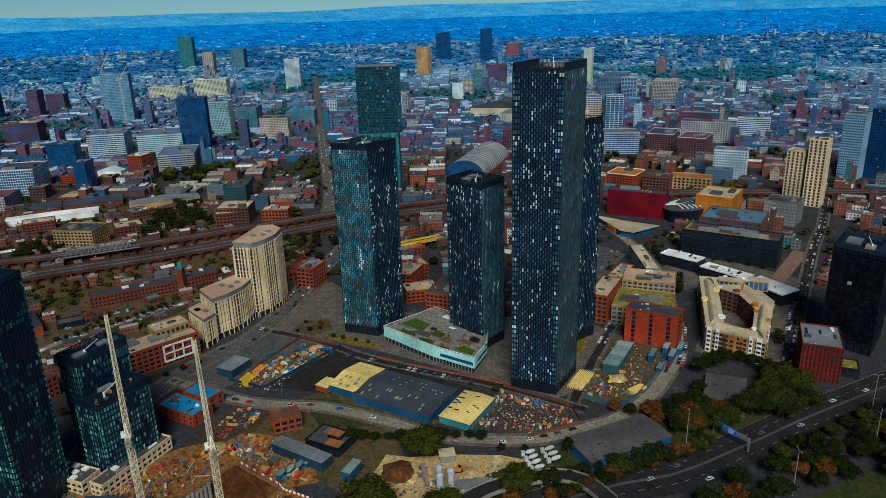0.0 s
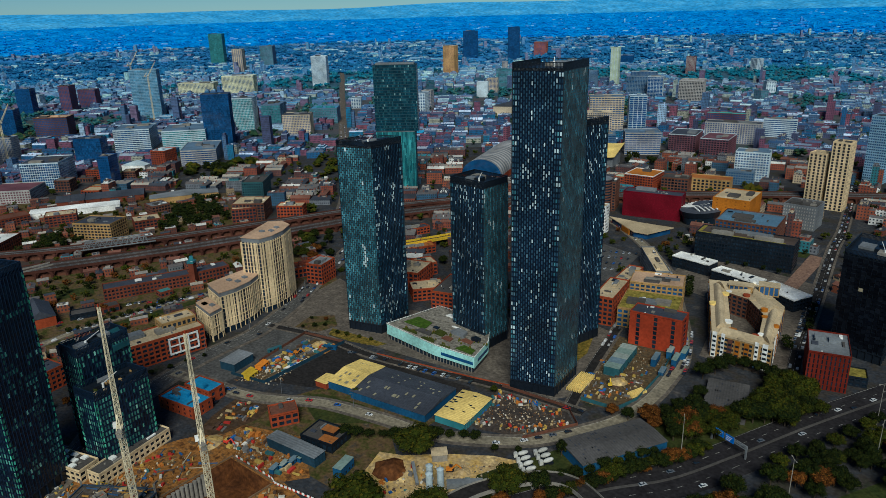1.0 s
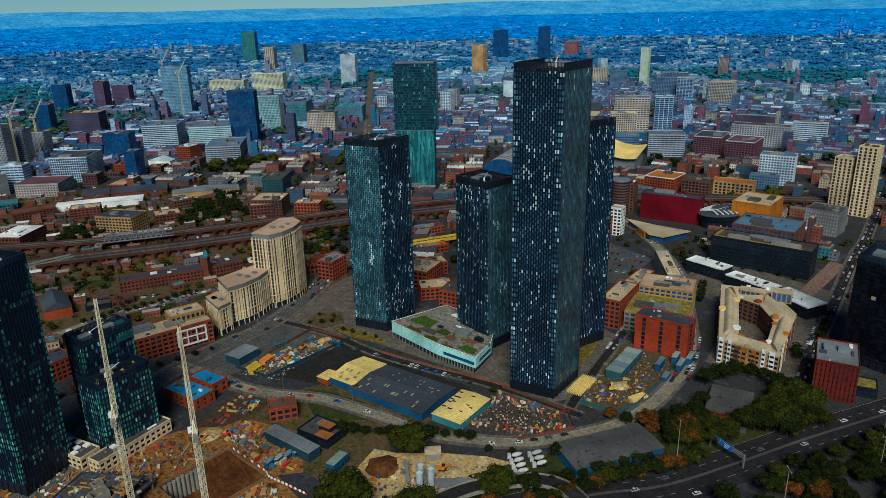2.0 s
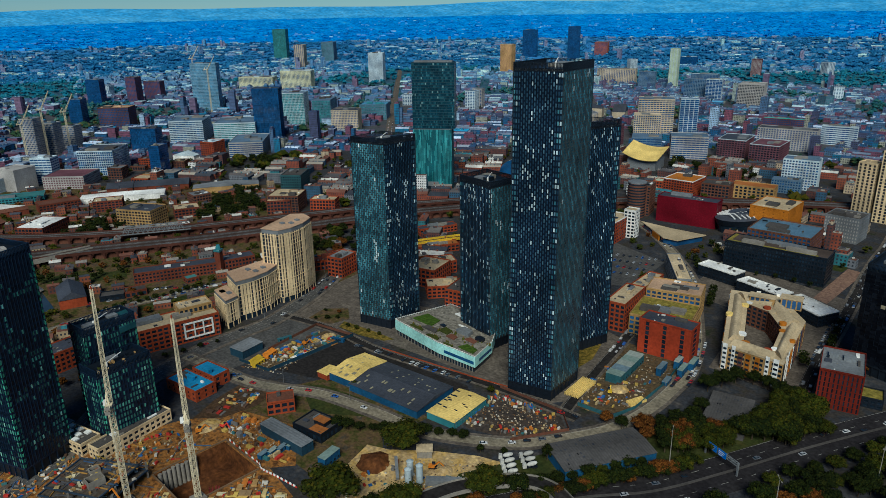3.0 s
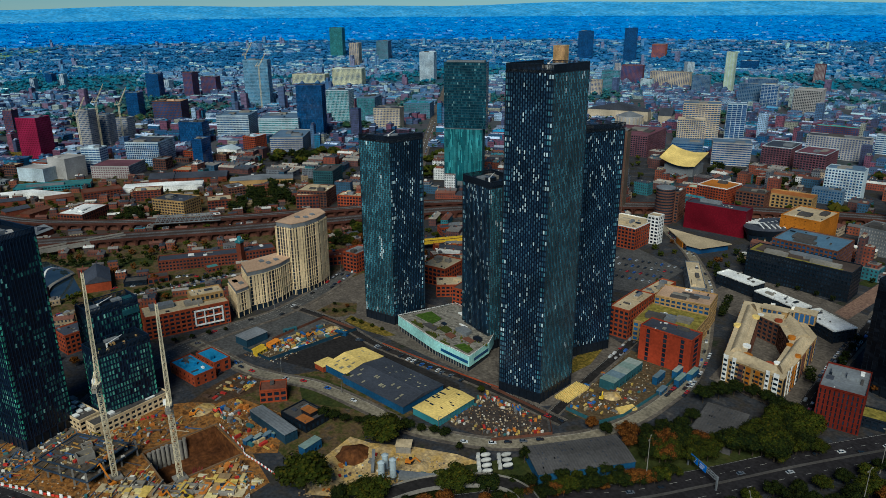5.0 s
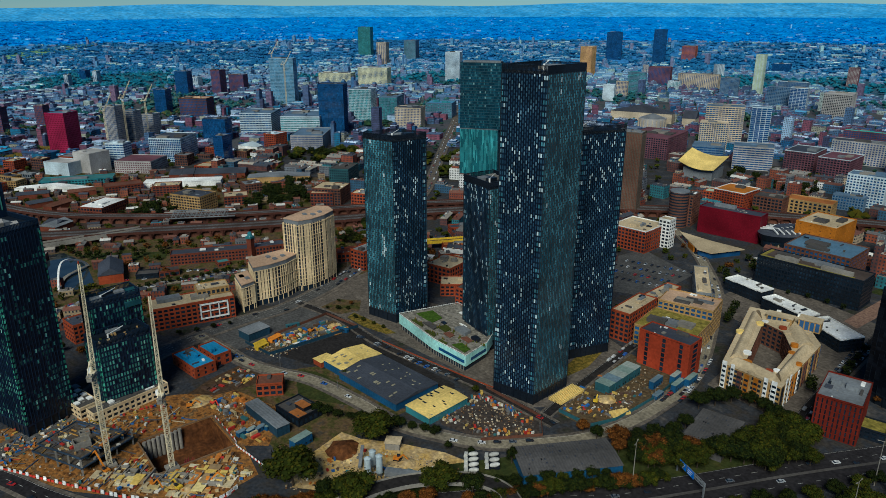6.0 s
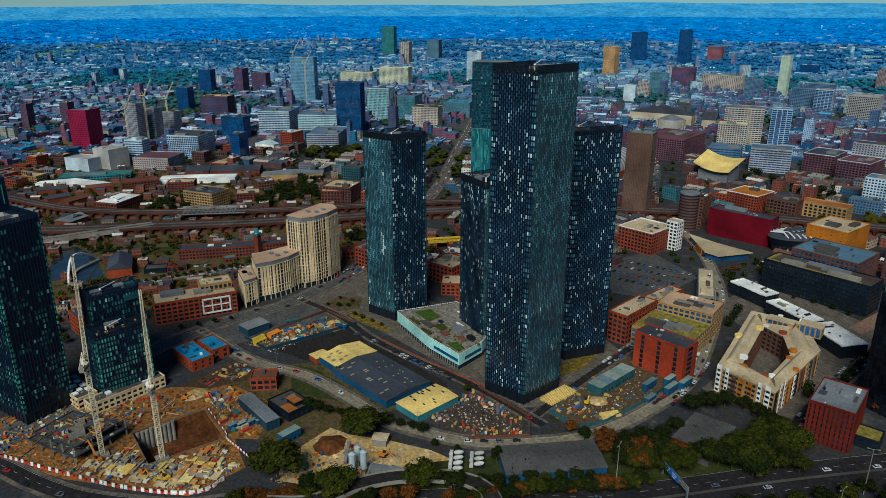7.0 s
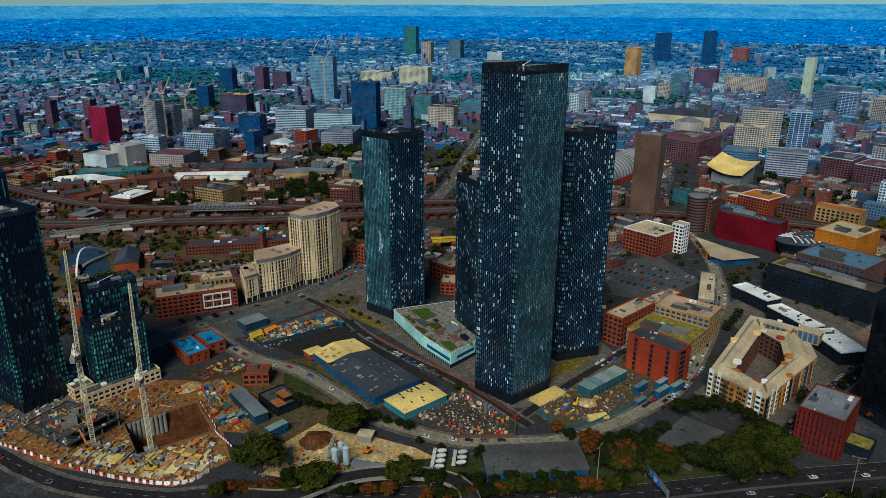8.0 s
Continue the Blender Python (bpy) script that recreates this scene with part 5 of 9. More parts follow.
m.prism([(-0.8, 0.4), (-4.7, 30), (-15, 29.2), (-15, -2.2)], 42.9, 43.3)
part("terrace", m, M_TERRACE, front, "pale stone roof terrace")
m = Mesh()
m.box(-14, 8, 54.9, -7, 17, 56.2)
part("plant_enclosure", m, M_TAN, rear, "tan roof plant enclosure")
block("mill_building", "long red-brick canal warehouse with slate roof", -553, 246, 67, 70, 16, 10, M_OLDBRICK, M_GLASS, M_SLATE, plant=0, bay=3)
block("mill_building", "rear wing of the red-brick canal warehouse", -523, 314, 75, 31, 16, 11, M_OLDBRICK, M_GLASS, M_SLATE, plant=0, bay=3)
tur = thing("brick_turret", "square red-brick turret with a green lantern", "turret", -522, 312, 0, 30)
m = Mesh()
m.box(-2.5, -2.5, 0, 2.5, 2.5, 22)
part("shaft", m, M_OLDBRICK, tur)
m = Mesh()
m.box(-3, -3, 22, 3, 3, 24)
m.rod(0, 0, 24, 28, 2.6, 1.6, 8)
part("lantern", m, M_TEALGLASS, tur)
block("mill_building", "red-brick building behind the green-glass tower", -430, 140, 100, 24, 18, 14, M_BRICK, M_GLASS, M_SLATE, plant=0)
shed("canal_shed", "brick canal shed with grey pitched roof", -577, 190, -14, 36, 20, 8, 6, M_BRICK, M_SLATE)
block("brick_block", "red-brick block with grey roof beside the road", -430, 380, 106, 22, 16, 18, M_BRICK, M_GLASS, M_GREY, bay=4)
block("brick_block", "rust-red brick building beneath the viaduct", -300, 405, 106, 40, 22, 14, M_BRICK, M_GLASS, M_ROOF, bay=4)
block("brick_block", "rust-red brick building with stepped roofs", -352, 418, 106, 30, 26, 16, M_BRICK, M_GLASS, M_ROOFBEIGE, bay=4)
block("brick_block", "low red-brick block between towers", -300, 452, 106, 40, 20, 12, M_BRICK, M_GLASS, M_ROOFBEIGE, bay=4)
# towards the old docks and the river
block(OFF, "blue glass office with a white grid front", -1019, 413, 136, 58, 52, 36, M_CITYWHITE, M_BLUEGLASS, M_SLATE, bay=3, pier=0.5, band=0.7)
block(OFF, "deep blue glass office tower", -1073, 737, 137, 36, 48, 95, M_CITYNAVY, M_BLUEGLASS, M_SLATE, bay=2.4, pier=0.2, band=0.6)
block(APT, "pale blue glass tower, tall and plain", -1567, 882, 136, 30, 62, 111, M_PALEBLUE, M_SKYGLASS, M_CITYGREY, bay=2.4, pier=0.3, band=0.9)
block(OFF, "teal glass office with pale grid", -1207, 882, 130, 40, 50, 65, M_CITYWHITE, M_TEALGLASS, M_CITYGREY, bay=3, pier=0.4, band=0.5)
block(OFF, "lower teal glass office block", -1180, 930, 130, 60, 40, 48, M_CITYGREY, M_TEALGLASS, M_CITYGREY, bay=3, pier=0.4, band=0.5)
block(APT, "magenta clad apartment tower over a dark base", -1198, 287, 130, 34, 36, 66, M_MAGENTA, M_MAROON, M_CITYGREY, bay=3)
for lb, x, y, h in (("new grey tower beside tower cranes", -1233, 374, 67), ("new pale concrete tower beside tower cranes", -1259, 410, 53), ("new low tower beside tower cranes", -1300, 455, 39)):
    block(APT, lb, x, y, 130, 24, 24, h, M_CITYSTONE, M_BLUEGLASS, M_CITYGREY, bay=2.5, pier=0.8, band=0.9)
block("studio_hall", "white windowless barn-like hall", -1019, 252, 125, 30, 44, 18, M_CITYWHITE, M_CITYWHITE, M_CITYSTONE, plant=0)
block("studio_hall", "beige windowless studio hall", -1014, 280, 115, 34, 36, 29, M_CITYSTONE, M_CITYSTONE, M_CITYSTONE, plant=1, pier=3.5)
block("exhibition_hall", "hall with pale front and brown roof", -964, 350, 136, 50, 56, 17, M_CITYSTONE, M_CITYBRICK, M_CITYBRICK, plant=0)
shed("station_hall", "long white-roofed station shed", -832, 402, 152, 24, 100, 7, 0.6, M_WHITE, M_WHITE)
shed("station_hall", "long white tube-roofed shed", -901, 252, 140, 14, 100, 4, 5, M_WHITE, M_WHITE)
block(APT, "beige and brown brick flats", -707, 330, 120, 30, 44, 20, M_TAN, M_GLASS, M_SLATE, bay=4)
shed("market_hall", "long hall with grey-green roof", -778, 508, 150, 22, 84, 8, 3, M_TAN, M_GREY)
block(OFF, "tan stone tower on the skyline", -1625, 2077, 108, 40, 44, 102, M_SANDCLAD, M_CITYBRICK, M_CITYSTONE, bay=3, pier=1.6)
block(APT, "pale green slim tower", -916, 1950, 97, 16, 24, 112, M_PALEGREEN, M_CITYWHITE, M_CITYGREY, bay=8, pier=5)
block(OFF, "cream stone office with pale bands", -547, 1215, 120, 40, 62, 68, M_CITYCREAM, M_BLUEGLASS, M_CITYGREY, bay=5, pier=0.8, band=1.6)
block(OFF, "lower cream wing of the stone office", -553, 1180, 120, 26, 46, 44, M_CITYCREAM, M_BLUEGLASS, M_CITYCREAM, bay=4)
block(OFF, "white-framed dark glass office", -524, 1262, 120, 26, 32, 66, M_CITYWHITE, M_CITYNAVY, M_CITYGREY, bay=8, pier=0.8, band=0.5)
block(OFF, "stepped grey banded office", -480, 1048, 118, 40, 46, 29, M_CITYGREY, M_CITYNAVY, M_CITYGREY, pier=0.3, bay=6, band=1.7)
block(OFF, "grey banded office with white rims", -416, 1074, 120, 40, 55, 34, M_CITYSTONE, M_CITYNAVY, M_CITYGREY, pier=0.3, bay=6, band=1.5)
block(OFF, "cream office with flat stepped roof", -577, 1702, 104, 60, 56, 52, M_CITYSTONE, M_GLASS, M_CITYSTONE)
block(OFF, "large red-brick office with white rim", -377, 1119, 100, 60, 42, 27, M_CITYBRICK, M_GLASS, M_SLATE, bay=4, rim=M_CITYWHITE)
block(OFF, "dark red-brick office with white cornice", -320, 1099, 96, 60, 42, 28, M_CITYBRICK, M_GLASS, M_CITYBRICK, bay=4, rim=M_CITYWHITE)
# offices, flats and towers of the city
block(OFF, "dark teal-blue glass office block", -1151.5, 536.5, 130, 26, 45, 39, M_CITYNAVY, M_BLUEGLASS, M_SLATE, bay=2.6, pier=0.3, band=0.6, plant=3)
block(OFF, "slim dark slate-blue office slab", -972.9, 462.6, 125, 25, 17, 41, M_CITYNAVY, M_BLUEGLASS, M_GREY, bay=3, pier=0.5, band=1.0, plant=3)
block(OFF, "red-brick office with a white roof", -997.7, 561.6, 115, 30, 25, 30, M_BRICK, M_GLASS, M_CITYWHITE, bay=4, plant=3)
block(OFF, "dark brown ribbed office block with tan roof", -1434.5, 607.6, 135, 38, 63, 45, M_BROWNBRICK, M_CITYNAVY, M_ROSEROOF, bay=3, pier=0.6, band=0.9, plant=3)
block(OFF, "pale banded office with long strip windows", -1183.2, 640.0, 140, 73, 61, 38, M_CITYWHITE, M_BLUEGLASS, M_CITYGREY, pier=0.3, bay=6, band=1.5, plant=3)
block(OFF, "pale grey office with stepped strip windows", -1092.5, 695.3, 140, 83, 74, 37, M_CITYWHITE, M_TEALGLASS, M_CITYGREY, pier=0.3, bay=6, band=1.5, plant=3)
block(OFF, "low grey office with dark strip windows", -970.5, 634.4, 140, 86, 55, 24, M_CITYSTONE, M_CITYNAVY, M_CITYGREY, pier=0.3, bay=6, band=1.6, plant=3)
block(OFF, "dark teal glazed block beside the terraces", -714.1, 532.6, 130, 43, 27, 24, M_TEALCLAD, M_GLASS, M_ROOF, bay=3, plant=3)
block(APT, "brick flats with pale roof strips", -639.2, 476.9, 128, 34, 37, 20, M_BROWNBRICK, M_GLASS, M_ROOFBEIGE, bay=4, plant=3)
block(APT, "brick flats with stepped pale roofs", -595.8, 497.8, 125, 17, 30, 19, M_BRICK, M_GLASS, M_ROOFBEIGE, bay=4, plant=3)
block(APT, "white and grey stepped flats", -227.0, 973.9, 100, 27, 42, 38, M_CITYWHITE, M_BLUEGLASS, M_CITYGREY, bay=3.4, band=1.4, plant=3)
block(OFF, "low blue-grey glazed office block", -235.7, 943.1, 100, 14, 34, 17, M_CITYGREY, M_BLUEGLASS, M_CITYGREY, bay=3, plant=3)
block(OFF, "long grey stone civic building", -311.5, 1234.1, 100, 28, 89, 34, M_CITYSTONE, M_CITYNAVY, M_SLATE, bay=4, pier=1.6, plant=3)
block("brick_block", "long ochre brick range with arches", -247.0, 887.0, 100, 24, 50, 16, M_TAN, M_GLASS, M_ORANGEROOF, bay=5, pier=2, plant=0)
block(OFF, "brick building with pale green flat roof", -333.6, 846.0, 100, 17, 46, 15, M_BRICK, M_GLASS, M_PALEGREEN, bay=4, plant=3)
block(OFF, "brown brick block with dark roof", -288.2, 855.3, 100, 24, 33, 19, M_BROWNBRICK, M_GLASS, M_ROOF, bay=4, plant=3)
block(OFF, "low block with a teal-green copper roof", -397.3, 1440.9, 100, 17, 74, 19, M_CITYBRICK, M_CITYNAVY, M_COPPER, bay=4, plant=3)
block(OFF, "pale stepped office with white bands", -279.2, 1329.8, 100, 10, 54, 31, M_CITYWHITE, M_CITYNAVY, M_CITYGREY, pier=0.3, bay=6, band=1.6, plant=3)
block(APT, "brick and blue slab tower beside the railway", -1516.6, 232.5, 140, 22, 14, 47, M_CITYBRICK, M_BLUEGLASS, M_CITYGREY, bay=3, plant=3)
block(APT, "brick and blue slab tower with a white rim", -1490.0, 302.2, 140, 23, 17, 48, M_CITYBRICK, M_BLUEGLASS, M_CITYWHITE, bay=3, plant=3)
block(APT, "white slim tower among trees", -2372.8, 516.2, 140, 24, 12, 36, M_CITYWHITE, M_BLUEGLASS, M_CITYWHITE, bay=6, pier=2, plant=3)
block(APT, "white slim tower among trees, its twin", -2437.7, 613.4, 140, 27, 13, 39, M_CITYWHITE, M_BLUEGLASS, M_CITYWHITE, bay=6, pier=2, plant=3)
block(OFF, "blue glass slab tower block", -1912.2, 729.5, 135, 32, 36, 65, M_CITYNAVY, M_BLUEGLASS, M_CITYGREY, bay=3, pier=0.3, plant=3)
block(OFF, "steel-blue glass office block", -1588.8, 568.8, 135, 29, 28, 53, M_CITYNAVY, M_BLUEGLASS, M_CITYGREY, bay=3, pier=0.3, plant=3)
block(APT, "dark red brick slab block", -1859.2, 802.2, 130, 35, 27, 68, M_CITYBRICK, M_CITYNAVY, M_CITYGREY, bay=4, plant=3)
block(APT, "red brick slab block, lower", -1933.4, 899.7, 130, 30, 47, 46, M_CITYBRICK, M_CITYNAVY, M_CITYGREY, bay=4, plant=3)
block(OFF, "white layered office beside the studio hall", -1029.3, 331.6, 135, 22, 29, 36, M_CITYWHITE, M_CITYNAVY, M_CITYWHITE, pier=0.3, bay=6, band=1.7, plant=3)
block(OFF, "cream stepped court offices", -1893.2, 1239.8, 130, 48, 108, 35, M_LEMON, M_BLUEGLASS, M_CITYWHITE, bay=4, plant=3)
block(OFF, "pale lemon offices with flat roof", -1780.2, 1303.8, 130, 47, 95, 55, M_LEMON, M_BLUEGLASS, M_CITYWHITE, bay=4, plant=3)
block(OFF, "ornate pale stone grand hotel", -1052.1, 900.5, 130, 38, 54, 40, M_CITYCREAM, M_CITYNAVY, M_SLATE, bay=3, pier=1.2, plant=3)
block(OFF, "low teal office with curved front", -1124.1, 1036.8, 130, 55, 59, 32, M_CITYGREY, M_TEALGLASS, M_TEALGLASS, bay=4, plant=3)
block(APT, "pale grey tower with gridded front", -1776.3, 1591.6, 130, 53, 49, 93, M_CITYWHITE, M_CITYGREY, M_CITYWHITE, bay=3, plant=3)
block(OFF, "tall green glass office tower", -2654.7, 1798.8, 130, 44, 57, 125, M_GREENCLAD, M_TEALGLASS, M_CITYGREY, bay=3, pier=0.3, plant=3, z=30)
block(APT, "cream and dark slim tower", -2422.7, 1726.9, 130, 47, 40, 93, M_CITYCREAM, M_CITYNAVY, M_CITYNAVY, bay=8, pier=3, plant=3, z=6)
block(OFF, "pale teal tower block", -2450.2, 1897.4, 130, 62, 52, 84, M_CITYGREY, M_TEALGLASS, M_CITYGREY, bay=3, plant=3, z=18)
block(OFF, "dark blue slab tower on the skyline", -1874.2, 2557.3, 120, 12, 64, 112, M_CITYNAVY, M_BLUEGLASS, M_CITYNAVY, bay=3, pier=0.2, plant=3, z=26)
block(OFF, "dark slim tower on the skyline", -1667.7, 2573.1, 120, 24, 49, 137, M_CITYNAVY, M_BLUEGLASS, M_CITYNAVY, bay=3, pier=0.2, plant=3, z=15)
block(APT, "rust-orange block on the skyline", -1633.5, 2732.8, 115, 61, 55, 56, M_RUSTCLAD, M_CITYNAVY, M_CITYGREY, bay=4, plant=3, z=28)
block(OFF, "brown brick slab office block", -1257.7, 2025.9, 118, 50, 68, 54, M_CITYBRICK, M_CITYNAVY, M_CITYBRICK, bay=4, plant=3)
block(OFF, "rounded teal glass office block", -1158.0, 1766.1, 118, 12, 51, 59, M_CITYGREY, M_TEALGLASS, M_TEALGLASS, pier=0.3, bay=5, band=1.4, plant=3)
block(OFF, "plain white windowless city block", -1109.5, 1569.7, 118, 19, 30, 40, M_CITYWHITE, M_CITYWHITE, M_CITYWHITE, plant=0)
block(OFF, "tan stone office block", -1153.8, 1680.9, 118, 14, 31, 39, M_CITYCREAM, M_CITYNAVY, M_CITYGREY, bay=4, plant=3)
block("civic_hall", "long pale stone civic hall", -1076.5, 2002.1, 110, 34, 117, 44, M_CITYCREAM, M_CITYNAVY, M_SLATE, bay=5, pier=2, plant=3)
block(OFF, "blue-grey slab tower block", -970.7, 1931.4, 110, 13, 49, 47, M_CITYGREY, M_BLUEGLASS, M_CITYGREY, bay=3, plant=3)
block(OFF, "white and teal glass office", -1142.8, 1909.7, 112, 22, 35, 27, M_CITYWHITE, M_TEALGLASS, M_CITYGREY, bay=4, plant=3)
block(OFF, "blue-grey office with gridded front", -756.6, 1792.5, 106, 13, 53, 48, M_CITYGREY, M_BLUEGLASS, M_CITYGREY, bay=4, plant=3)
block(OFF, "dark office with white frame lines", -702.3, 1765.0, 106, 24, 38, 52, M_CITYWHITE, M_CITYNAVY, M_CITYGREY, bay=8, pier=0.6, band=0.5, plant=3)
block(OFF, "long grey-blue office slab block", -855.6, 2088.7, 106, 26, 77, 34, M_CITYGREY, M_CITYNAVY, M_CITYWHITE, bay=4, plant=3)
block(APT, "pinkish brick apartment tower block", -871.1, 2443.7, 104, 24, 31, 56, M_CITYBRICK, M_CITYSTONE, M_CITYSTONE, bay=4, plant=3)
block(OFF, "low dark blue office with white top", -1210.3, 2686.8, 106, 39, 59, 36, M_CITYNAVY, M_BLUEGLASS, M_CITYWHITE, bay=4, plant=3, z=3)
shed("market_hall", "white gabled hall among brick offices", -1022, 539, 120, 15, 39, 9, 6, M_WHITE, M_CITYWHITE)
# gothic hall and the round library before it
shed("gothic_hall", "long stone hall with steep slate roofs", -778, 1347, 112, 30, 130, 20, 15, M_CITYCREAM, M_SLATE, category="hall")
shed("gothic_hall", "stone gable wing with a steep slate roof", -742, 1330, 22, 26, 40, 18, 14, M_CITYCREAM, M_SLATE, category="hall")
lib = thing("library", "round pale stone library with a grey ring roof", "library", -767, 1266)
TAKEN.append((-767, 1266, 1, 0, 32, 32))
m = Mesh()
m.rod(0, 0, 0, 22, 27, n=40)
part("drum", m, M_CITYSTONE, lib)
for k in range(20):
    m = Mesh()
    m.box(26.6, -0.8, 5, 28, 0.8, 20)
    part("column", m, M_CITYCREAM, lib, at=pose(0, 0, 0, 0, 0, 18 * k))
m = Mesh()
m.rod(0, 0, 22, 27, 24, 12, 40)
m.rod(0, 0, 27, 30, 11, 3, 24)
part("roof", m, M_GREY, lib)
# brick flats with a drum corner behind the maroon block
drum_flats = thing("apartment_building", "brown brick flats with a round corner tower", "apartment building", -340, 728)
TAKEN.append((-336, 738, 1, 0, 24, 20))
m = Mesh()
m.rod(0, 0, 0, 39, 10, n=28)
part("corner_tower", m, M_BROWNBRICK, drum_flats)
for k in range(12):
    m = Mesh()
    m.rod(0, 0, 1.6 + 3.2 * k, 3.0 + 3.2 * k, 10.12, n=28)
    part("window_band", m, M_GLASS, drum_flats)
m = Mesh()
m.rod(0, 0, 39, 40.2, 10.4, n=28)
part("roof", m, M_GREY, drum_flats)
block(APT, "brown brick flats beside the drum corner", -328, 736, 105, 26, 22, 34, M_BROWNBRICK, M_GLASS, M_ROOF, bay=4, plant=2)

# vaulted former station hall
hall = thing("vaulted_hall", "great arched exhibition hall with grey ribbed roof", "hall", -518, 780, 0, 109)
claim(-518, 780, 109, 150, 56)
m = Mesh()
m.box(0, 0, 0, 150, 56, 9)
part("wall", m, M_BRICK, hall)
arc = [(28 - 28 * math.cos(math.pi * k / 16), 9 + 22 * math.sin(math.pi * k / 16)) for k in range(17)]
for s in range(30):
    m = Mesh()
    for k in range(16):
        m.poly([(s * 5, *arc[k + 1]), (s * 5, *arc[k]), (s * 5 + 5, *arc[k]), (s * 5 + 5, *arc[k + 1])])
    part("roof_sheet", m, M_CITYSTONE if s % 2 else M_GREY, hall)
m = Mesh()
m.poly([(0, *q) for q in reversed(arc)])
m.poly([(150, *q) for q in arc])
part("gable_glazing", m, M_BLUEGLASS, hall)
# gold curved roof
gold = thing("concert_hall", "glass concert hall under a tilted curved gold roof", "concert hall", -432, 946, 0, 100)
claim(-432, 946, 100, 56, 50)
m = Mesh()
m.box(6, 4, 0, 46, 46, 14)
part("glazed_wall", m, M_GREY, gold)
m = Mesh()
for k in range(13):
    y = 52 * k / 12
    z = 17 + 7 * (k / 12) ** 2 - 3 * math.sin(k / 12 * 3.1416)
    m.v.extend([(0, y, z - 0.8), (0, y, z), (52 - 8 * k / 12, y, z + 12), (52 - 8 * k / 12, y, z + 11)])
for k in range(12):
    for u in range(4):
        m.f.append((4 * k + u, 4 * k + 4 + u, 4 * k + 4 + (u + 1) % 4, 4 * k + (u + 1) % 4))
m.f.extend([(0, 1, 2, 3), (51, 50, 49, 48)])
m.m = [0] * len(m.f)
part("curved_roof", m, M_YELLOWROOF, gold)
m = Mesh()
m.box(30, 6, 14, 45, 44, 20)
part("rear_wall", m, M_GREY, gold)

# grey girder bridge beside the canal
gb = thing("rail_bridge", "long grey concrete railway girder bridge on piers", "bridge", -672, 148, 0, 87)
m = Mesh()
m.box(0, -4, 6, 104, 4, 7.5)
part("deck", m, M_RAIL, gb)
for y in (-4.6, 4.0):
    m = Mesh()
    m.box(0, y, 4.5, 104, y + 0.6, 9.2)
    part("girder", m, M_CONC, gb)
for k in range(5):
    m = Mesh()
    m.box(6 + k * 23, -4, 0, 9 + k * 23, 4, 6)
    part("pier", m, M_BROWNBRICK, gb)

# brick streets behind the towers
block("brick_block", "long low rust-red building beneath the tram bridge", -426, 469, 61, 42, 14, 7, M_BRICK, M_GLASS, M_ORANGEROOF, bay=4)
block("brick_block", "red-brick block with pale roof by the railway", -377, 440, 60, 23, 18, 11, M_BRICK, M_GLASS, M_ROOFBEIGE, bay=4)
block("brick_block", "rust-red brick block with stepped pale roofs", -341, 399, 51, 27, 20, 10, M_BRICK, M_GLASS, M_ROOFBEIGE, bay=4)
block("brick_block", "small red-brick hall near the crescent", -464, 372, 64, 23, 16, 9, M_BRICK, M_GLASS, M_OLDBRICK, bay=4)
block("brick_block", "low brick row with grey roof", -467, 511, 69, 43, 12, 7, M_BRICK, M_GLASS, M_SLATE, bay=4)
block("brick_block", "red-brick workshops beside the railway", -466, 403, 80, 15, 14, 7, M_BRICK, M_GLASS, M_SLATE, bay=4)
# the canal and railway quarter
M_TEALROOF = surface("teal_roof", (0.05, 0.16, 0.16), 0.7)
block("brick_block", "red-brick warehouse with pale flat roof beside the railway", -782, 215, 38, 32, 46, 12, M_OLDBRICK, M_GLASS, M_WHITE, bay=4, plant=1)
block("exhibition_hall", "long low hall with a teal flat roof", -971, 205, 69, 92, 26, 7, M_TEALGLASS, M_GLASS, M_TEALROOF, bay=4, plant=2)
shed("terrace", "brick terrace with grey pitched roofs", -911, 170, 74, 37, 14, 6, 3, M_OLDBRICK, M_SLATE)
shed("terrace", "brick terrace with grey pitched roofs", -853, 176, 100, 27, 14, 6, 3, M_OLDBRICK, M_SLATE)
shed("terrace", "brick terrace with brown pitched roofs", -825, 195, 121, 31, 14, 6, 3, M_OLDBRICK, M_BROWNBRICK)
shed("terrace", "brick terrace with brown pitched roofs", -886, 225, 84, 32, 14, 6, 3, M_OLDBRICK, M_BROWNBRICK)
block("brick_block", "plain red-brick warehouse beside the railway", -870, 265, 83, 46, 24, 10, M_OLDBRICK, M_GLASS, M_BROWNBRICK, bay=4, plant=0)
shed("pitched_shed", "arched-roof brick railway shed", -751, 171, 35, 18, 26, 6, 4, M_OLDBRICK, M_SLATE)
shed("pitched_shed", "arched-roof brick railway shed with grey roof", -731, 182, 127, 26, 22, 6, 4, M_OLDBRICK, M_GREY)
block("brick_block", "red-brick office with pale roof before the station", -826, 311, 63, 33, 22, 13, M_OLDBRICK, M_GLASS, M_ROOFBEIGE, bay=4, plant=1)
block("brick_block", "low red-brick flats with pale roof", -725, 365, 69, 28, 24, 11, M_OLDBRICK, M_GLASS, M_ROOFBEIGE, bay=4, plant=1)
block("brick_block", "brown brick flats with grey roof", -769, 411, 84, 22, 24, 11, M_BROWNBRICK, M_GLASS, M_GREY, bay=4, plant=1)
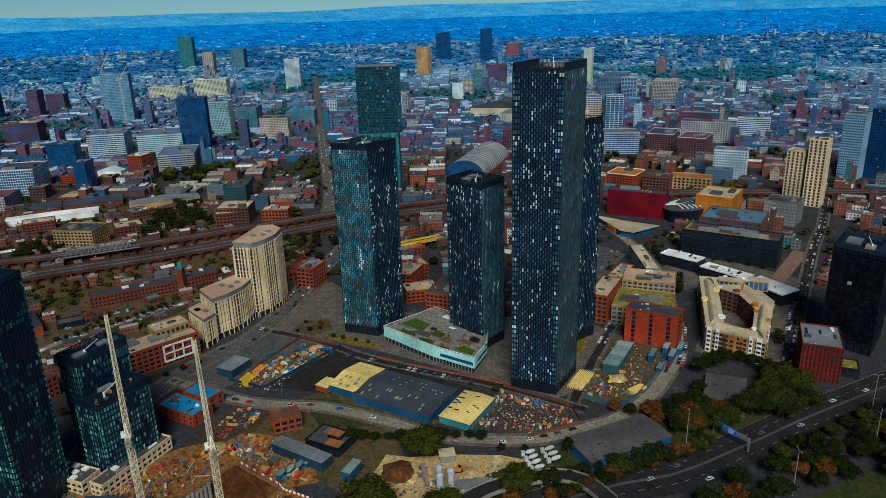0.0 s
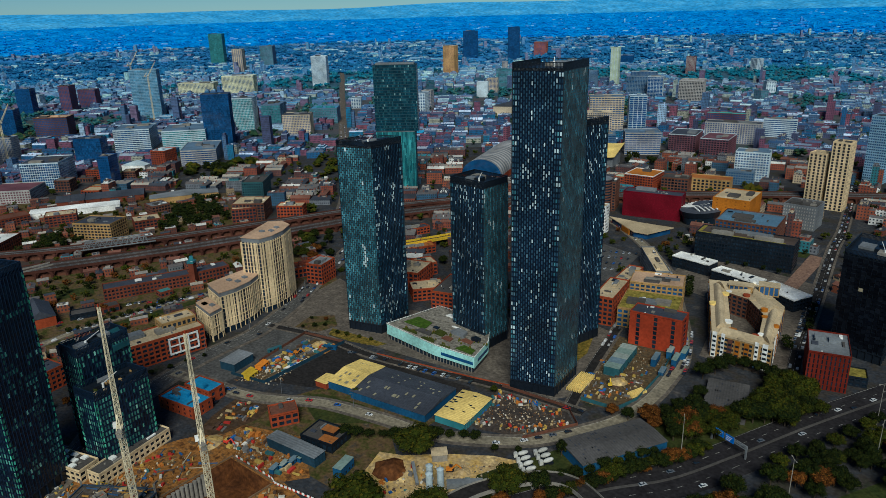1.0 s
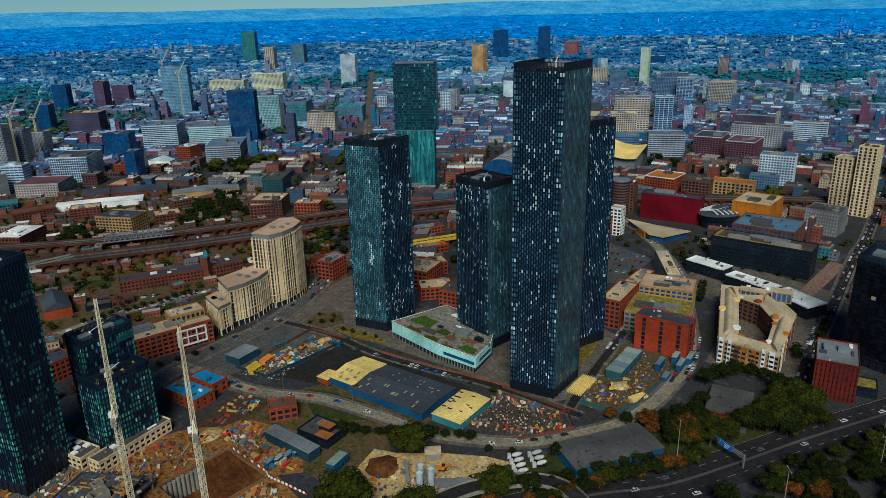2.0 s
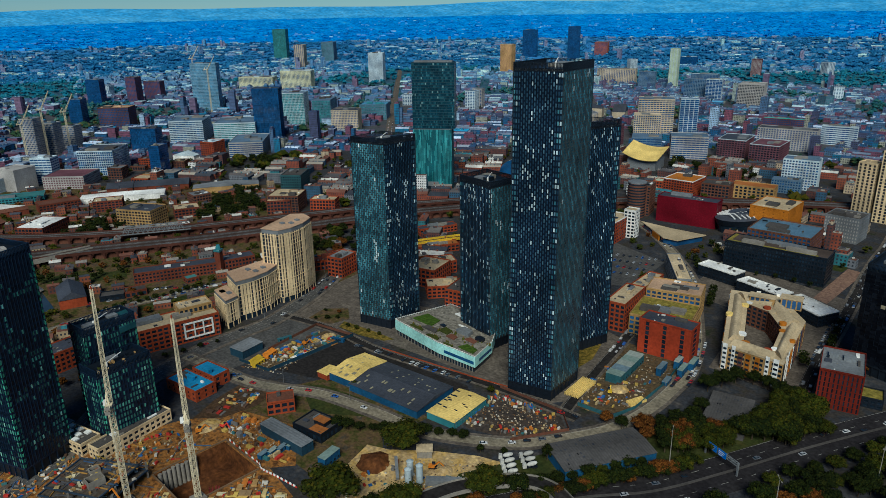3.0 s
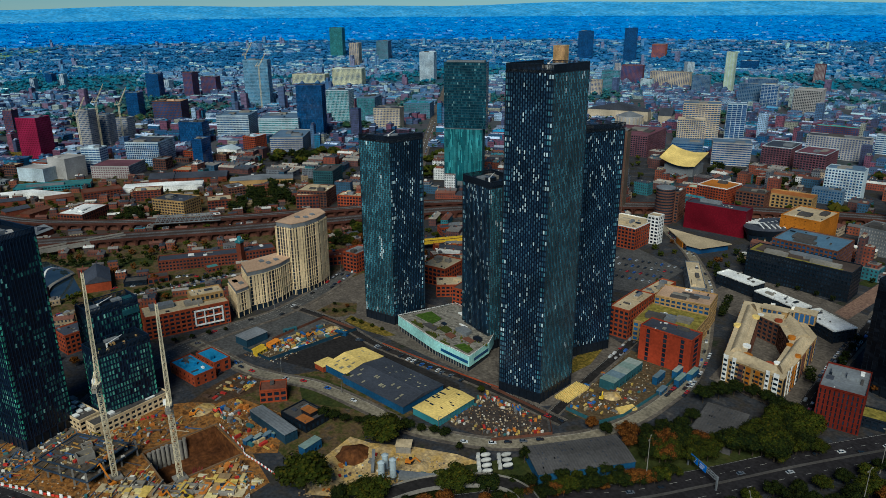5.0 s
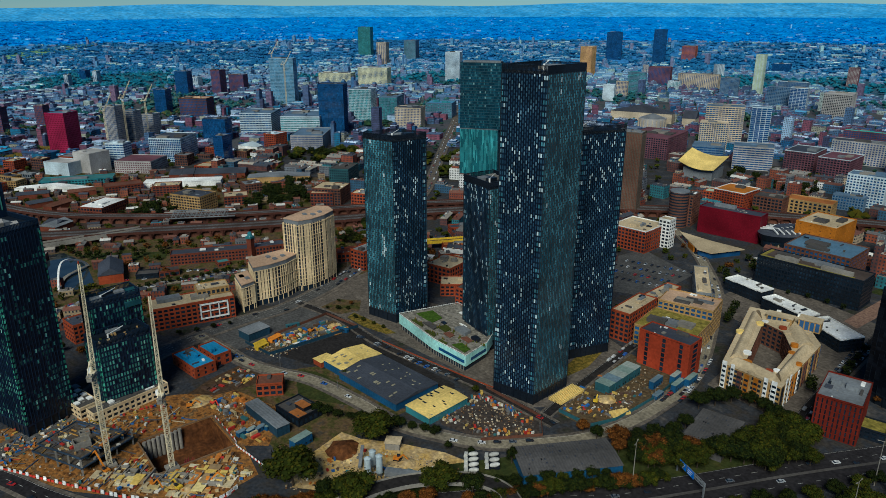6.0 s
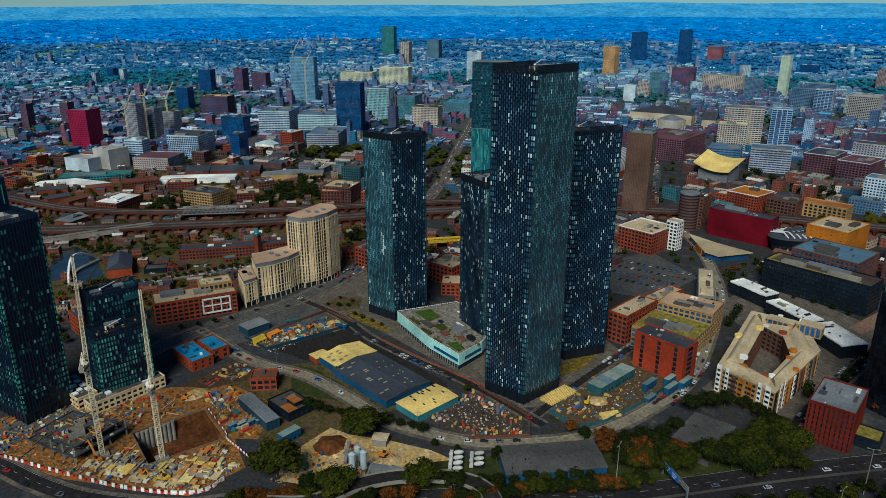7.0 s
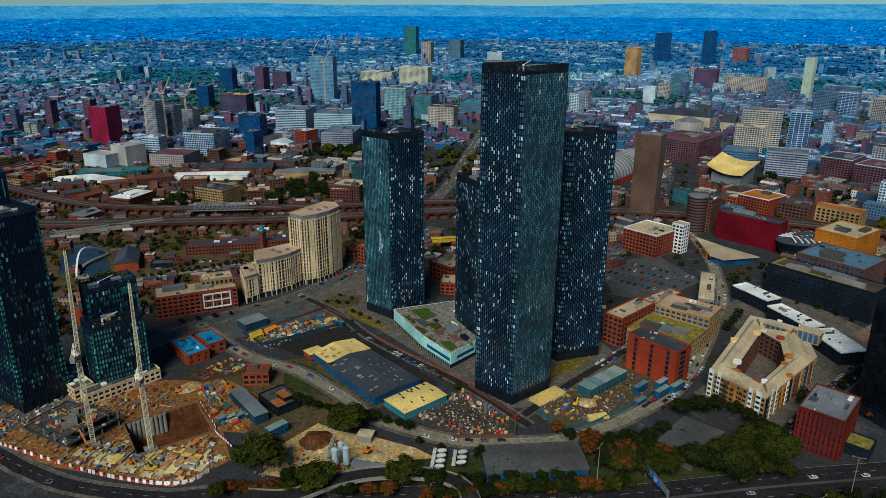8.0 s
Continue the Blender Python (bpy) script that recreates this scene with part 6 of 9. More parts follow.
block("brick_block", "red-brick corner block with pale roof bands", -661, 448, 53, 27, 26, 16, M_OLDBRICK, M_GLASS, M_ROOFBEIGE, bay=4, plant=1)
block("brick_block", "low dark workshop in the canal quarter", -536, 210, 65, 19, 12, 4, M_DARK, M_GLASS, M_ROOF, bay=4, plant=0)
block("brick_block", "low brick workshop in the canal quarter", -528, 228, 74, 17, 12, 5, M_OLDBRICK, M_GLASS, M_ROOF, bay=4, plant=0)
block("brick_block", "low green-roofed workshop beside the arches", -521, 279, 85, 11, 10, 4, M_OLDBRICK, M_GLASS, M_TEALROOF, bay=4, plant=0)
shed("workshop", "brick workshop in a row of pitched roofs", -908, 357, 59, 16, 34, 7, 5, M_OLDBRICK, M_SLATE)
shed("workshop", "brick workshop in a row of pitched roofs", -900, 372, 59, 16, 34, 7, 5, M_OLDBRICK, M_SLATE)
shed("workshop", "brick workshop in a row of pitched roofs", -891, 387, 59, 17, 34, 7, 5, M_OLDBRICK, M_SLATE)
shed("workshop", "brick workshop in a row of pitched roofs", -882, 402, 59, 17, 34, 7, 5, M_OLDBRICK, M_SLATE)
shed("workshop", "brick workshop in a row of pitched roofs", -873, 417, 59, 17, 34, 7, 5, M_OLDBRICK, M_SLATE)
shed("workshop", "brick workshop in a row of pitched roofs", -864, 432, 59, 17, 34, 7, 5, M_OLDBRICK, M_SLATE)

# scattered towers of the city and beyond
rs = random.Random(404)
for k in range(12):
    while True:
        a, r = radians(rs.uniform(98, 172)), rs.uniform(1500, 2850)
        x, y = r * math.cos(a), r * math.sin(a)
        if clear(x, y, 30):
            break
    hh = rs.choice((28, 34, 40, 48)) * rs.uniform(0.85, 1.15)
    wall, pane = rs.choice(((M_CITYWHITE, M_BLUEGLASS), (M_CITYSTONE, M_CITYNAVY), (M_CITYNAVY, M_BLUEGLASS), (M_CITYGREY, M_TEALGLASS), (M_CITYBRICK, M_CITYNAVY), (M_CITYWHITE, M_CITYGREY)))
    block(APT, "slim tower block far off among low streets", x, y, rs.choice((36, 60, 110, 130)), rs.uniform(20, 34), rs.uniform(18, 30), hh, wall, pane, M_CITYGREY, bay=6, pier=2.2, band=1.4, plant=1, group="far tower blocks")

# ---- the city beyond: rows of lesser buildings, yards and trees ----


def road_near(x, y, r):
    for pts, h in ROADS:
        for i in range(0, len(pts) - 1):
            a, b = pts[i], pts[i + 1]
            dx, dy = b[0] - a[0], b[1] - a[1]
            n = dx * dx + dy * dy
            if n < 1e-6:
                continue
            t = max(0, min(1, ((x - a[0]) * dx + (y - a[1]) * dy) / n))
            if math.hypot(x - a[0] - t * dx, y - a[1] - t * dy) < h + r:
                return True
    return False


def town_wall(name, stops, rough=0.85, win=(0.02, 0.025, 0.035), share=0.45):
    """Plain walls with small dark windows, for streets far off; a colour for each house."""
    m, n, l, b = nodes_of(name)
    r = ramp_node(n, stops, True)
    geo = n.new("ShaderNodeNewGeometry")
    l.new(geo.outputs["Random Per Island"], r.inputs[0])
    sep = n.new("ShaderNodeSeparateXYZ")
    l.new(geo.outputs["Position"], sep.inputs[0])

    def calc(op, a, c=None):
        q = n.new("ShaderNodeMath")
        q.operation = op
        for sock, v in zip(q.inputs, (a, c)):
            if v is None:
                continue
            if isinstance(v, bpy.types.NodeSocket):
                l.new(v, sock)
            else:
                sock.default_value = v
        return q.outputs[0]
    level = calc("GREATER_THAN", calc("FRACT", calc("MULTIPLY", sep.outputs[2], 1 / 3.3)), 0.5)
    along = calc("FRACT", calc("MULTIPLY", calc("ADD", sep.outputs[0], sep.outputs[1]), 0.3))
    hole = calc("MULTIPLY", level, calc("GREATER_THAN", along, 1 - share))
    t = n.new("ShaderNodeTexNoise")
    t.inputs["Scale"].default_value, t.inputs["Detail"].default_value = 0.15, 5
    l.new(geo.outputs["Position"], t.inputs["Vector"])
    g = ramp_node(n, [(0.35, (0.7,) * 3), (0.7, (1.2,) * 3)])
    l.new(t.outputs[0], g.inputs[0])
    base = mixed(n, l, "MULTIPLY", 1.0, r.outputs[0], g.outputs[0])
    l.new(mixed(n, l, "MIX", hole, base, win), b.inputs["Base Color"])
    b.inputs["Roughness"].default_value = rough
    b.inputs["Specular IOR Level"].default_value = 0.3
    return m


BR, DB, CR, GY, WH, BL = (0.17, 0.045, 0.03), (0.10, 0.04, 0.035), (0.40, 0.31, 0.21), (0.13, 0.14, 0.16), (0.6, 0.6, 0.58), (0.03, 0.08, 0.14)
M_TOWNWALL = town_wall("town_walls", [(0, (0.20, 0.05, 0.028)), (0.25, DB), (0.4, (0.22, 0.06, 0.03)), (0.55, CR), (0.65, GY), (0.75, BL), (0.86, (0.03, 0.14, 0.17)), (0.93, WH)])
M_TOWNROOF = surface("town_roofs", [(0, (0.05, 0.055, 0.07)), (0.3, (0.11, 0.10, 0.10)), (0.5, (0.16, 0.07, 0.05)), (0.65, (0.22, 0.20, 0.18)), (0.8, (0.34, 0.30, 0.25)), (0.9, (0.6, 0.58, 0.53)), (0.97, (0.05, 0.2, 0.25))], 0.8, bump=0)
# from here blue grows ring by ring: distance haze put into the colours
M_CITYWALL = town_wall("hazed_city_walls", [(0, (0.156, 0.059, 0.106)), (0.22, (0.054, 0.065, 0.137)), (0.4, (0.202, 0.067, 0.106)), (0.52, (0.302, 0.307, 0.250)), (0.62, (0.070, 0.135, 0.250)), (0.74, (0.015, 0.094, 0.231)), (0.86, (0.015, 0.135, 0.259)), (0.93, (0.322, 0.461, 0.627))])
M_CITYROOF = surface("hazed_city_roofs", [(0, (0.034, 0.075, 0.161)), (0.28, (0.077, 0.112, 0.190)), (0.48, (0.110, 0.087, 0.139)), (0.62, (0.152, 0.194, 0.275)), (0.75, (0.263, 0.309, 0.389)), (0.84, (0.499, 0.603, 0.773)), (0.97, (0.034, 0.235, 0.419))], 0.8, bump=0)
M_CITYLEAF = surface("hazed_city_trees", [(0, (0.018, 0.055, 0.039)), (0.5, (0.034, 0.073, 0.034)), (0.85, (0.098, 0.098, 0.039))], 0.9, bump=0, spec=0.1)
M_MIDWALL = town_wall("hazed_outer_town_walls", [(0, (0.156, 0.114, 0.199)), (0.22, (0.078, 0.122, 0.242)), (0.4, (0.194, 0.124, 0.202)), (0.52, (0.314, 0.382, 0.363)), (0.62, (0.107, 0.198, 0.350)), (0.74, (0.056, 0.153, 0.327)), (0.86, (0.062, 0.195, 0.355)), (0.93, (0.380, 0.549, 0.730))])
M_MIDROOF = surface("hazed_outer_town_roofs", [(0, (0.060, 0.124, 0.241)), (0.28, (0.098, 0.164, 0.274)), (0.48, (0.119, 0.139, 0.227)), (0.62, (0.172, 0.255, 0.364)), (0.75, (0.280, 0.383, 0.486)), (0.88, (0.436, 0.595, 0.641)), (0.97, (0.098, 0.299, 0.494))], 0.8, bump=0)
M_MIDLEAF = surface("hazed_outer_town_trees", [(0, (0.018, 0.093, 0.112)), (0.5, (0.033, 0.117, 0.117)), (0.85, (0.083, 0.143, 0.112))], 0.9, bump=0, spec=0.1)
M_OUTWALL = town_wall("hazed_outlying_walls", [(0, (0.180, 0.206, 0.340)), (0.22, (0.120, 0.232, 0.415)), (0.4, (0.214, 0.219, 0.345)), (0.52, (0.342, 0.507, 0.510)), (0.62, (0.152, 0.309, 0.510)), (0.74, (0.106, 0.264, 0.487)), (0.86, (0.114, 0.305, 0.513)), (0.93, (0.394, 0.645, 0.661))])
M_OUTROOF = surface("hazed_outlying_roofs", [(0, (0.104, 0.222, 0.387)), (0.28, (0.146, 0.272, 0.424)), (0.48, (0.164, 0.241, 0.377)), (0.62, (0.231, 0.381, 0.520)), (0.75, (0.351, 0.532, 0.645)), (0.88, (0.499, 0.700, 0.665)), (0.97, (0.158, 0.427, 0.613))], 0.8, bump=0)
M_OUTLEAF = surface("hazed_outlying_trees", [(0, (0.014, 0.132, 0.211)), (0.5, (0.022, 0.155, 0.227)), (0.85, (0.047, 0.186, 0.227))], 0.9, bump=0, spec=0.1)
M_FARWALL = town_wall("hazed_far_town_walls", [(0, (0.072, 0.258, 0.640)), (0.22, (0.044, 0.256, 0.642)), (0.4, (0.091, 0.265, 0.640)), (0.52, (0.161, 0.380, 0.715)), (0.62, (0.058, 0.302, 0.693)), (0.74, (0.018, 0.275, 0.686)), (0.86, (0.018, 0.302, 0.698)), (0.93, (0.239, 0.512, 0.748))], win=(0.011, 0.134, 0.364))
M_FARROOF = surface("hazed_far_town_roofs", [(0, (0.034, 0.266, 0.664)), (0.28, (0.065, 0.295, 0.682)), (0.48, (0.092, 0.276, 0.654)), (0.62, (0.125, 0.359, 0.729)), (0.75, (0.212, 0.448, 0.748)), (0.84, (0.397, 0.680, 0.748)), (0.97, (0.034, 0.391, 0.748))], 0.8, bump=0)


def clump(m, x, y, z, r, h, rng, n=9, mi=0, fine=1.0):
    """A ragged tree-top: many small leaning leaf masses."""
    for k in range(n):
        a, q = rng.uniform(0, 6.28), r * math.sqrt(rng.random()) * 0.8
        px, py, pz = x + q * math.cos(a), y + q * math.sin(a), z + h * rng.uniform(0.35, 0.85)
        s = r * rng.uniform(0.35, 0.6) * fine
        ring = [(px + s * math.cos(a + t) * rng.uniform(0.7, 1.2), py + s * math.sin(a + t) * rng.uniform(0.7, 1.2), pz + s * rng.uniform(-0.3, 0.3)) for t in (0, 1.57, 3.14, 4.71)]
        tip = (px + rng.uniform(-0.3, 0.3) * s, py + rng.uniform(-0.3, 0.3) * s, pz + s * rng.uniform(0.5, 0.9))
        low = (px, py, pz - s * 0.7)
        b = len(m.v)
        m.v.extend(ring + [tip, low])
        for i in range(4):
            j = (i + 1) % 4
            m.f.extend([(b + i, b + j, b + 4), (b + j, b + i, b + 5)])
            m.m.extend([mi, mi])


SINGLE = [0]
CORE = [(-400, 40), (-432, 150), (-425, 260), (-450, 370), (-400, 440), (-320, 470), (-300, 560), (-330, 640), (-270, 690), (-180, 700), (-60, 700), (60, 640), (120, 300), (-100, 20)]


QUARTER = [(-480, 100), (-568, 112), (-760, 120), (-940, 159), (-1057, 219), (-992, 337), (-887, 464), (-778, 539), (-630, 470), (-619, 415), (-560, 450), (-480, 430), (-420, 390), (-430, 271)]


def within(x, y, pts):
    """Whether a point lies inside an outline."""
    ok = False
    for i in range(len(pts)):
        (x0, y0), (x1, y1) = pts[i], pts[i - 1]
        if (y0 > y) != (y1 > y) and x < (x1 - x0) * (y - y0) / (y1 - y0) + x0:
            ok = not ok
    return ok


def house(walls, roofs, x, y, z, a, w, d, h, kind, rng):
    """A plain house or block: a pitched row with chimneys, or flat roofs on two or three stepped volumes with plant on top."""
    c, s = math.cos(radians(a)), math.sin(radians(a))
    ox, oy = x - (c * w - s * d) / 2, y - (s * w + c * d) / 2

    def at(u, v):
        return ox + c * u - s * v, oy + s * u + c * v
    if kind == "gable":
        walls.turned(ox, oy, a, w, d, z - 1, z + h)
        roofs.gable(ox, oy, a, w, d, z + h, z + h + d * 0.28, 0.3, 0, 0)
        for k in range(int(w / 7)):
            walls.turned(*at(k * 7 + rng.uniform(1, 5), d * 0.42), a, 1.2, 1.6, z + h, z + h + d * 0.28 + 1.3)
        return
    cut = rng.uniform(0.35, 0.7)
    lumps = [(0, 0, w, d, h)]
    if w > 12 and d > 9 and rng.random() < 0.75:
        low = h * rng.uniform(0.55, 0.85)
        lumps = [(0, 0, w * cut, d, h), (w * cut, d * rng.choice((0, 0, 0.3)), w * (1 - cut), d * rng.uniform(0.5, 0.7), low)]
        if rng.random() < 0.5:
            lumps.append((w * cut * 0.15, d * 0.2, w * cut * 0.7, d * 0.6, h + 3.2))
    for u, v, lw, ld, lh in lumps:
        walls.turned(*at(u, v), a, lw, ld, z - 1, z + lh)
        roofs.turned(*at(u + 0.35, v + 0.35), a, lw - 0.7, ld - 0.7, z + lh - 0.3, z + lh + 0.25)
        for k in range(rng.choice((1, 2, 3, 4)) if lw > 6 and ld > 6 else 0):
            pw, pd = min(lw * 0.5, rng.uniform(1.2, 5)), min(ld * 0.5, rng.uniform(1.2, 4))
            roofs.turned(*at(u + rng.uniform(0.1, 0.9) * (lw - pw), v + rng.uniform(0.1, 0.9) * (ld - pd)), a, pw, pd, z + lh, z + lh + rng.uniform(0.7, 2.6))


def wooded(x, y):
    return noise.noise(Vector((x * 0.0022, y * 0.0022, 3.1))) + 0.5 * noise.noise(Vector((x * 0.007, y * 0.007, 1.7)))


def town(r0, r1, cell, walls_m, roofs_m, leaf_m, label, woods, tall, trees_n, leafy, seed, single=0):
    rng = random.Random(seed)
    W, R, T = Mesh(), Mesh(), Mesh()
    base = 36.0
    c, s = math.cos(radians(base)), math.sin(radians(base))
    k = int(r1 / cell) + 1
    for i in range(-k, k + 1):
        for j in range(-k, k + 1):
            u, v = i * cell, j * cell
            x, y = c * u - s * v, s * u + c * v
            x, y = x + rng.uniform(-0.1, 0.1) * cell, y + rng.uniform(-0.1, 0.1) * cell
            r, ang = math.hypot(x, y), math.degrees(math.atan2(y, x)) % 360
            if not r0 <= r < r1 or not 78 < ang < 192 or within(x, y, CORE) or within(x, y, QUARTER):
                continue
            # streets run between every third or fourth row
            if i % 5 == 0 and rng.random() < 0.7 or j % 6 == 0 and rng.random() < 0.6:
                if rng.random() < leafy * 0.35 and clear(x, y, 2) and not road_near(x, y, 2):
                    clump(T, x, y, lie(x, y), cell * 0.16, rng.uniform(7, 11), rng, trees_n)
                continue
            wo = wooded(x, y)
            if leaf_m is None and (wo > woods or rng.random() < (r - 2600) / 2600):
                continue
            if wo > woods:
                for q in range(2 if cell > 50 else 1):
                    px, py = x + rng.uniform(-0.4, 0.4) * cell, y + rng.uniform(-0.4, 0.4) * cell
                    if clear(px, py, 3) and not road_near(px, py, 3):
                        clump(T, px, py, lie(px, py), cell * rng.uniform(0.25, 0.42), rng.uniform(8, 13), rng, trees_n + 3)
                continue
            pick = rng.random()
            right = ang < 124
            a = base + rng.choice((0, 0, 0, 90, 6, -5)) - (30 if right else 0)
            if pick < 0.10:
                w, d, h, kind = cell * 0.95, cell * 0.85, rng.uniform(6, 10), "flat"
            elif pick < 0.10 + tall:
                w, d, h, kind = cell * 0.55, cell * 0.5, rng.choice((18, 22, 26, 34, 46)) * rng.uniform(0.8, 1.2), "flat"
            elif pick < 0.55:
                w, d, h, kind = cell * rng.uniform(0.7, 0.97), cell * rng.uniform(0.5, 0.85), rng.uniform(8, 17), "flat"
            else:
                w, d, h, kind = cell * 0.92, cell * rng.uniform(0.25, 0.4), rng.uniform(5.5, 9), "gable"
            if right:
                w, d = w * 0.88, d * 0.88
            if not clear(x, y, 0.45 * w) or road_near(x, y, 0.42 * w):
                if rng.random() < leafy and clear(x, y, 2) and not road_near(x, y, 2):
                    clump(T, x, y, lie(x, y), 4, 9, rng, trees_n)
                continue
            if SINGLE[0] < single:
                SINGLE[0] += 1
                # farther blocks take the city materials with haze blue in their colour
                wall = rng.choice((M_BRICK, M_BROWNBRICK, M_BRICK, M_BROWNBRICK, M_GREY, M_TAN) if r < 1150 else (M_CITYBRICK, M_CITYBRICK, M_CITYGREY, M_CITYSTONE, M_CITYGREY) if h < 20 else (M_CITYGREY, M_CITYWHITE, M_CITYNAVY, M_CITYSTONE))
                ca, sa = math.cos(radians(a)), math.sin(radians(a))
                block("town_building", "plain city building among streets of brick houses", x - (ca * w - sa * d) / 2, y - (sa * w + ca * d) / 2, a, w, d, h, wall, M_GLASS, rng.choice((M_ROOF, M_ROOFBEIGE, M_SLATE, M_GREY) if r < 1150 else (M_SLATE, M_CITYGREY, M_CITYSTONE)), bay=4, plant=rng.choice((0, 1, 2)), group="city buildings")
                TAKEN.pop()
                continue
            house(W, R, x, y, lie(x, y), a, w, d, h, kind, rng)
            if kind == "gable" and rng.random() < 0.7:
                house(W, R, x - math.sin(radians(a)) * cell * 0.5, y + math.cos(radians(a)) * cell * 0.5, lie(x, y), a, w, d, h, kind, rng)
            if rng.random() < leafy * 0.5:
                clump(T, x + cell * 0.4, y + cell * 0.35, lie(x, y), cell * 0.12, rng.uniform(6, 10), rng, trees_n)
    top = tagged(part("city_houses", W, walls_m), label, "houses", kind="stuff")
    tagged(part("roofs", R, roofs_m, top), kind="stuff")
    if leaf_m is not None:
        tagged(part("trees", T, leaf_m), "dark trees scattered among the " + label, "trees", kind="stuff")


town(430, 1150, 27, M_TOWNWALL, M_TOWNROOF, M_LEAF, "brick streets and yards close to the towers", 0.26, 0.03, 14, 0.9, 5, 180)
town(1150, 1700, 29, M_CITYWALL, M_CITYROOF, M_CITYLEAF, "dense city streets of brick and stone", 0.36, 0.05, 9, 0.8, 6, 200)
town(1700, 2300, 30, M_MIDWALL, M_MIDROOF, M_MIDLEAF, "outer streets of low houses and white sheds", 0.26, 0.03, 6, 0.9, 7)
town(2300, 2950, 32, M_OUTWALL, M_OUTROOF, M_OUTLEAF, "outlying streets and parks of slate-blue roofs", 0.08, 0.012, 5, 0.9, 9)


def suburbs(r0, r1, n_house, n_tree, wall_m, roof_m, leaf_m, label, seed):
    """Small streets and tree belts on the raised land, shrunk and closed up to fit the camera's view."""
    rng = random.Random(seed)
    W, R, T = Mesh(), Mesh(), Mesh()

    def spot():
        while True:
            r = r0 + (r1 - r0) * rng.random()
            a = radians(rng.uniform(84, 186))
            x, y = r * math.cos(a), r * math.sin(a)
            return x, y, r, max(0.12, (232 - lie(x, y)) / 232)
    for k in range(n_house):
        x, y, r, sc = spot()
        if wooded(x, y * 1.0) > 0.10 and rng.random() < 0.8:
            continue
        big = rng.random()
        w, d, h = (rng.uniform(50, 110), rng.uniform(20, 40), rng.uniform(8, 12)) if big < 0.06 else (rng.uniform(20, 60), rng.uniform(9, 14), rng.uniform(6, 9)) if big < 0.97 else (18, 18, rng.uniform(28, 48))
        house(W, R, x, y, lie(x, y), 36 + rng.choice((0, 90, 20, -30)), w * sc, d * sc * 0.9, h * sc, "flat" if big < 0.06 or big > 0.97 else "gable", rng)
    for k in range(n_tree):
        x, y, r, sc = spot()
        w, q = rng.uniform(8, 22) * sc, rng.uniform(0, 6.28)
        for j in range(rng.choice((2, 3, 5))):
            clump(T, x + math.cos(q) * w * j * 1.1, y + math.sin(q) * w * j * 1.1, lie(x, y), w, 9 * sc, rng, 2)
    top = tagged(part("city_houses", W, wall_m), label, "houses", kind="stuff")
    tagged(part("roofs", R, roof_m, top), kind="stuff")
    tagged(part("trees", T, leaf_m), "dark blue tree belts among the " + label, "trees", kind="stuff")


# tree belts take the blue of the distance haze as base colour
M_FARLEAF = surface("hazed_far_tree_belts", [(0, (0.016, 0.115, 0.270)), (0.5, (0.026, 0.145, 0.310)), (0.85, (0.045, 0.180, 0.350))], 0.9, bump=0)
M_FARLEAF_B = surface("hazed_farthest_tree_belts", [(0, (0.010, 0.185, 0.560)), (0.5, (0.016, 0.225, 0.640)), (0.85, (0.030, 0.270, 0.700))], 0.9, bump=0)
suburbs(2850, 3650, 3000, 5200, M_OUTWALL, M_OUTROOF, M_FARLEAF, "low suburbs with haze-blue painted roofs", 8)
suburbs(3650, 4400, 900, 3600, M_FARWALL, M_FARROOF, M_FARLEAF_B, "farthest suburbs painted in haze blue", 18)

# ---- back yards and small brick houses between the streets ----
M_QUARTERWALL = town_wall("quarter_walls", [(0, (0.17, 0.045, 0.024)), (0.3, (0.11, 0.038, 0.026)), (0.55, (0.21, 0.062, 0.030)), (0.75, (0.09, 0.06, 0.05)), (0.88, (0.30, 0.22, 0.13)), (0.95, (0.13, 0.14, 0.15))])


def infill(outline, cell, seed, share, label):
    """Small pitched and flat-roofed brick houses, yards and shrubs where the ground is free."""
    rng = random.Random(seed)
    W, R, T, A = Mesh(), Mesh(), Mesh(), Mesh()
    xs, ys = [q[0] for q in outline], [q[1] for q in outline]
    x = min(xs)
    while x < max(xs):
        y = min(ys)
        while y < max(ys):
            px, py = x + rng.uniform(-0.25, 0.25) * cell, y + rng.uniform(-0.25, 0.25) * cell
            y += cell
            if not within(px, py, outline) or any(within(px, py, q) for q in LOTS) or not clear(px, py, 1.5) or road_near(px, py, 2.5):
                continue
            pick = rng.random()
            if pick < share and clear(px, py, cell * 0.36) and not road_near(px, py, cell * 0.4):
                a = 66 + rng.choice((0, 90, 0, 8, -8))
                if rng.random() < 0.55:
                    house(W, R, px, py, 0, a, cell * rng.uniform(0.7, 1.0), cell * rng.uniform(0.35, 0.5), rng.uniform(4, 7.5), "gable", rng)
                else:
                    house(W, R, px, py, 0, a, cell * rng.uniform(0.6, 0.9), cell * rng.uniform(0.4, 0.8), rng.uniform(3.5, 9), "flat", rng)
            elif pick < share + 0.38:
                clump(A if rng.random() < 0.18 else T, px, py, -1.5, rng.uniform(2.6, 4.8), rng.uniform(5, 9), rng, 46, fine=0.5)
        x += cell
    top = tagged(part("city_houses", W, M_QUARTERWALL), label, "houses", kind="stuff")
    tagged(part("roofs", R, M_TOWNROOF, top), kind="stuff")
    tagged(part("trees", T, M_LEAF), "olive garden trees among the " + label, "trees", kind="stuff")
    tagged(part("trees", A, M_LEAFRUST), "rust autumn trees among the " + label, "trees", kind="stuff")


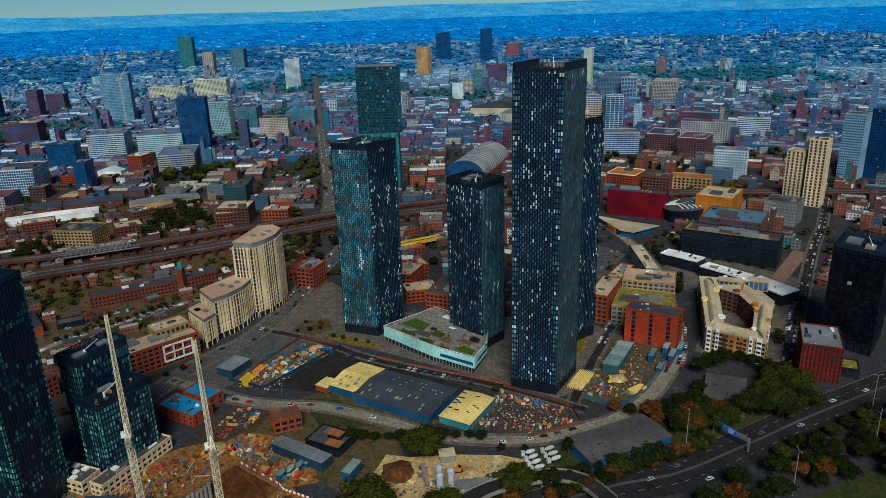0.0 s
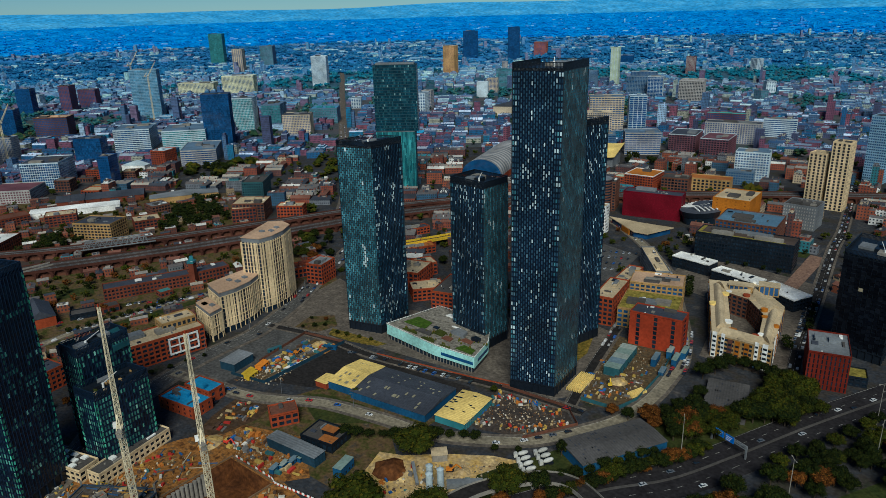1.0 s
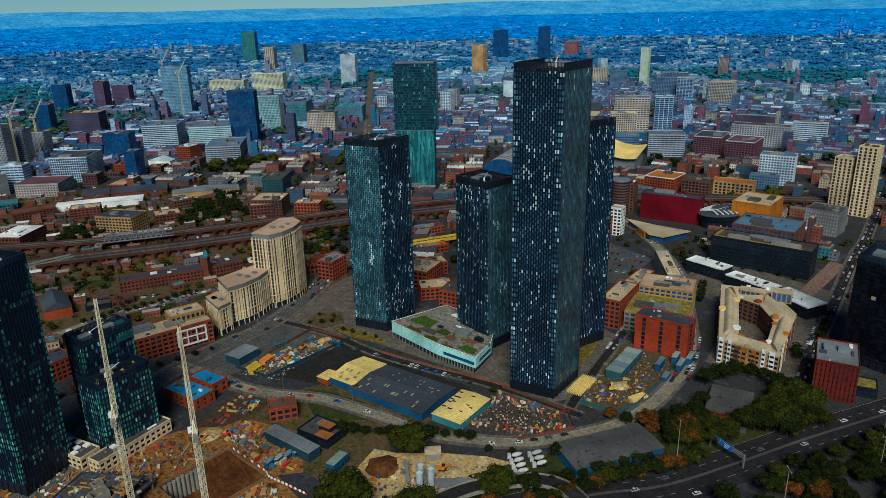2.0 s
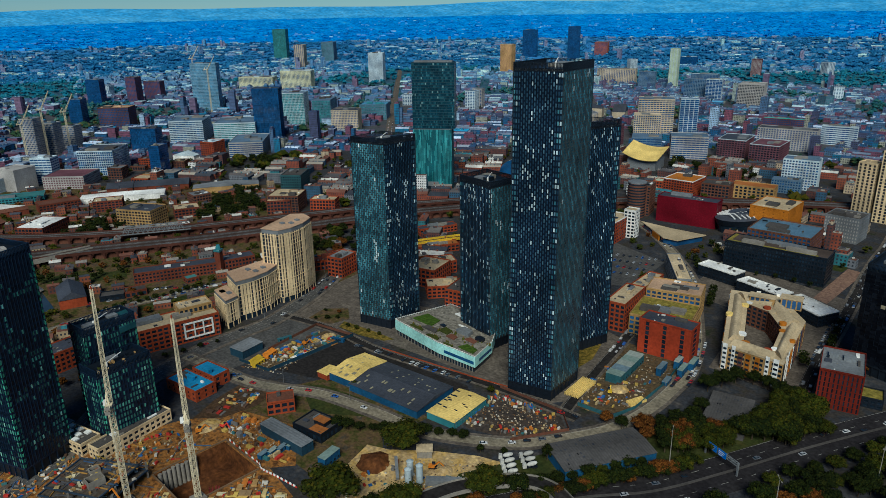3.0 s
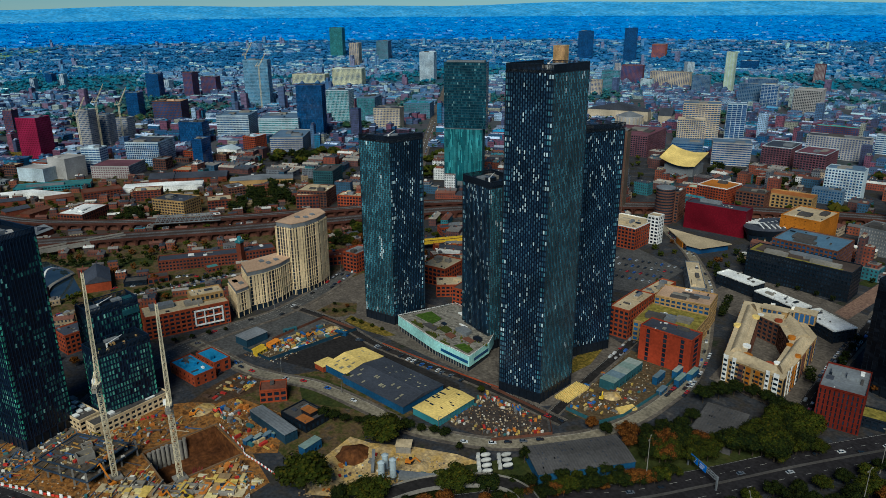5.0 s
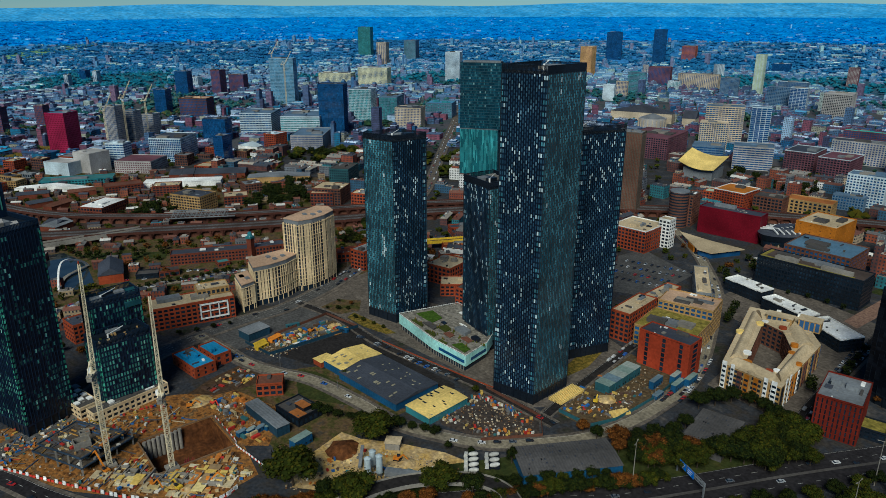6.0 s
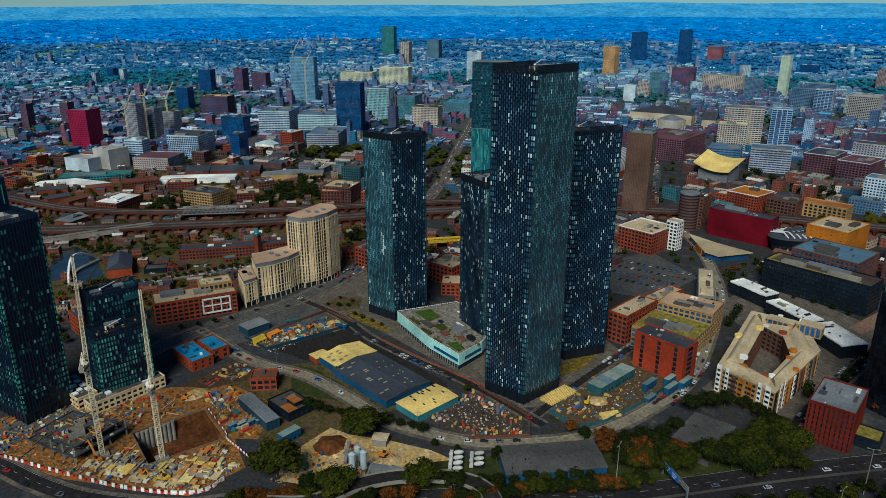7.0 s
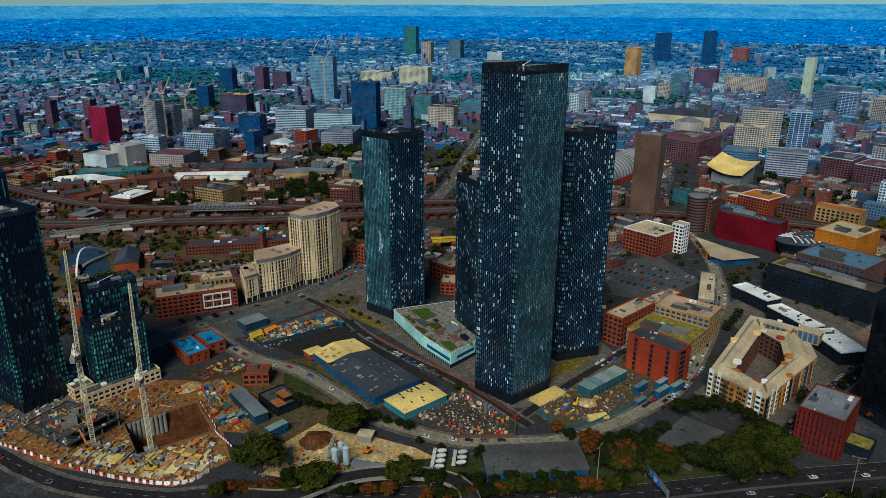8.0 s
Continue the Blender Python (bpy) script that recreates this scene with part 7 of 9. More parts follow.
infill(QUARTER, 13, 61, 0.44, "small brick houses of the canal quarter")
infill([(-430, 400), (-470, 430), (-500, 480), (-420, 640), (-330, 640), (-300, 560), (-320, 470), (-400, 440)], 15, 62, 0.45, "small brick houses behind the towers")
infill([(-300, 395), (-215, 450), (-230, 500), (-290, 520), (-330, 470), (-350, 420)], 14, 63, 0.4, "brick yards between the towers")
infill([(-232, 530), (-200, 632), (-180, 700), (-330, 720), (-330, 640), (-240, 608)], 14, 64, 0.15, "leafy plots beside the car park")
infill([(-400, 100), (-415, 185), (-470, 190), (-500, 110), (-440, 60)], 15, 65, 0.4, "brick yards behind the green-glass tower")
infill([(-60, 560), (60, 700), (120, 1000), (-60, 1000), (-90, 720)], 18, 66, 0.4, "brick yards beyond the black tower")

# ---- trees ----


def tree_meshes(seed, leaf, h=16.0, r=6.5, lobes=22):
    """Trunk with limbs, and a crown of leaf sprays on uneven lobes."""
    rng = random.Random(seed)
    t, c = Mesh(), Mesh()
    t.rod(0, 0, -0.3, h * 0.45, h * 0.028, h * 0.016, 8)
    for k in range(lobes):
        a, q = rng.uniform(0, 6.28), r * math.sqrt((k + 0.5) / lobes) * 0.78
        dome = math.sqrt(max(0.0, 1 - (q / r) ** 2))
        z = h * (0.36 + 0.44 * dome * rng.uniform(0.35, 1.0))
        p = Vector((q * math.cos(k * 2.4 + a * 0.1), q * math.sin(k * 2.4 + a * 0.1), z))
        s = r * rng.uniform(0.30, 0.44)
        t.bar((0, 0, h * rng.uniform(0.2, 0.42)), tuple(p * 0.8 + Vector((0, 0, z * 0.15))), h * 0.007)
        # dense inner mass
        ring = [(p.x + s * 0.74 * math.cos(u), p.y + s * 0.74 * math.sin(u), p.z + rng.uniform(-0.2, 0.2) * s) for u in (0, 1.05, 2.09, 3.14, 4.19, 5.24)]
        b = len(c.v)
        c.v.extend(ring + [(p.x, p.y, p.z + s * 0.72), (p.x, p.y, p.z - s * 0.7)])
        for i in range(6):
            j = (i + 1) % 6
            c.f.extend([(b + i, b + j, b + 6), (b + j, b + i, b + 7)])
            c.m.extend([0, 0])
        for i in range(115):
            d = Vector((rng.gauss(0, 1), rng.gauss(0, 1), rng.gauss(0.25, 1))).normalized()
            o = p + d * s * rng.uniform(0.7, 1.08)
            e = d.cross(Vector((rng.gauss(0, 1), rng.gauss(0, 1), rng.gauss(0, 1)))).normalized()
            f = (d.cross(e) + d * rng.uniform(-0.5, 0.5)).normalized()
            w = r * rng.uniform(0.038, 0.074)
            c.poly([o - e * w - f * w * 0.6, o + e * w * 0.4 - f * w, o + e * w + f * w * 0.5, o - e * w * 0.3 + f * w])
    return t.data("trunk", [M_BARK]), c.data("crown", [leaf])


M_LEAFDARK = surface("dark_leaves", [(0, (0.006, 0.012, 0.002)), (0.45, (0.014, 0.021, 0.002)), (0.8, (0.026, 0.030, 0.003))], 0.9, bump=0, spec=0.1)
KINDS = {}
for key, leaf, lab in (("green", M_LEAF, "broad green tree with a full crown"), ("dark", M_LEAFDARK, "dark green tree in a dense belt"), ("rust", M_LEAFRUST, "autumn tree with rust-orange leaves")):
    KINDS[key] = ([tree_meshes(q, leaf) for q in (1, 2, 3)], lab)


GROVE, PLANTED = Mesh(), [0]


def tree(x, y, h, kind="green", wide=1.0):
    rng = random.Random(int(abs(x * 31 + y * 17)))
    PLANTED[0] += 1
    if PLANTED[0] > 296:
        clump(GROVE, x, y, 0, h * 0.42 * wide, h, rng, 90, fine=0.42)
        return None
    pairs, lab = KINDS[kind]
    trunk, crown = pairs[rng.randrange(3)]
    top = thing("tree", lab, "tree", x, y, 0.0, rng.uniform(0, 360), "trees")
    k = h / 16
    part("trunk", trunk, None, top, at=Matrix.Diagonal((k, k, k, 1)))
    part("crown", crown, None, top, at=Matrix.Diagonal((k * wide, k * wide * rng.uniform(0.9, 1.1), k, 1)))
    return top


# the big ones round the concrete yard
tree(-193, 191, 24, "green", 1.35)
tree(-202, 244, 18, "green", 1.65)
tree(-163, 208, 18, "green", 1.45)
tree(-173, 199, 14, "dark")
tree(-144, 246, 17, "green", 1.35)
tree(-133, 258, 13, "dark", 1.1)
tree(-139, 290, 11, "dark", 0.7)
tree(-169, 271, 6, "dark", 0.9)
tree(-159, 279, 4, "dark", 1.2)
for x, y in ((-189, 171), (-183, 177), (-177, 185), (-170, 195), (-160, 211)):
    tree(x, y, 7, "rust", 1.3)
for k in range(9):
    tree(-131 + 3.8 * k + rnd.uniform(-1, 1), 264 + 7.0 * k, rnd.uniform(6, 9), rnd.choice(("dark", "dark", "rust", "green")), 1.2)
for k in range(11):
    tree(-244 + 6.0 * k, 232 + 4.3 * k + rnd.uniform(-2, 2), rnd.uniform(6, 10), "dark", 1.2)
tree(-271, 267, 7, "green", 1.1)
for x, y in ((-376, 312), (-369, 318), (-382, 326), (-371, 331), (-364, 324), (-346, 320), (-338, 322), (-328, 325), (-318, 327)):
    tree(x, y, rnd.uniform(3, 5), rnd.choice(("dark", "green", "rust")), 1.1)
tree(-205, 321, 6, "green", 1.0)
tree(-135, 341, 9, "rust", 1.0)
tree(-126, 342, 10, "dark")
tree(-116, 347, 13, "rust", 1.25)
tree(-110, 341, 11, "rust")
# the belt between shed, flats and motorway
for k in range(46):
    f = k / 46
    x, y = -102 + 54 * f + rnd.uniform(-8, 8), 344 + 74 * f + rnd.uniform(-7, 7)
    if -108 < x < -74 and 368 < y < 432:
        continue
    tree(x, y, rnd.uniform(11, 16), rnd.choice(("dark", "dark", "green", "dark", "rust") if k < 10 else ("dark", "dark", "dark", "green", "green")), rnd.uniform(0.95, 1.3))
BELT = [(-104, 338), (-90, 340), (-66, 370), (-60, 392), (-72, 390), (-92, 367), (-104, 357)]
k = 0
while k < 24:
    x, y = rnd.uniform(-104, -60), rnd.uniform(338, 392)
    if within(x, y, BELT) and not road_near(x, y, 1):
        tree(x, y, rnd.uniform(9, 13), rnd.choice(("dark", "green", "dark", "green", "dark", "green", "rust")), 1.2)
        k += 1
for x, y, h in ((-109, 414, 13), (-105, 425, 14), (-101, 436, 12), (-92, 441, 11), (-102, 390, 10), (-101, 377, 11), (-83, 441, 11), (-74, 436, 13), (-66, 435, 13), (-58, 432, 13), (-70, 424, 12), (-63, 422, 14), (-55, 416, 13), (-106, 367, 11), (-110, 357, 10)):
    tree(x, y, h, "dark", 1.15)
# the hedge along the motorway before the shed
for k in range(30):
    f = k / 30
    x, y = -128 + 50 * f + rnd.uniform(-2, 2), 250 + 92 * f + rnd.uniform(-2, 2)
    tree(x, y, rnd.uniform(6, 10), rnd.choice(("dark", "dark", "green", "rust", "dark")), 1.25)
for k in range(20):
    f = k / 20
    tree(-186 + 46 * f + rnd.uniform(-2, 2), 168 + 72 * f + rnd.uniform(-2, 2), rnd.uniform(6, 10), rnd.choice(("dark", "rust", "green", "rust")), 1.25)
for k in range(26):
    tree(-61 + rnd.uniform(-9, 11), 408 + rnd.uniform(-22, 24), rnd.uniform(10, 17), rnd.choice(("dark", "dark", "green", "green", "dark") if k % 3 else ("green",)), rnd.uniform(1.0, 1.45))
# beyond the motorway
for k in range(34):
    f = k / 34
    tree(-74 + 74 * f + rnd.uniform(0, 16), 276 + 142 * f + rnd.uniform(-6, 6), rnd.uniform(9, 15), rnd.choice(("dark", "dark", "green", "dark", "rust")), 1.1)
for x, y, h in ((2, 361, 13), (0, 372, 12), (6, 390, 13), (14, 410, 12), (24, 430, 13), (9, 401, 11), (-2, 430, 11), (9, 443, 10), (-26, 332, 11), (-15, 347, 12)):
    tree(x, y, h, "dark", 1.1)
for x, y, h in ((-46, 348, 13), (-41, 361, 14), (-34, 372, 12), (-28, 384, 13), (-23, 398, 12), (-17, 411, 13), (-14, 422, 12), (-33, 353, 12), (-24, 366, 13), (-15, 385, 12)):
    tree(x, y, h * 0.72, "green" if h == 13 else "dark", 1.3)
for k, (x, y) in enumerate([(-527, 422), (-515, 423), (-511, 431), (-500, 433), (-504, 445), (-506, 412), (-497, 416), (-488, 419), (-512, 406), (-534, 436), (-529, 447), (-398, 448), (-378, 483), (-481, 435)]):
    tree(x, y, rnd.uniform(9, 13), ("dark", "dark", "green", "rust")[k % 4], 1.2)
# by the canal, the viaducts and in the old streets
for x, y, h, q in ((-468, 129, 9, "rust"), (-470, 183, 10, "dark"), (-410, 140, 8, "rust"), (-424, 129, 9, "green"), (-443, 185, 9, "dark"), (-438, 195, 9, "green"), (-574, 193, 9, "dark"), (-589, 197, 9, "dark"), (-558, 197, 8, "green"), (-530, 234, 9, "rust"), (-484, 227, 7, "rust"), (-603, 257, 9, "rust"), (-614, 265, 8, "dark"), (-406, 151, 7, "rust"),
                   (-400, 203, 5, "dark"), (-397, 215, 5, "dark"), (-396, 227, 5, "dark"), (-394, 239, 4, "dark"), (-519, 445, 13, "dark"), (-512, 461, 13, "dark"), (-534, 461, 14, "dark"), (-544, 453, 13, "dark"), (-528, 476, 12, "dark"), (-500, 475, 12, "dark"), (-46, 504, 7, "rust"), (-41, 519, 8, "rust"), (-36, 533, 7, "rust"), (-46, 544, 7, "rust"),
                   (-181, 649, 9, "rust"), (-195, 670, 9, "dark"), (-211, 660, 8, "green"), (-209, 570, 9, "dark"), (-218, 585, 8, "dark"), (-165, 538, 8, "green"), (-337, 344, 5, "green"), (-333, 339, 4, "green"), (-178, 460, 5, "green"), (-171, 448, 4, "green"), (-73, 525, 8, "rust"), (-75, 536, 8, "rust"), (-77, 552, 7, "rust"), (-79, 568, 8, "rust"), (-166, 541, 9, "dark"), (-170, 552, 9, "green"), (-174, 564, 10, "dark"), (-221, 629, 9, "dark"), (-215, 620, 9, "dark"), (-209, 611, 10, "green"), (-228, 679, 9, "rust"), (-220, 675, 8, "rust"), (-212, 682, 8, "green"), (-179, 626, 6, "green"), (-165, 630, 5, "rust"), (-150, 633, 6, "green"), (-135, 634, 6, "rust"), (-122, 633, 6, "green"), (-116, 700, 6, "rust"), (-122, 712, 7, "green"), (-100, 485, 7, "dark"), (-96, 492, 6, "green"), (-77, 485, 9, "dark"), (-80, 493, 9, "dark"), (-92, 887, 12, "green"), (-82, 876, 11, "dark"), (-77, 896, 12, "green")):
    tree(x, y, h, q)
for x, y, h, q in ((-626, 183, 9, "green"), (-617, 190, 10, "dark"), (-616, 198, 10, "green"), (-606, 205, 9, "dark"), (-604, 214, 9, "rust"), (-594, 227, 8, "rust"), (-598, 234, 8, "dark"), (-592, 250, 9, "rust"), (-520, 233, 5, "dark"), (-524, 239, 5, "rust"), (-749, 254, 11, "dark"), (-767, 268, 11, "dark"), (-744, 270, 12, "dark"), (-759, 283, 11, "green"), (-768, 295, 11, "dark"), (-775, 306, 11, "dark"), (-769, 314, 11, "green"), (-736, 263, 10, "dark"), (-753, 277, 11, "dark"), (-753, 286, 11, "dark"), (-729, 281, 5, "green"), (-725, 292, 5, "dark"), (-723, 303, 5, "green"), (-722, 315, 6, "dark"), (-707, 283, 5, "rust"), (-705, 300, 5, "green"), (-780, 222, 6, "rust"), (-800, 240, 7, "rust"), (-840, 215, 7, "dark"), (-700, 190, 7, "rust"), (-690, 215, 7, "dark"), (-660, 175, 8, "dark"), (-645, 180, 9, "rust")):
    tree(x, y, h, q)
for k in range(15):
    tree(-514 + 0.8 * k, 200 + 6.4 * k + rnd.uniform(-1, 1), rnd.uniform(3, 6), rnd.choice(("dark", "green", "rust")), 1.3)
for k in range(46):
    x, y = rnd.uniform(-800, -668), rnd.uniform(386, 508)
    if within(x, y, [(-710, 384), (-695, 414), (-665, 459), (-761, 509), (-803, 479), (-758, 439)]) and clear(x, y, 2):
        tree(x, y, rnd.uniform(10, 15), rnd.choice(("dark", "green", "dark", "dark")), 1.25)
for cx, cy, n, sx, sy in ((-706, 412, 26, 26, 34), (-915, 592, 22, 45, 40), (-733, 288, 12, 12, 26), (-753, 294, 8, 12, 12), (-715, 456, 10, 22, 10), (-420, 1000, 8, 30, 20), (-330, 980, 8, 30, 20)):
    for k in range(n):
        x, y = cx + rnd.uniform(-sx, sx), cy + rnd.uniform(-sy, sy)
        if clear(x, y, 3):
            tree(x, y, rnd.uniform(10, 15), rnd.choice(("green", "dark", "dark")))

tagged(part("grove", GROVE, M_LEAFDARK), "dark green groves beyond the railway", "trees", kind="stuff")

# ---- tower cranes ----
M_CRANE = surface("crane_paint", (0.70, 0.60, 0.40), 0.5)


def lattice(m, a, b, w0, w1, step, r):
    """Four chords and their zigzag bracing from a to b."""
    a, b = Vector(a), Vector(b)
    d = (b - a).normalized()
    u = d.cross(Vector((0, 1, 0)) if abs(d.y) < 0.9 else Vector((1, 0, 0))).normalized()
    v = d.cross(u).normalized()
    n = max(2, round((b - a).length / step))

    def corner(k, q):
        w = (w0 + (w1 - w0) * k / n) / 2
        return a.lerp(b, k / n) + u * w * (1, -1, -1, 1)[q % 4] + v * w * (1, 1, -1, -1)[q % 4]
    for q in range(4):
        m.bar(corner(0, q), corner(n, q), r)
        for k in range(n):
            m.bar(corner(k, q), corner(k + 1, q + 1) if k % 2 else corner(k + 1, q - 1), r * 0.6)
            m.bar(corner(k, q), corner(k, q + 1), r * 0.6)


def tower_crane(label, x, y, h, tip, back):
    top = thing("tower_crane", label, "crane", x, y, 0, 0, "cranes on the building site")
    m = Mesh()
    lattice(m, (0, 0, 0), (0, 0, h), 2.2, 2.2, 2.2, 0.14)
    tagged(part("mast", m, M_CRANE, top), "pale lattice mast")
    m = Mesh()
    m.rod(0, 0, h, h + 1.2, 1.9, 1.9, 16)
    part("slewing_ring", m, M_GREY, top)
    tip = Vector(tip)
    flat = Vector((tip.x, tip.y, 0)).normalized() if tip.xy.length > 0.1 else Vector((1, 0, 0))
    foot = Vector((0, 0, h + 1.5)) + flat * 1.2
    m = Mesh()
    lattice(m, foot, tip, 1.8, 0.9, 2.0, 0.12)
    part("jib", m, M_CRANE, top, "pale lattice luffing jib")
    m = Mesh()
    m.box(-back, -1.3, h + 1.2, 1.5, 1.3, h + 2.0)
    m.bar((-back + 1, -1, h + 2), (-2.0, 0, h + 9), 0.16)
    m.bar((-back + 1, 1, h + 2), (-2.0, 0, h + 9), 0.16)
    m.bar((0.5, 0, h + 2), (-2.0, 0, h + 9), 0.16)
    turn = math.degrees(math.atan2(flat.y, flat.x))
    part("counter_jib", m, M_CRANE, top, at=pose(0, 0, 0, 0, 0, turn))
    m = Mesh()
    m.box(-back, -1.2, h - 0.6, -back + 2.6, 1.2, h + 2.6)
    part("counterweight", m, M_CONC, top, at=pose(0, 0, 0, 0, 0, turn))
    m = Mesh()
    m.box(0.6, 1.3, h + 0.8, 2.6, 2.9, h + 3.2)
    part("cab", m, M_WHITE, top, at=pose(0, 0, 0, 0, 0, turn))
    m = Mesh()
    m.bar(tuple(Vector((-2.0 * flat.x, -2.0 * flat.y, h + 9))), tuple(tip * 0.98 + Vector((0, 0, h * 0.02))), 0.05)
    part("luffing_rope", m, M_DARK, top)
    m = Mesh()
    m.rod(0, 0, tip.z, tip.z + 1.4, 0.35)
    part("warning_light", m, M_REDBRICK, top, at=pose(tip.x, tip.y, 0))
    m = Mesh()
    m.box(-3.2, -3.2, 0, 3.2, 3.2, 1.2)
    part("base", m, M_CONC, top)


tower_crane("pale luffing tower crane with its jib raised steeply", -267, 123, 53, (-5, 3, 110), 6)
tower_crane("pale luffing tower crane beside the pit, jib raised", -244.5, 148, 42, (-4, 2, 95), 6)
for x, y, h in ((-1215, 352, 62), (-1245, 392, 78), (-1285, 440, 66), (-1530, 840, 100), (-1640, 860, 120)):
    tower_crane("pale tower crane among new towers", x, y, h, (18, 12, h + 32), 8)

# ---- parked and passing cars ----
M_CARPAINT = surface("car_paint", [(0, (0.58, 0.58, 0.58)), (0.14, (0.02, 0.02, 0.025)), (0.55, (0.35, 0.36, 0.38)), (0.7, (0.10, 0.11, 0.13)), (0.82, (0.35, 0.02, 0.02)), (0.9, (0.03, 0.10, 0.35))], 0.25, 0.0, wear=0.05, bump=0, per="object", spec=0.6)
M_TYRE = surface("tyre_rubber", (0.015, 0.015, 0.016), 0.9)


def profile(m, pts, y0, y1, pinch=0.0):
    """A form drawn as a side outline (x, z), as wide as y0 to y1."""
    low = [(p[0], y0 + (pinch if p[1] > 0.95 else 0), p[1]) for p in pts]
    high = [(p[0], y1 - (pinch if p[1] > 0.95 else 0), p[1]) for p in pts]
    m.solid(list(reversed(low)), list(reversed(high)))


body, cabin, wheel = Mesh(), Mesh(), Mesh()
profile(body, [(-2.15, 0.3), (2.15, 0.3), (2.2, 0.62), (1.9, 0.82), (0.95, 0.93), (-2.0, 0.93), (-2.2, 0.7)], -0.88, 0.88)
profile(body, [(-1.35, 1.42), (0.1, 1.42), (0.15, 1.46), (-1.3, 1.46)], -0.66, 0.66)
profile(cabin, [(-1.95, 0.93), (0.98, 0.93), (0.18, 1.42), (-1.4, 1.42)], -0.8, 0.8, 0.14)
t = [2 * math.pi * k / 12 for k in range(12)]
wheel.solid([(0.33 * math.cos(q), 0, 0.33 * math.sin(q)) for q in reversed(t)], [(0.33 * math.cos(q), 0.22, 0.33 * math.sin(q)) for q in reversed(t)])
BODY, CABIN, WHEEL = body.data("body", [M_CARPAINT]), cabin.data("windows", [M_GLASS]), wheel.data("wheel", [M_TYRE])


whole = Mesh()
profile(whole, [(-2.15, 0.3), (2.15, 0.3), (2.2, 0.62), (1.9, 0.82), (0.95, 0.93), (-2.0, 0.93), (-2.2, 0.7)], -0.88, 0.88)
profile(whole, [(-1.35, 1.42), (0.1, 1.42), (0.15, 1.46), (-1.3, 1.46)], -0.66, 0.66)
for wx in (1.35, -1.3):
    whole.box(wx - 0.3, -0.84, 0.0, wx + 0.3, 0.84, 0.5, 1)
FARBODY = whole.data("body", [M_CARPAINT, M_TYRE])


def car(x, y, a, z=0.2):
    top = thing("car", "small passenger car standing on the asphalt", "car", x, y, z, a, "cars")
    if math.hypot(x + 190, y - 120) > 330:
        part("body", FARBODY, None, top)
        part("cabin_glass", CABIN, None, top)
        return
    part("body", BODY, None, top)
    part("cabin_glass", CABIN, None, top)
    for wx, wy in ((1.35, 0.68), (-1.3, 0.68), (1.35, -0.9), (-1.3, -0.9)):
        part("wheel", WHEEL, None, top, at=pose(wx, wy, 0.33))


for x, y, a in ((-95, 293, 58), (-88, 311, 58), (-71, 310, 60), (-60, 366, 62), (-42, 412, 64), (-44, 386, 62), (-27, 432, 64), (-20, 448, 64), (-27, 407, 64), (-34, 424, 64), (-112, 267, 58), (-80, 326, 60),
                (-218, 256, 20), (-203, 262, 25), (-173, 278, 42), (-162, 289, 50), (-157, 296, 52), (-152, 303, 55), (-147, 311, 60), (-160, 332, 10), (-152, 334, 170), (-350, 221, 10), (-342, 223, 12), (-334, 223, 14), (-324, 226, 20), (-300, 238, 30), (-290, 245, 30), (-249, 256, 18), (-272, 252, 25)):
    car(x, y, a, 0.28)
for x, y, a in ((-299, 309, 100), (-296, 309, 100), (-316, 305, 60), (-313, 306, 60), (-269, 314, 95), (-265, 315, 97), (-261, 315, 95), (-257, 316, 98), (-250, 317, 96), (-244, 319, 100), (-240, 319, 98), (-233, 321, 94), (-224, 322, 96), (-289, 312, 96), (-276, 313, 98), (-340, 225, 80), (-335, 209, 110), (-309, 208, 20)):
    car(x, y, a, 0.25)
for k in range(44):
    car(-300 + (k % 11) * 5.6 + rnd.uniform(-0.4, 0.4), 540 + (k // 11) * 17 + (k % 11) * 2.0, 100 + rnd.choice((0, 180)) + rnd.uniform(-4, 4), 0.1)
for k in range(16):
    f = k / 16
    car(-127.5 - 14 * f - 8.5 * f * f + rnd.uniform(-0.2, 0.2), 405 + 75 * f, 95 + 14 * f, 0.36)
    if k % 3:
        car(-119.5 - 14 * f - 8.5 * f * f, 408 + 75 * f, 95 + 14 * f, 0.36)
for k in range(12):
    car(-76.5 - 0.9 * k, 500 + 7.0 * k, 96, 0.36)
for k in range(30):
    x, y = -555 + rnd.uniform(-12, 12) + (k % 10) * 7, 214 + (k // 10) * 20 + (k % 10) * 5.5
    if clear(x, y, 2):
        car(x, y, rnd.choice((60, 150)) + rnd.uniform(-5, 5), 0.05)
for x, y in ((-528, 254), (-527, 260), (-524, 265), (-519, 275), (-505, 280), (-523, 229), (-532, 216), (-547, 202), (-538, 203), (-533, 200)):
    car(x, y, rnd.choice((80, 95, 170)), 0.1)
for k in range(18):
    car(-650 + (k % 9) * 2.6 - (k // 9) * 18, 352 + (k % 9) * 5.2 + (k // 9) * 10, 150 + rnd.uniform(-4, 4), 0.4)
for x, y, a in ((-400, 262, 92), (-393, 285, 95), (-402, 300, 98), (-415, 325, 108), (-420, 350, 110), (-436, 368, 118), (-387, 215, 75), (-372, 170, 70), (-398, 232, 85), (-280, 80, 35), (-262, 86, 35), (-243, 99, 38), (-232, 108, 40)):
    car(x, y, a, 0.28)

# cars along the kerbs of streets farther off
rs = random.Random(91)
KERB = Mesh()
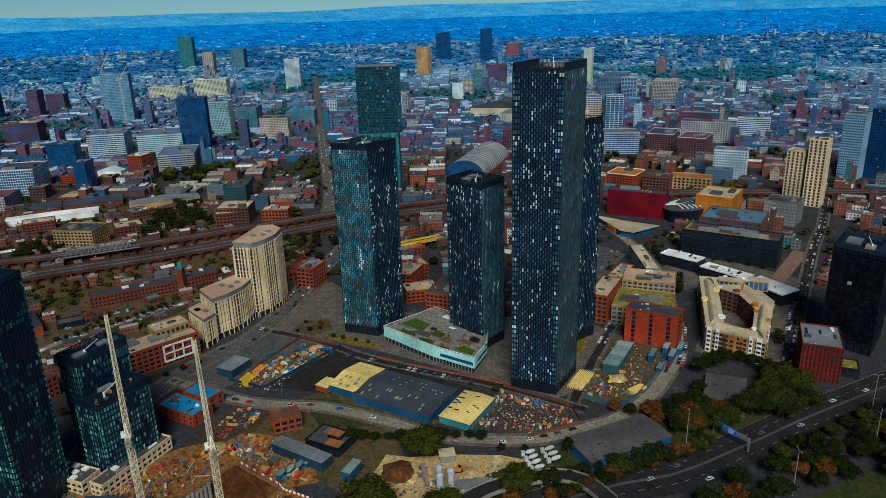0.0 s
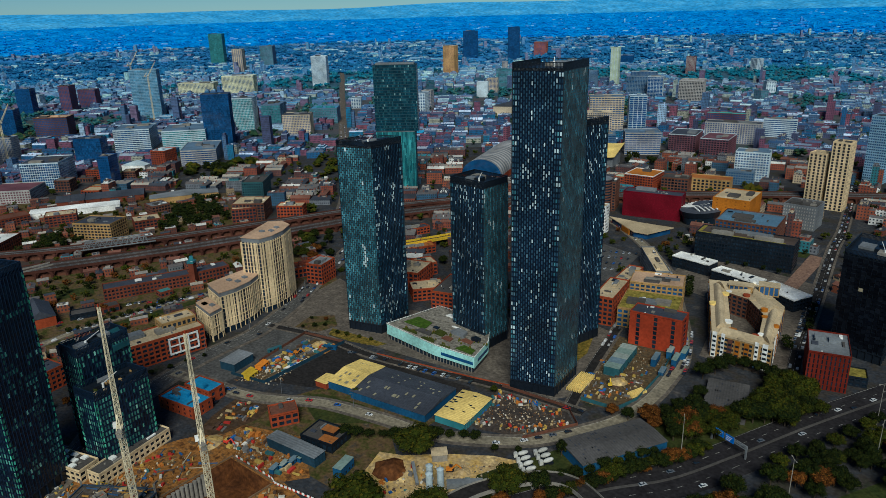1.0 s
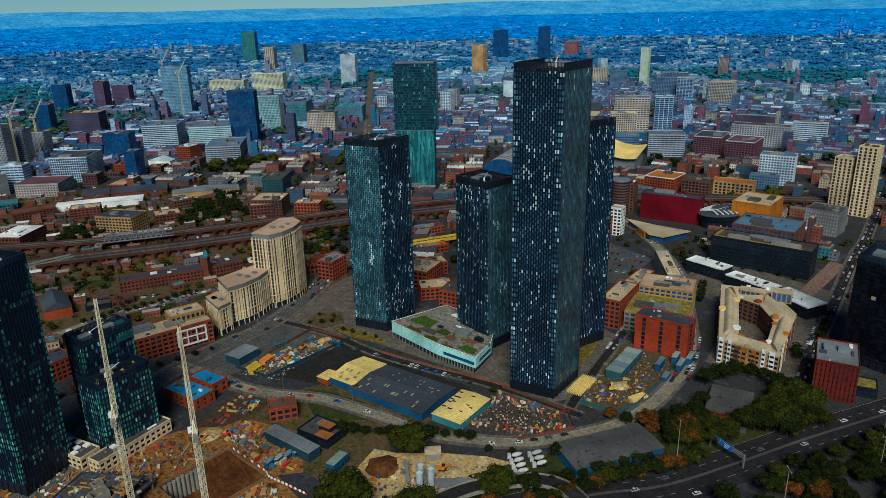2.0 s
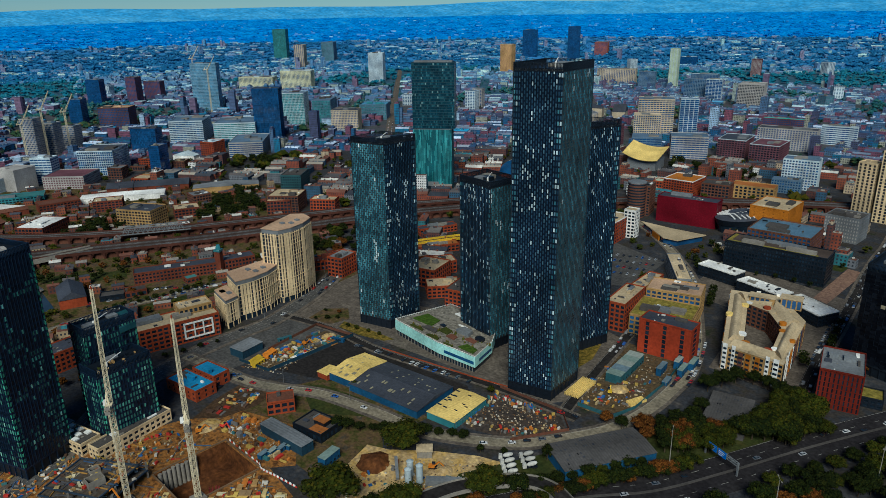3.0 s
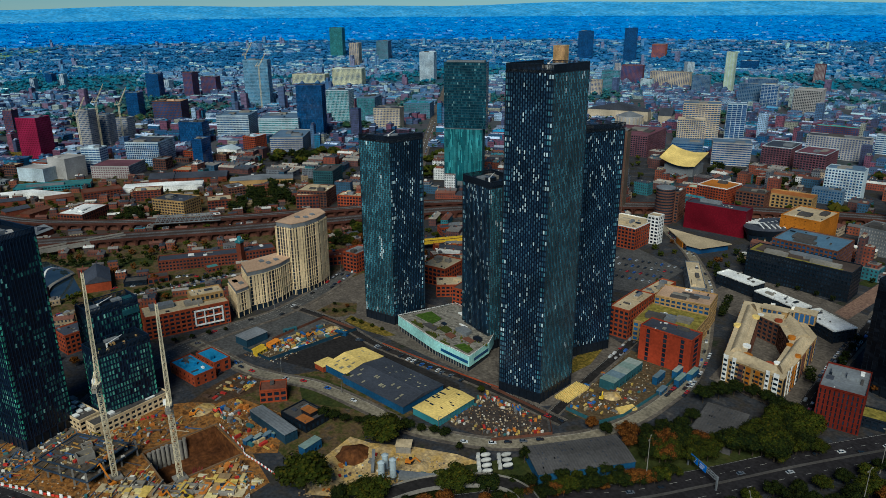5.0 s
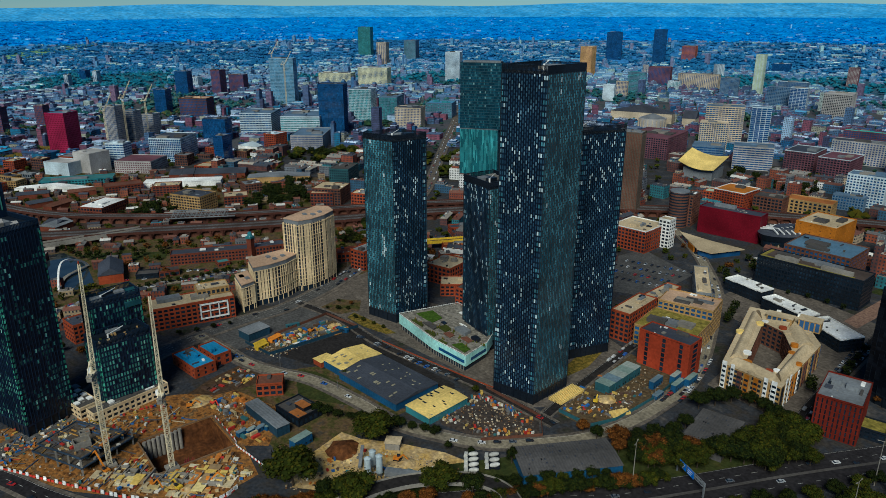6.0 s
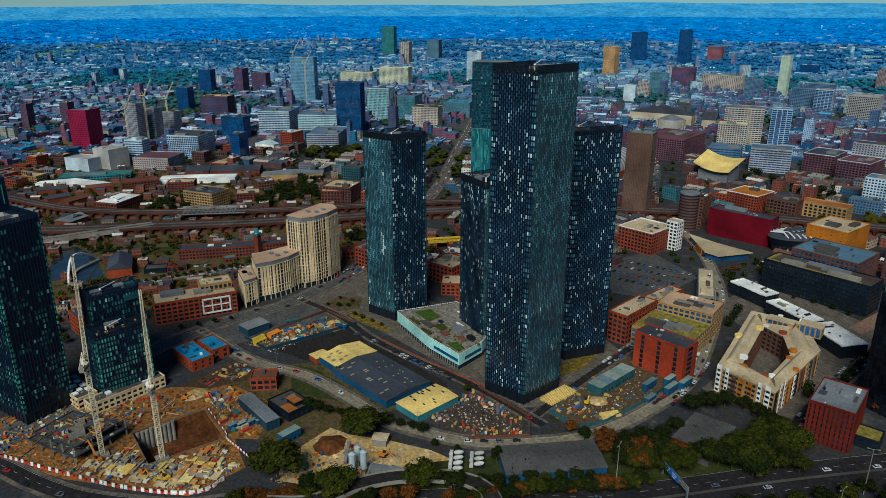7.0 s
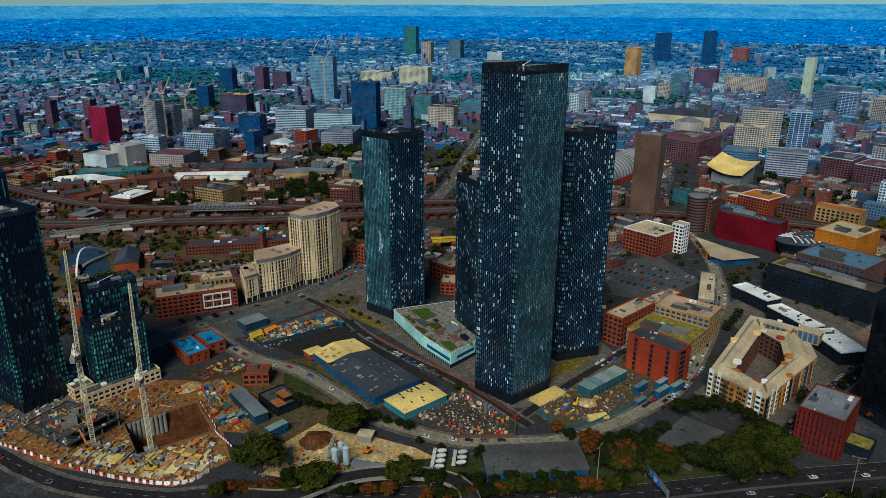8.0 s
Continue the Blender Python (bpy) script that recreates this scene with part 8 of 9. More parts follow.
for pts, half in ROADS[:6] + ROADS[7:9]:
    side_off = max(2.2, half - 4.6)
    for side in (-1, 1):
        line = offset(pts, side * side_off)
        for a, b in zip(line, line[1:]):
            a, b = Vector(a), Vector(b)
            t, run = (b - a).normalized(), rs.uniform(0, 5)
            while run < (b - a).length:
                q = a + t * run
                run += rs.choice((6.2, 6.6, 13, 20))
                if math.hypot(q.x + 190, q.y - 120) < 300 or math.hypot(q.x, q.y) > 1500 or rs.random() < 0.35:
                    continue
                c, w = t * 2.1, Vector((-t.y, t.x)) * 0.88
                for lo, hi, k, e in ((0.25, 0.98, 1.0, 1.0), (0.98, 1.5, 0.62, 0.84)):
                    KERB.prism([tuple(q - c * k - w * e), tuple(q + c * k - w * e), tuple(q + c * k + w * e), tuple(q - c * k + w * e)], lo + 0.2, hi + 0.2)
M_KERBPAINT = surface("mixed_car_paint", [(0, (0.55, 0.55, 0.55)), (0.25, (0.02, 0.02, 0.025)), (0.6, (0.30, 0.31, 0.33)), (0.75, (0.09, 0.10, 0.12)), (0.86, (0.30, 0.02, 0.02)), (0.93, (0.03, 0.09, 0.30))], 0.3, bump=0, spec=0.5)
tagged(part("parked_cars", KERB, M_KERBPAINT), "parked cars along the streets farther off", "cars", kind="stuff")

# ---- the building site ----
M_FORM = surface("formwork_ply", [(0, (0.55, 0.42, 0.18)), (0.4, (0.62, 0.55, 0.36)), (0.7, (0.40, 0.24, 0.09)), (0.88, (0.68, 0.64, 0.54))], 0.85, per="object")
M_GOODS = surface("site_goods", [(0, (0.46, 0.35, 0.18)), (0.14, (0.50, 0.17, 0.03)), (0.26, (0.03, 0.12, 0.34)), (0.36, (0.16, 0.15, 0.14)), (0.52, (0.66, 0.62, 0.54)), (0.64, (0.42, 0.035, 0.025)), (0.74, (0.50, 0.34, 0.08)), (0.82, (0.10, 0.06, 0.04)), (0.93, (0.05, 0.15, 0.16))], 0.7, per="object")
M_HIVIS = surface("orange_plant_paint", (0.62, 0.20, 0.02), 0.5)
M_YELLOWPLANT = surface("yellow_plant_paint", (0.65, 0.42, 0.03), 0.5)
M_BARRED = surface("red_barrier", (0.55, 0.05, 0.03), 0.6)
M_EDGEBOARD = surface("blue_grey_board", (0.035, 0.055, 0.085), 0.6)
M_DECKING = ground_material("deck_boards", [(0.3, (0.035, 0.030, 0.028)), (0.5, (0.09, 0.07, 0.05)), (0.62, (0.06, 0.06, 0.065)), (0.78, (0.36, 0.25, 0.10))], 0.35)
slab = thing("half_built_floor", "half-built concrete floor deck on columns with blue edge boards", "concrete frame")
DECK = [(-311, 117), (-298, 93), (-266, 110), (-279, 138)]
for z, k in ((4.2, 1.0), (8.0, 0.86)):
    m = Mesh()
    m.prism(inset(DECK, k), z - 0.45, z)
    part("floor_slab", m, M_DECKING, slab, "dark wet concrete and ply deck")
    for i in range(4):
        a, b = inset(DECK, k * 1.02)[i], inset(DECK, k * 1.02)[(i + 1) % 4]
        m = Mesh()
        m.bar((*a, z + 0.35), (*b, z + 0.35), 0.35)
        part("edge_board", m, M_EDGEBOARD, slab)
for i in range(5):
    for j in range(4):
        a = Vector(DECK[0]).lerp(Vector(DECK[1]), j / 3).lerp(Vector(DECK[3]).lerp(Vector(DECK[2]), j / 3), i / 4)
        m = Mesh()
        m.box(a.x - 0.4, a.y - 0.4, 0, a.x + 0.4, a.y + 0.4, 9.4 if rnd.random() < 0.5 else 4)
        part("column", m, M_CONC, slab)
for x, y, w, d, h in ((-284, 110, 6, 8, 12), (-294, 115, 4, 5, 10)):
    m = Mesh()
    for q in ((0, 0, w, 0.4), (0, d - 0.4, w, d), (0, 0.4, 0.4, d - 0.4), (w - 0.4, 0.4, w, d - 0.4)):
        m.box(x + q[0], y + q[1], 0, x + q[2], y + q[3], h)
    part("core_wall", m, M_CONC, slab)
# trench with cross walls towards the pit
for k in range(9):
    x, y = -256 + k * 4.6, 122 + k * 4.4
    t = thing("foundation_walls", "new concrete foundation cell with open top", "foundation", x, y, 0, 44 + rnd.uniform(-4, 4), "foundation cells")
    w, d, h = rnd.uniform(5, 8), rnd.uniform(4, 7), rnd.uniform(1.0, 2.6)
    for q in ((0, 0, w, 0.5), (0, d - 0.5, w, d), (0, 0.5, 0.5, d - 0.5), (w - 0.5, 0.5, w, d - 0.5)):
        m = Mesh()
        m.box(q[0], q[1], 0, q[2], q[3], h)
        part("wall", m, M_CONC, t)
PLATE, POST = Mesh(), Mesh()
PLATE.prism([(-0.5, -0.5), (-0.2, -0.5), (-0.2, -0.46), (0.2, -0.46), (0.2, -0.5), (0.5, -0.5), (0.5, 0.5), (0.2, 0.5), (0.2, 0.46), (-0.2, 0.46), (-0.2, 0.5), (-0.5, 0.5)], 0, 1)
PLATE = PLATE.data("plate", [M_FORM])
CRATE = Mesh()
CRATE.prism([(-0.5, -0.5), (-0.17, -0.5), (-0.15, -0.44), (0.15, -0.44), (0.17, -0.5), (0.5, -0.5), (0.5, 0.5), (0.17, 0.5), (0.15, 0.44), (-0.15, 0.44), (-0.17, 0.5), (-0.5, 0.5)], 0, 1)
CRATE = CRATE.data("stack", [M_GOODS])


PILES = Mesh()
COUNT = {}


def goods(name, label, cat, data, x, y, a, w, d, h, z=0.1, group=""):
    COUNT[name] = COUNT.get(name, 0) + 1
    if COUNT[name] > 290:
        c, s = math.cos(radians(a)), math.sin(radians(a))
        PILES.prism([(x + c * u * w - s * v * d, y + s * u * w + c * v * d) for u, v in ((-0.5, -0.5), (0.5, -0.5), (0.5, 0.5), (-0.5, 0.5))], z, z + h)
        return None
    ob = new(name, data)
    ob.matrix_basis = pose(x, y, z, 0, 0, a) @ Matrix.Diagonal((w, d, h, 1))
    return tagged(ob, label, cat, group)


def strew(n, pts, seed, make):
    rng = random.Random(seed)
    xs, ys = [p[0] for p in pts], [p[1] for p in pts]
    k = 0
    while k < n:
        x, y = rng.uniform(min(xs), max(xs)), rng.uniform(min(ys), max(ys))
        if within(x, y, pts):
            make(x, y, rng)
            k += 1


EAST = [(-262, 106), (-208, 150), (-214, 178), (-241, 178), (-241, 140), (-262, 138)]
strew(55, EAST, 3, lambda x, y, r: goods("formwork_panel", "yellow ply formwork panel lying on the site", "formwork", PLATE, x, y, 44 + r.choice((0, 90)), r.uniform(1.5, 6), r.uniform(1.2, 3), r.uniform(0.3, 1.6), group="formwork"))
strew(150, EAST, 4, lambda x, y, r: goods("pallet_load", "stack of building materials on bare earth", "materials", CRATE, x, y, r.uniform(0, 180), r.uniform(0.6, 2.4), r.uniform(0.4, 1.4), r.uniform(0.3, 1.4), group="stacked materials"))
strew(40, DECK, 5, lambda x, y, r: goods("pallet_load", "stack of boards on the new floor deck", "materials", CRATE if r.random() < 0.5 else PLATE, x, y, r.uniform(0, 180), r.uniform(0.8, 4), r.uniform(0.6, 2), r.uniform(0.4, 1.2), z=8.0 if within(x, y, inset(DECK, 0.84)) else 4.2, group="stacked materials"))
strew(220, [(-340, 70), (-300, 78), (-300, 84), (-318, 104), (-300, 130), (-284, 140), (-284, 170), (-310, 165), (-335, 100)], 6, lambda x, y, r: goods("pallet_load", "stack of building materials on bare earth", "materials", CRATE, x, y, r.uniform(0, 180), r.uniform(0.6, 2.6), r.uniform(0.4, 1.4), r.uniform(0.3, 1.5), group="stacked materials"))
strew(60, [(-296, 186), (-246, 186), (-236, 196), (-262, 214), (-296, 202)], 7, lambda x, y, r: goods("pallet_load", "stack of building materials by the site cabins", "materials", CRATE, x, y, 13 + r.choice((0, 90)), r.uniform(0.8, 5), r.uniform(0.8, 2.4), r.uniform(0.5, 2.4), group="stacked materials"))
strew(40, [(-312, 188), (-320, 202), (-324, 218), (-306, 228), (-302, 212), (-304, 196)], 8, lambda x, y, r: goods("pallet_load", "stack of materials in a walled brown yard", "materials", CRATE, x, y, 26 + r.choice((0, 90)), r.uniform(1, 5), r.uniform(0.8, 2.4), r.uniform(0.3, 1.4), group="stacked materials"))
SCRAP = [(-204, 290), (-203, 324), (-162, 329), (-150, 318), (-166, 294), (-190, 285)]
strew(240, SCRAP, 9, lambda x, y, r: None if within(x, y, inset(SCRAP, 0.62)) else goods("pallet_load", "bright builders' goods piled in the yard", "materials", CRATE, x, y, r.uniform(0, 180), r.uniform(0.6, 2.6), r.uniform(0.5, 1.6), r.uniform(0.4, 1.8), group="stacked materials"))
strew(110, [(-352, 252), (-356, 300), (-335, 308), (-333, 250)], 10, lambda x, y, r: goods("pallet_load", "stacked depot goods on bare earth", "materials", CRATE, x, y, 95 + r.choice((0, 90)) + r.uniform(-5, 5), r.uniform(0.8, 6), r.uniform(0.6, 2), r.uniform(0.4, 1.8), group="stacked materials"))
strew(70, [(-165, 350), (-172, 400), (-140, 400), (-134, 365), (-144, 350)], 11, lambda x, y, r: goods("pallet_load", "works materials on crushed stone", "materials", CRATE, x, y, 98 + r.choice((0, 90)), r.uniform(0.8, 4), r.uniform(0.6, 1.8), r.uniform(0.3, 1.5), group="stacked materials"))
strew(50, [(-212, 198), (-198, 234), (-176, 256), (-160, 240), (-176, 205), (-192, 186)], 12, lambda x, y, r: goods("pallet_load", "blocks and pallets in the concrete yard", "materials", CRATE, x, y, r.uniform(0, 180), r.uniform(0.8, 3), r.uniform(0.6, 2), r.uniform(0.3, 1.4), group="stacked materials"))
M_PLY = surface("yellow_ply", [(0, (0.66, 0.46, 0.11)), (0.3, (0.72, 0.58, 0.24)), (0.5, (0.50, 0.17, 0.03)), (0.6, (0.30, 0.20, 0.10)), (0.75, (0.60, 0.38, 0.09)), (0.9, (0.66, 0.60, 0.46))], 0.8, per="object")
SHEET = Mesh()
SHEET.box(-0.5, -0.5, 0, 0.5, 0.5, 0.6)
SHEET.box(-0.46, -0.4, 0.6, 0.1, 0.42, 0.8)
SHEET = SHEET.data("ply_deck", [M_PLY])
CELLS = [(-258, 116), (-246, 122), (-212, 152), (-216, 172), (-238, 172), (-241, 140), (-258, 134)]
strew(20, CELLS, 21, lambda x, y, r: goods("ply_deck", "broad yellow ply formwork deck on the foundations", "formwork", SHEET, x, y, 44 + r.choice((0, 0, 90)), r.uniform(4, 9), r.uniform(2.5, 5), r.uniform(0.3, 0.6), z=r.uniform(0.3, 1.6), group="ply decks"))
M_FORMCONC = surface("fresh_concrete", (0.46, 0.37, 0.22), 0.85)
M_TUBE = surface("site_steel", [(0, (0.10, 0.10, 0.11)), (0.3, (0.42, 0.22, 0.05)), (0.55, (0.50, 0.42, 0.28)), (0.75, (0.05, 0.10, 0.20)), (0.9, (0.34, 0.06, 0.03))], 0.6, per="object")
TUBE = Mesh()
TUBE.prism([(-0.5, -0.5), (0.5, -0.5), (0.5, 0.5), (-0.5, 0.5)], 0, 1)
TUBE = TUBE.data("beam", [M_TUBE])
WHOLE = [(-338, 72), (-300, 80), (-262, 104), (-210, 150), (-214, 178), (-241, 178), (-241, 140), (-282, 139), (-284, 172), (-312, 166), (-332, 102)]
strew(120, WHOLE, 22, lambda x, y, r: goods("loose_tube", "long beam or tube lying on the building site", "beam", TUBE, x, y, 44 + r.choice((0, 90)) + r.uniform(-12, 12), r.uniform(4, 11), r.uniform(0.25, 0.6), r.uniform(0.25, 0.5), z=0.15 if not within(x, y, DECK) else 4.25, group="loose beams"))
strew(50, inset(DECK, 0.82), 23, lambda x, y, r: goods("loose_tube", "long beam or tube lying on the new deck", "beam", TUBE, x, y, 28 + r.choice((0, 90)), r.uniform(3, 9), r.uniform(0.25, 0.7), r.uniform(0.25, 0.7), z=8.05, group="loose beams"))
for x, y, w, d, h in ((-262, 112, 9, 6, 0.5), (-250, 118, 12, 5, 0.4), (-236, 128, 8, 9, 0.5), (-228, 150, 9, 7, 0.4), (-216, 160, 8, 6, 0.5), (-224, 138, 10, 4, 0.5)):
    t = thing("foundation_slab", "pale new concrete slab between muddy trenches", "slab", x, y, 0.05, 44, "foundation slabs")
    m = Mesh()
    m.box(0, 0, 0, w, d, h)
    m.box(w * 0.3, d * 0.3, h, w * 0.5, d * 0.6, h + 1.6)
    part("slab", m, M_FORMCONC, t)
for k in range(7):
    x, y = -243 + 4.6 * k, 128 + 4.3 * k
    t = thing("retaining_wall", "pale new concrete wall between foundation cells", "wall", x, y, 0.05, 134, "foundation walls")
    m = Mesh()
    m.box(0, 0, 0, rnd.uniform(9, 16), 0.5, rnd.uniform(1.2, 2.6))
    part("wall", m, M_CONC, t)
M_RUSTCONC = surface("muddy_concrete", (0.16, 0.10, 0.055), 0.9)
for x, y, a, n in ((-243.6, 141, 90, 40), (-279.5, 183, -90, 42), (-279, 140.6, 0, 35), (-243, 182, 180, 36)):
    t = thing("pit_kerb", "pale concrete capping beam round the pit", "kerb", x, y, 0.05, a, "pit kerbs")
    m = Mesh()
    m.box(0, -0.7, 0, n, 0.1, 0.6)
    part("beam", m, M_RUSTCONC, t)
M_PILES = surface("piled_goods", [(0, (0.46, 0.35, 0.18)), (0.14, (0.50, 0.17, 0.03)), (0.26, (0.03, 0.12, 0.34)), (0.36, (0.16, 0.15, 0.14)), (0.52, (0.66, 0.62, 0.54)), (0.64, (0.42, 0.035, 0.025)), (0.74, (0.50, 0.34, 0.08)), (0.82, (0.10, 0.06, 0.04)), (0.93, (0.05, 0.15, 0.16))], 0.7)
tagged(part("piled_goods", PILES, M_PILES), "bright builders' goods piled in yards", "materials", kind="stuff")
# loose rubble over the earth
m = Mesh()


def stone(x, y, r):
    s = r.uniform(0.15, 0.7)
    m.rod(x, y, 0.05, 0.1 + s * r.uniform(0.4, 1.0), s, s * r.uniform(0.3, 0.8), 5)


for k, reg in enumerate((EAST, [(-340, 70), (-300, 78), (-262, 106), (-282, 138), (-300, 170), (-335, 100)], [(-212, 198), (-198, 236), (-150, 272), (-138, 262), (-176, 200), (-192, 186)], [(-204, 290), (-203, 324), (-162, 329), (-150, 318), (-166, 294)], [(-350, 232), (-349, 302), (-320, 246)], [(-165, 350), (-172, 430), (-140, 430), (-134, 365)], [(-296, 186), (-246, 186), (-262, 214), (-300, 200)])):
    strew(330, reg, 40 + k, stone)
M_RUBBLE = surface("rubble", [(0, (0.30, 0.22, 0.13)), (0.3, (0.14, 0.07, 0.03)), (0.55, (0.42, 0.33, 0.22)), (0.8, (0.10, 0.09, 0.08)), (0.93, (0.6, 0.55, 0.45))], 0.95, bump=0)
tagged(part("rubble", m, M_RUBBLE), "loose stones and broken rubble on earth", "rubble", kind="stuff")
# spoil heaps
for x, y, r, h, mt in ((-204, 226, 9, 4, M_PIT), (-235, 160, 5, 2.0, M_EARTH), (-300, 182, 8, 2.5, M_SAND), (-222, 150, 6, 1.5, M_SAND), (-335, 296, 6, 2, M_EARTH), (-345, 300, 5, 2, M_SAND), (-150, 380, 6, 2, M_SAND), (-172, 246, 6, 2, M_SAND), (-180, 210, 5, 2, M_SAND), (-165, 232, 6, 1.8, M_SAND)):
    m = Mesh()
    n = 12
    rr = [r * rnd.uniform(0.75, 1.15) for _ in range(n)]
    for q0, q1, z0, z1 in ((1, 0.6, 0, 0.55), (0.6, 0.22, 0.55, 1.0)):
        for i in range(n):
            j = (i + 1) % n
            a0, a1 = 6.2832 * i / n, 6.2832 * j / n
            m.poly([(rr[i] * q0 * math.cos(a0), rr[i] * q0 * math.sin(a0), z0 * h), (rr[j] * q0 * math.cos(a1), rr[j] * q0 * math.sin(a1), z0 * h), (rr[j] * q1 * math.cos(a1), rr[j] * q1 * math.sin(a1), z1 * h), (rr[i] * q1 * math.cos(a0), rr[i] * q1 * math.sin(a0), z1 * h)])
    m.poly([(rr[i] * 0.22 * math.cos(6.2832 * i / n), rr[i] * 0.22 * math.sin(6.2832 * i / n), h) for i in range(n)])
    tagged(part("earth_mound", m, mt, at=pose(x, y, 0.1)), "mound of dug earth and sand", "heap", "spoil heaps")
# piles along the pit
wallp = thing("pile_wall", "row of grey concrete piles lining the pit", "pile wall", PIT[0], PIT[1], 0)
for k in range(9):
    m = Mesh()
    m.rod(2.6, 2 + k * 2.4, -11, 0.8 + rnd.uniform(-0.5, 0.6), 1.1, n=10)
    part("pile", m, M_CONC, wallp)
M_REBAR = surface("red_rebar", (0.30, 0.03, 0.05), 0.8)
for k in range(4):
    x, y = -247 + rnd.uniform(-3, 0), 152 + k * 2.6
    t = thing("rebar_cage", "red-painted steel reinforcement cage at the pit edge", "rebar cage", x, y, -11 if x > PIT[0] else 0, rnd.uniform(0, 90), "rebar cages")
    m = Mesh()
    for i in range(8):
        q = 6.283 * i / 8
        m.bar((math.cos(q), math.sin(q), 0), (math.cos(q), math.sin(q), 10.0), 0.05)
    for z in (2, 5, 8):
        for i in range(8):
            m.bar((math.cos(6.283 * i / 8), math.sin(6.283 * i / 8), z), (math.cos(6.283 * (i + 1) / 8), math.sin(6.283 * (i + 1) / 8), z), 0.06)
    part("bars", m, M_REBAR, t)


def digger(x, y, a, mat, reach=7.0, z=0.1, label="orange tracked excavator with its arm raised"):
    top = thing("excavator", label, "excavator", x, y, z, a, "diggers")
    for s in (-1.2, 0.6):
        m = Mesh()
        profile(m, [(-1.9, 0.0), (1.9, 0.0), (2.2, 0.4), (1.9, 0.85), (-1.9, 0.85), (-2.2, 0.4)], s, s + 0.6)
        part("track", m, M_TYRE, top)
    m = Mesh()
    m.box(-2.2, -1.3, 0.9, 1.0, 1.3, 2.0)
    part("body", m, mat, top)
    m = Mesh()
    m.box(-0.4, 0.2, 2.0, 1.3, 1.3, 3.2)
    part("cab", m, M_GLASS, top)
    m = Mesh()
    m.bar((0.8, -0.3, 1.6), (reach * 0.55, -0.3, reach * 0.7), 0.32)
    part("boom", m, mat, top)
    m = Mesh()
    m.bar((reach * 0.55, -0.3, reach * 0.7), (reach, -0.3, reach * 0.25), 0.24)
    part("arm", m, mat, top)
    m = Mesh()
    m.box(reach - 0.6, -0.9, reach * 0.25 - 1.0, reach + 0.5, 0.3, reach * 0.25 + 0.1)
    part("bucket", m, M_GREY, top)


digger(-262, 120, 200, M_HIVIS, 14, label="orange piling rig with a tall leaning boom")
digger(-236, 136, 20, M_HIVIS, 8)
digger(-222, 160, 60, M_HIVIS, 7)
digger(-226, 145, 200, M_YELLOWPLANT, 6, label="yellow tracked excavator on sandy earth")
digger(-306, 118, 100, M_YELLOWPLANT, 10, label="yellow crawler crane beside the deck")
digger(-178, 244, 40, M_HIVIS, 6)
digger(-292, 188, 10, M_BARRED, 6, label="red tracked excavator by the cabins")
digger(-298, 176, 70, M_HIVIS, 6)
digger(-346, 282, 30, M_HIVIS, 6)
digger(-152, 372, 120, M_YELLOWPLANT, 5, label="small yellow excavator in the compound")
# red and white barrier along the street
bar = thing("site_barrier", "red and white plastic barrier along the site edge", "barrier", kind="")
EDGE = smooth([(-306, 72), (-290, 83), (-264, 101), (-235, 122), (-213, 143), (-205, 157), (-208, 168)], 14)
one_r, one_w = Mesh(), Mesh()
one_r.box(-0.95, -0.3, 0, 0.95, 0.3, 0.8)
one_r.box(-0.9, -0.15, 0.8, 0.9, 0.15, 1.1)
one_w.box(-0.95, -0.3, 0, 0.95, 0.3, 1.1)
one_w.box(-0.9, -0.1, 1.1, 0.9, 0.1, 2.2)
one_r, one_w = one_r.data("barrier_block", [M_BARRED]), one_w.data("barrier_block", [M_WHITE])
run = 0.0
for p, q in zip(EDGE, EDGE[1:]):
    d = Vector(q) - Vector(p)
    run += d.length
    part("barrier_block", one_r if int(run / 2.0) % 2 else one_w, None, bar, at=pose(p[0], p[1], 0.1, 0, 0, math.degrees(math.atan2(d.y, d.x))))
EDGE = smooth([(-277, 183.5), (-249, 183.5), (-242, 182), (-230, 184), (-216, 186)], 10)
bar = thing("site_barrier", "red and white boards along the pit", "barrier")
for k, (p, q) in enumerate(zip(EDGE, EDGE[1:])):
    d = Vector(q) - Vector(p)
    part("barrier_block", one_r if k % 2 else one_w, None, bar, at=pose(p[0], p[1], 0.1, 0, 0, math.degrees(math.atan2(d.y, d.x))) @ Matrix.Diagonal((0.9, 0.7, 0.55, 1)))

# ---- cabins, containers, yards ----


def container(x, y, a, w, d, h, mat, label, z=0.1, own_roof=False):
    top = thing("cabin", label, "cabin", x, y, z, a, "cabins and containers")
    m = Mesh()
    n = int(w / 0.5)
    m.prism([(w * k / n, 0.08 * (k % 2)) for k in range(n + 1)] + [(w - w * k / n, d - 0.08 * (k % 2)) for k in range(n + 1)], 0, h)
    part("body", m, mat, top)
    m = Mesh()
    m.box(-0.1, -0.15, h, w + 0.1, d + 0.15, h + 0.12)
    part("roof", m, mat if own_roof else M_PALEROOF, top)
    for k in range(int(w / 3)):
        m = Mesh()
        m.box(k * 3 + 0.8, -0.12, 1.0, k * 3 + 2.0, -0.08, 2.1)
        part("window", m, M_GLASS, top)


M_PALEROOF = surface("cabin_roof", [(0, (0.20, 0.27, 0.24)), (0.4, (0.27, 0.31, 0.28)), (0.7, (0.14, 0.20, 0.24))], 0.7, per="object")
M_TEALCAB = surface("teal_cabin", (0.03, 0.10, 0.12), 0.6)
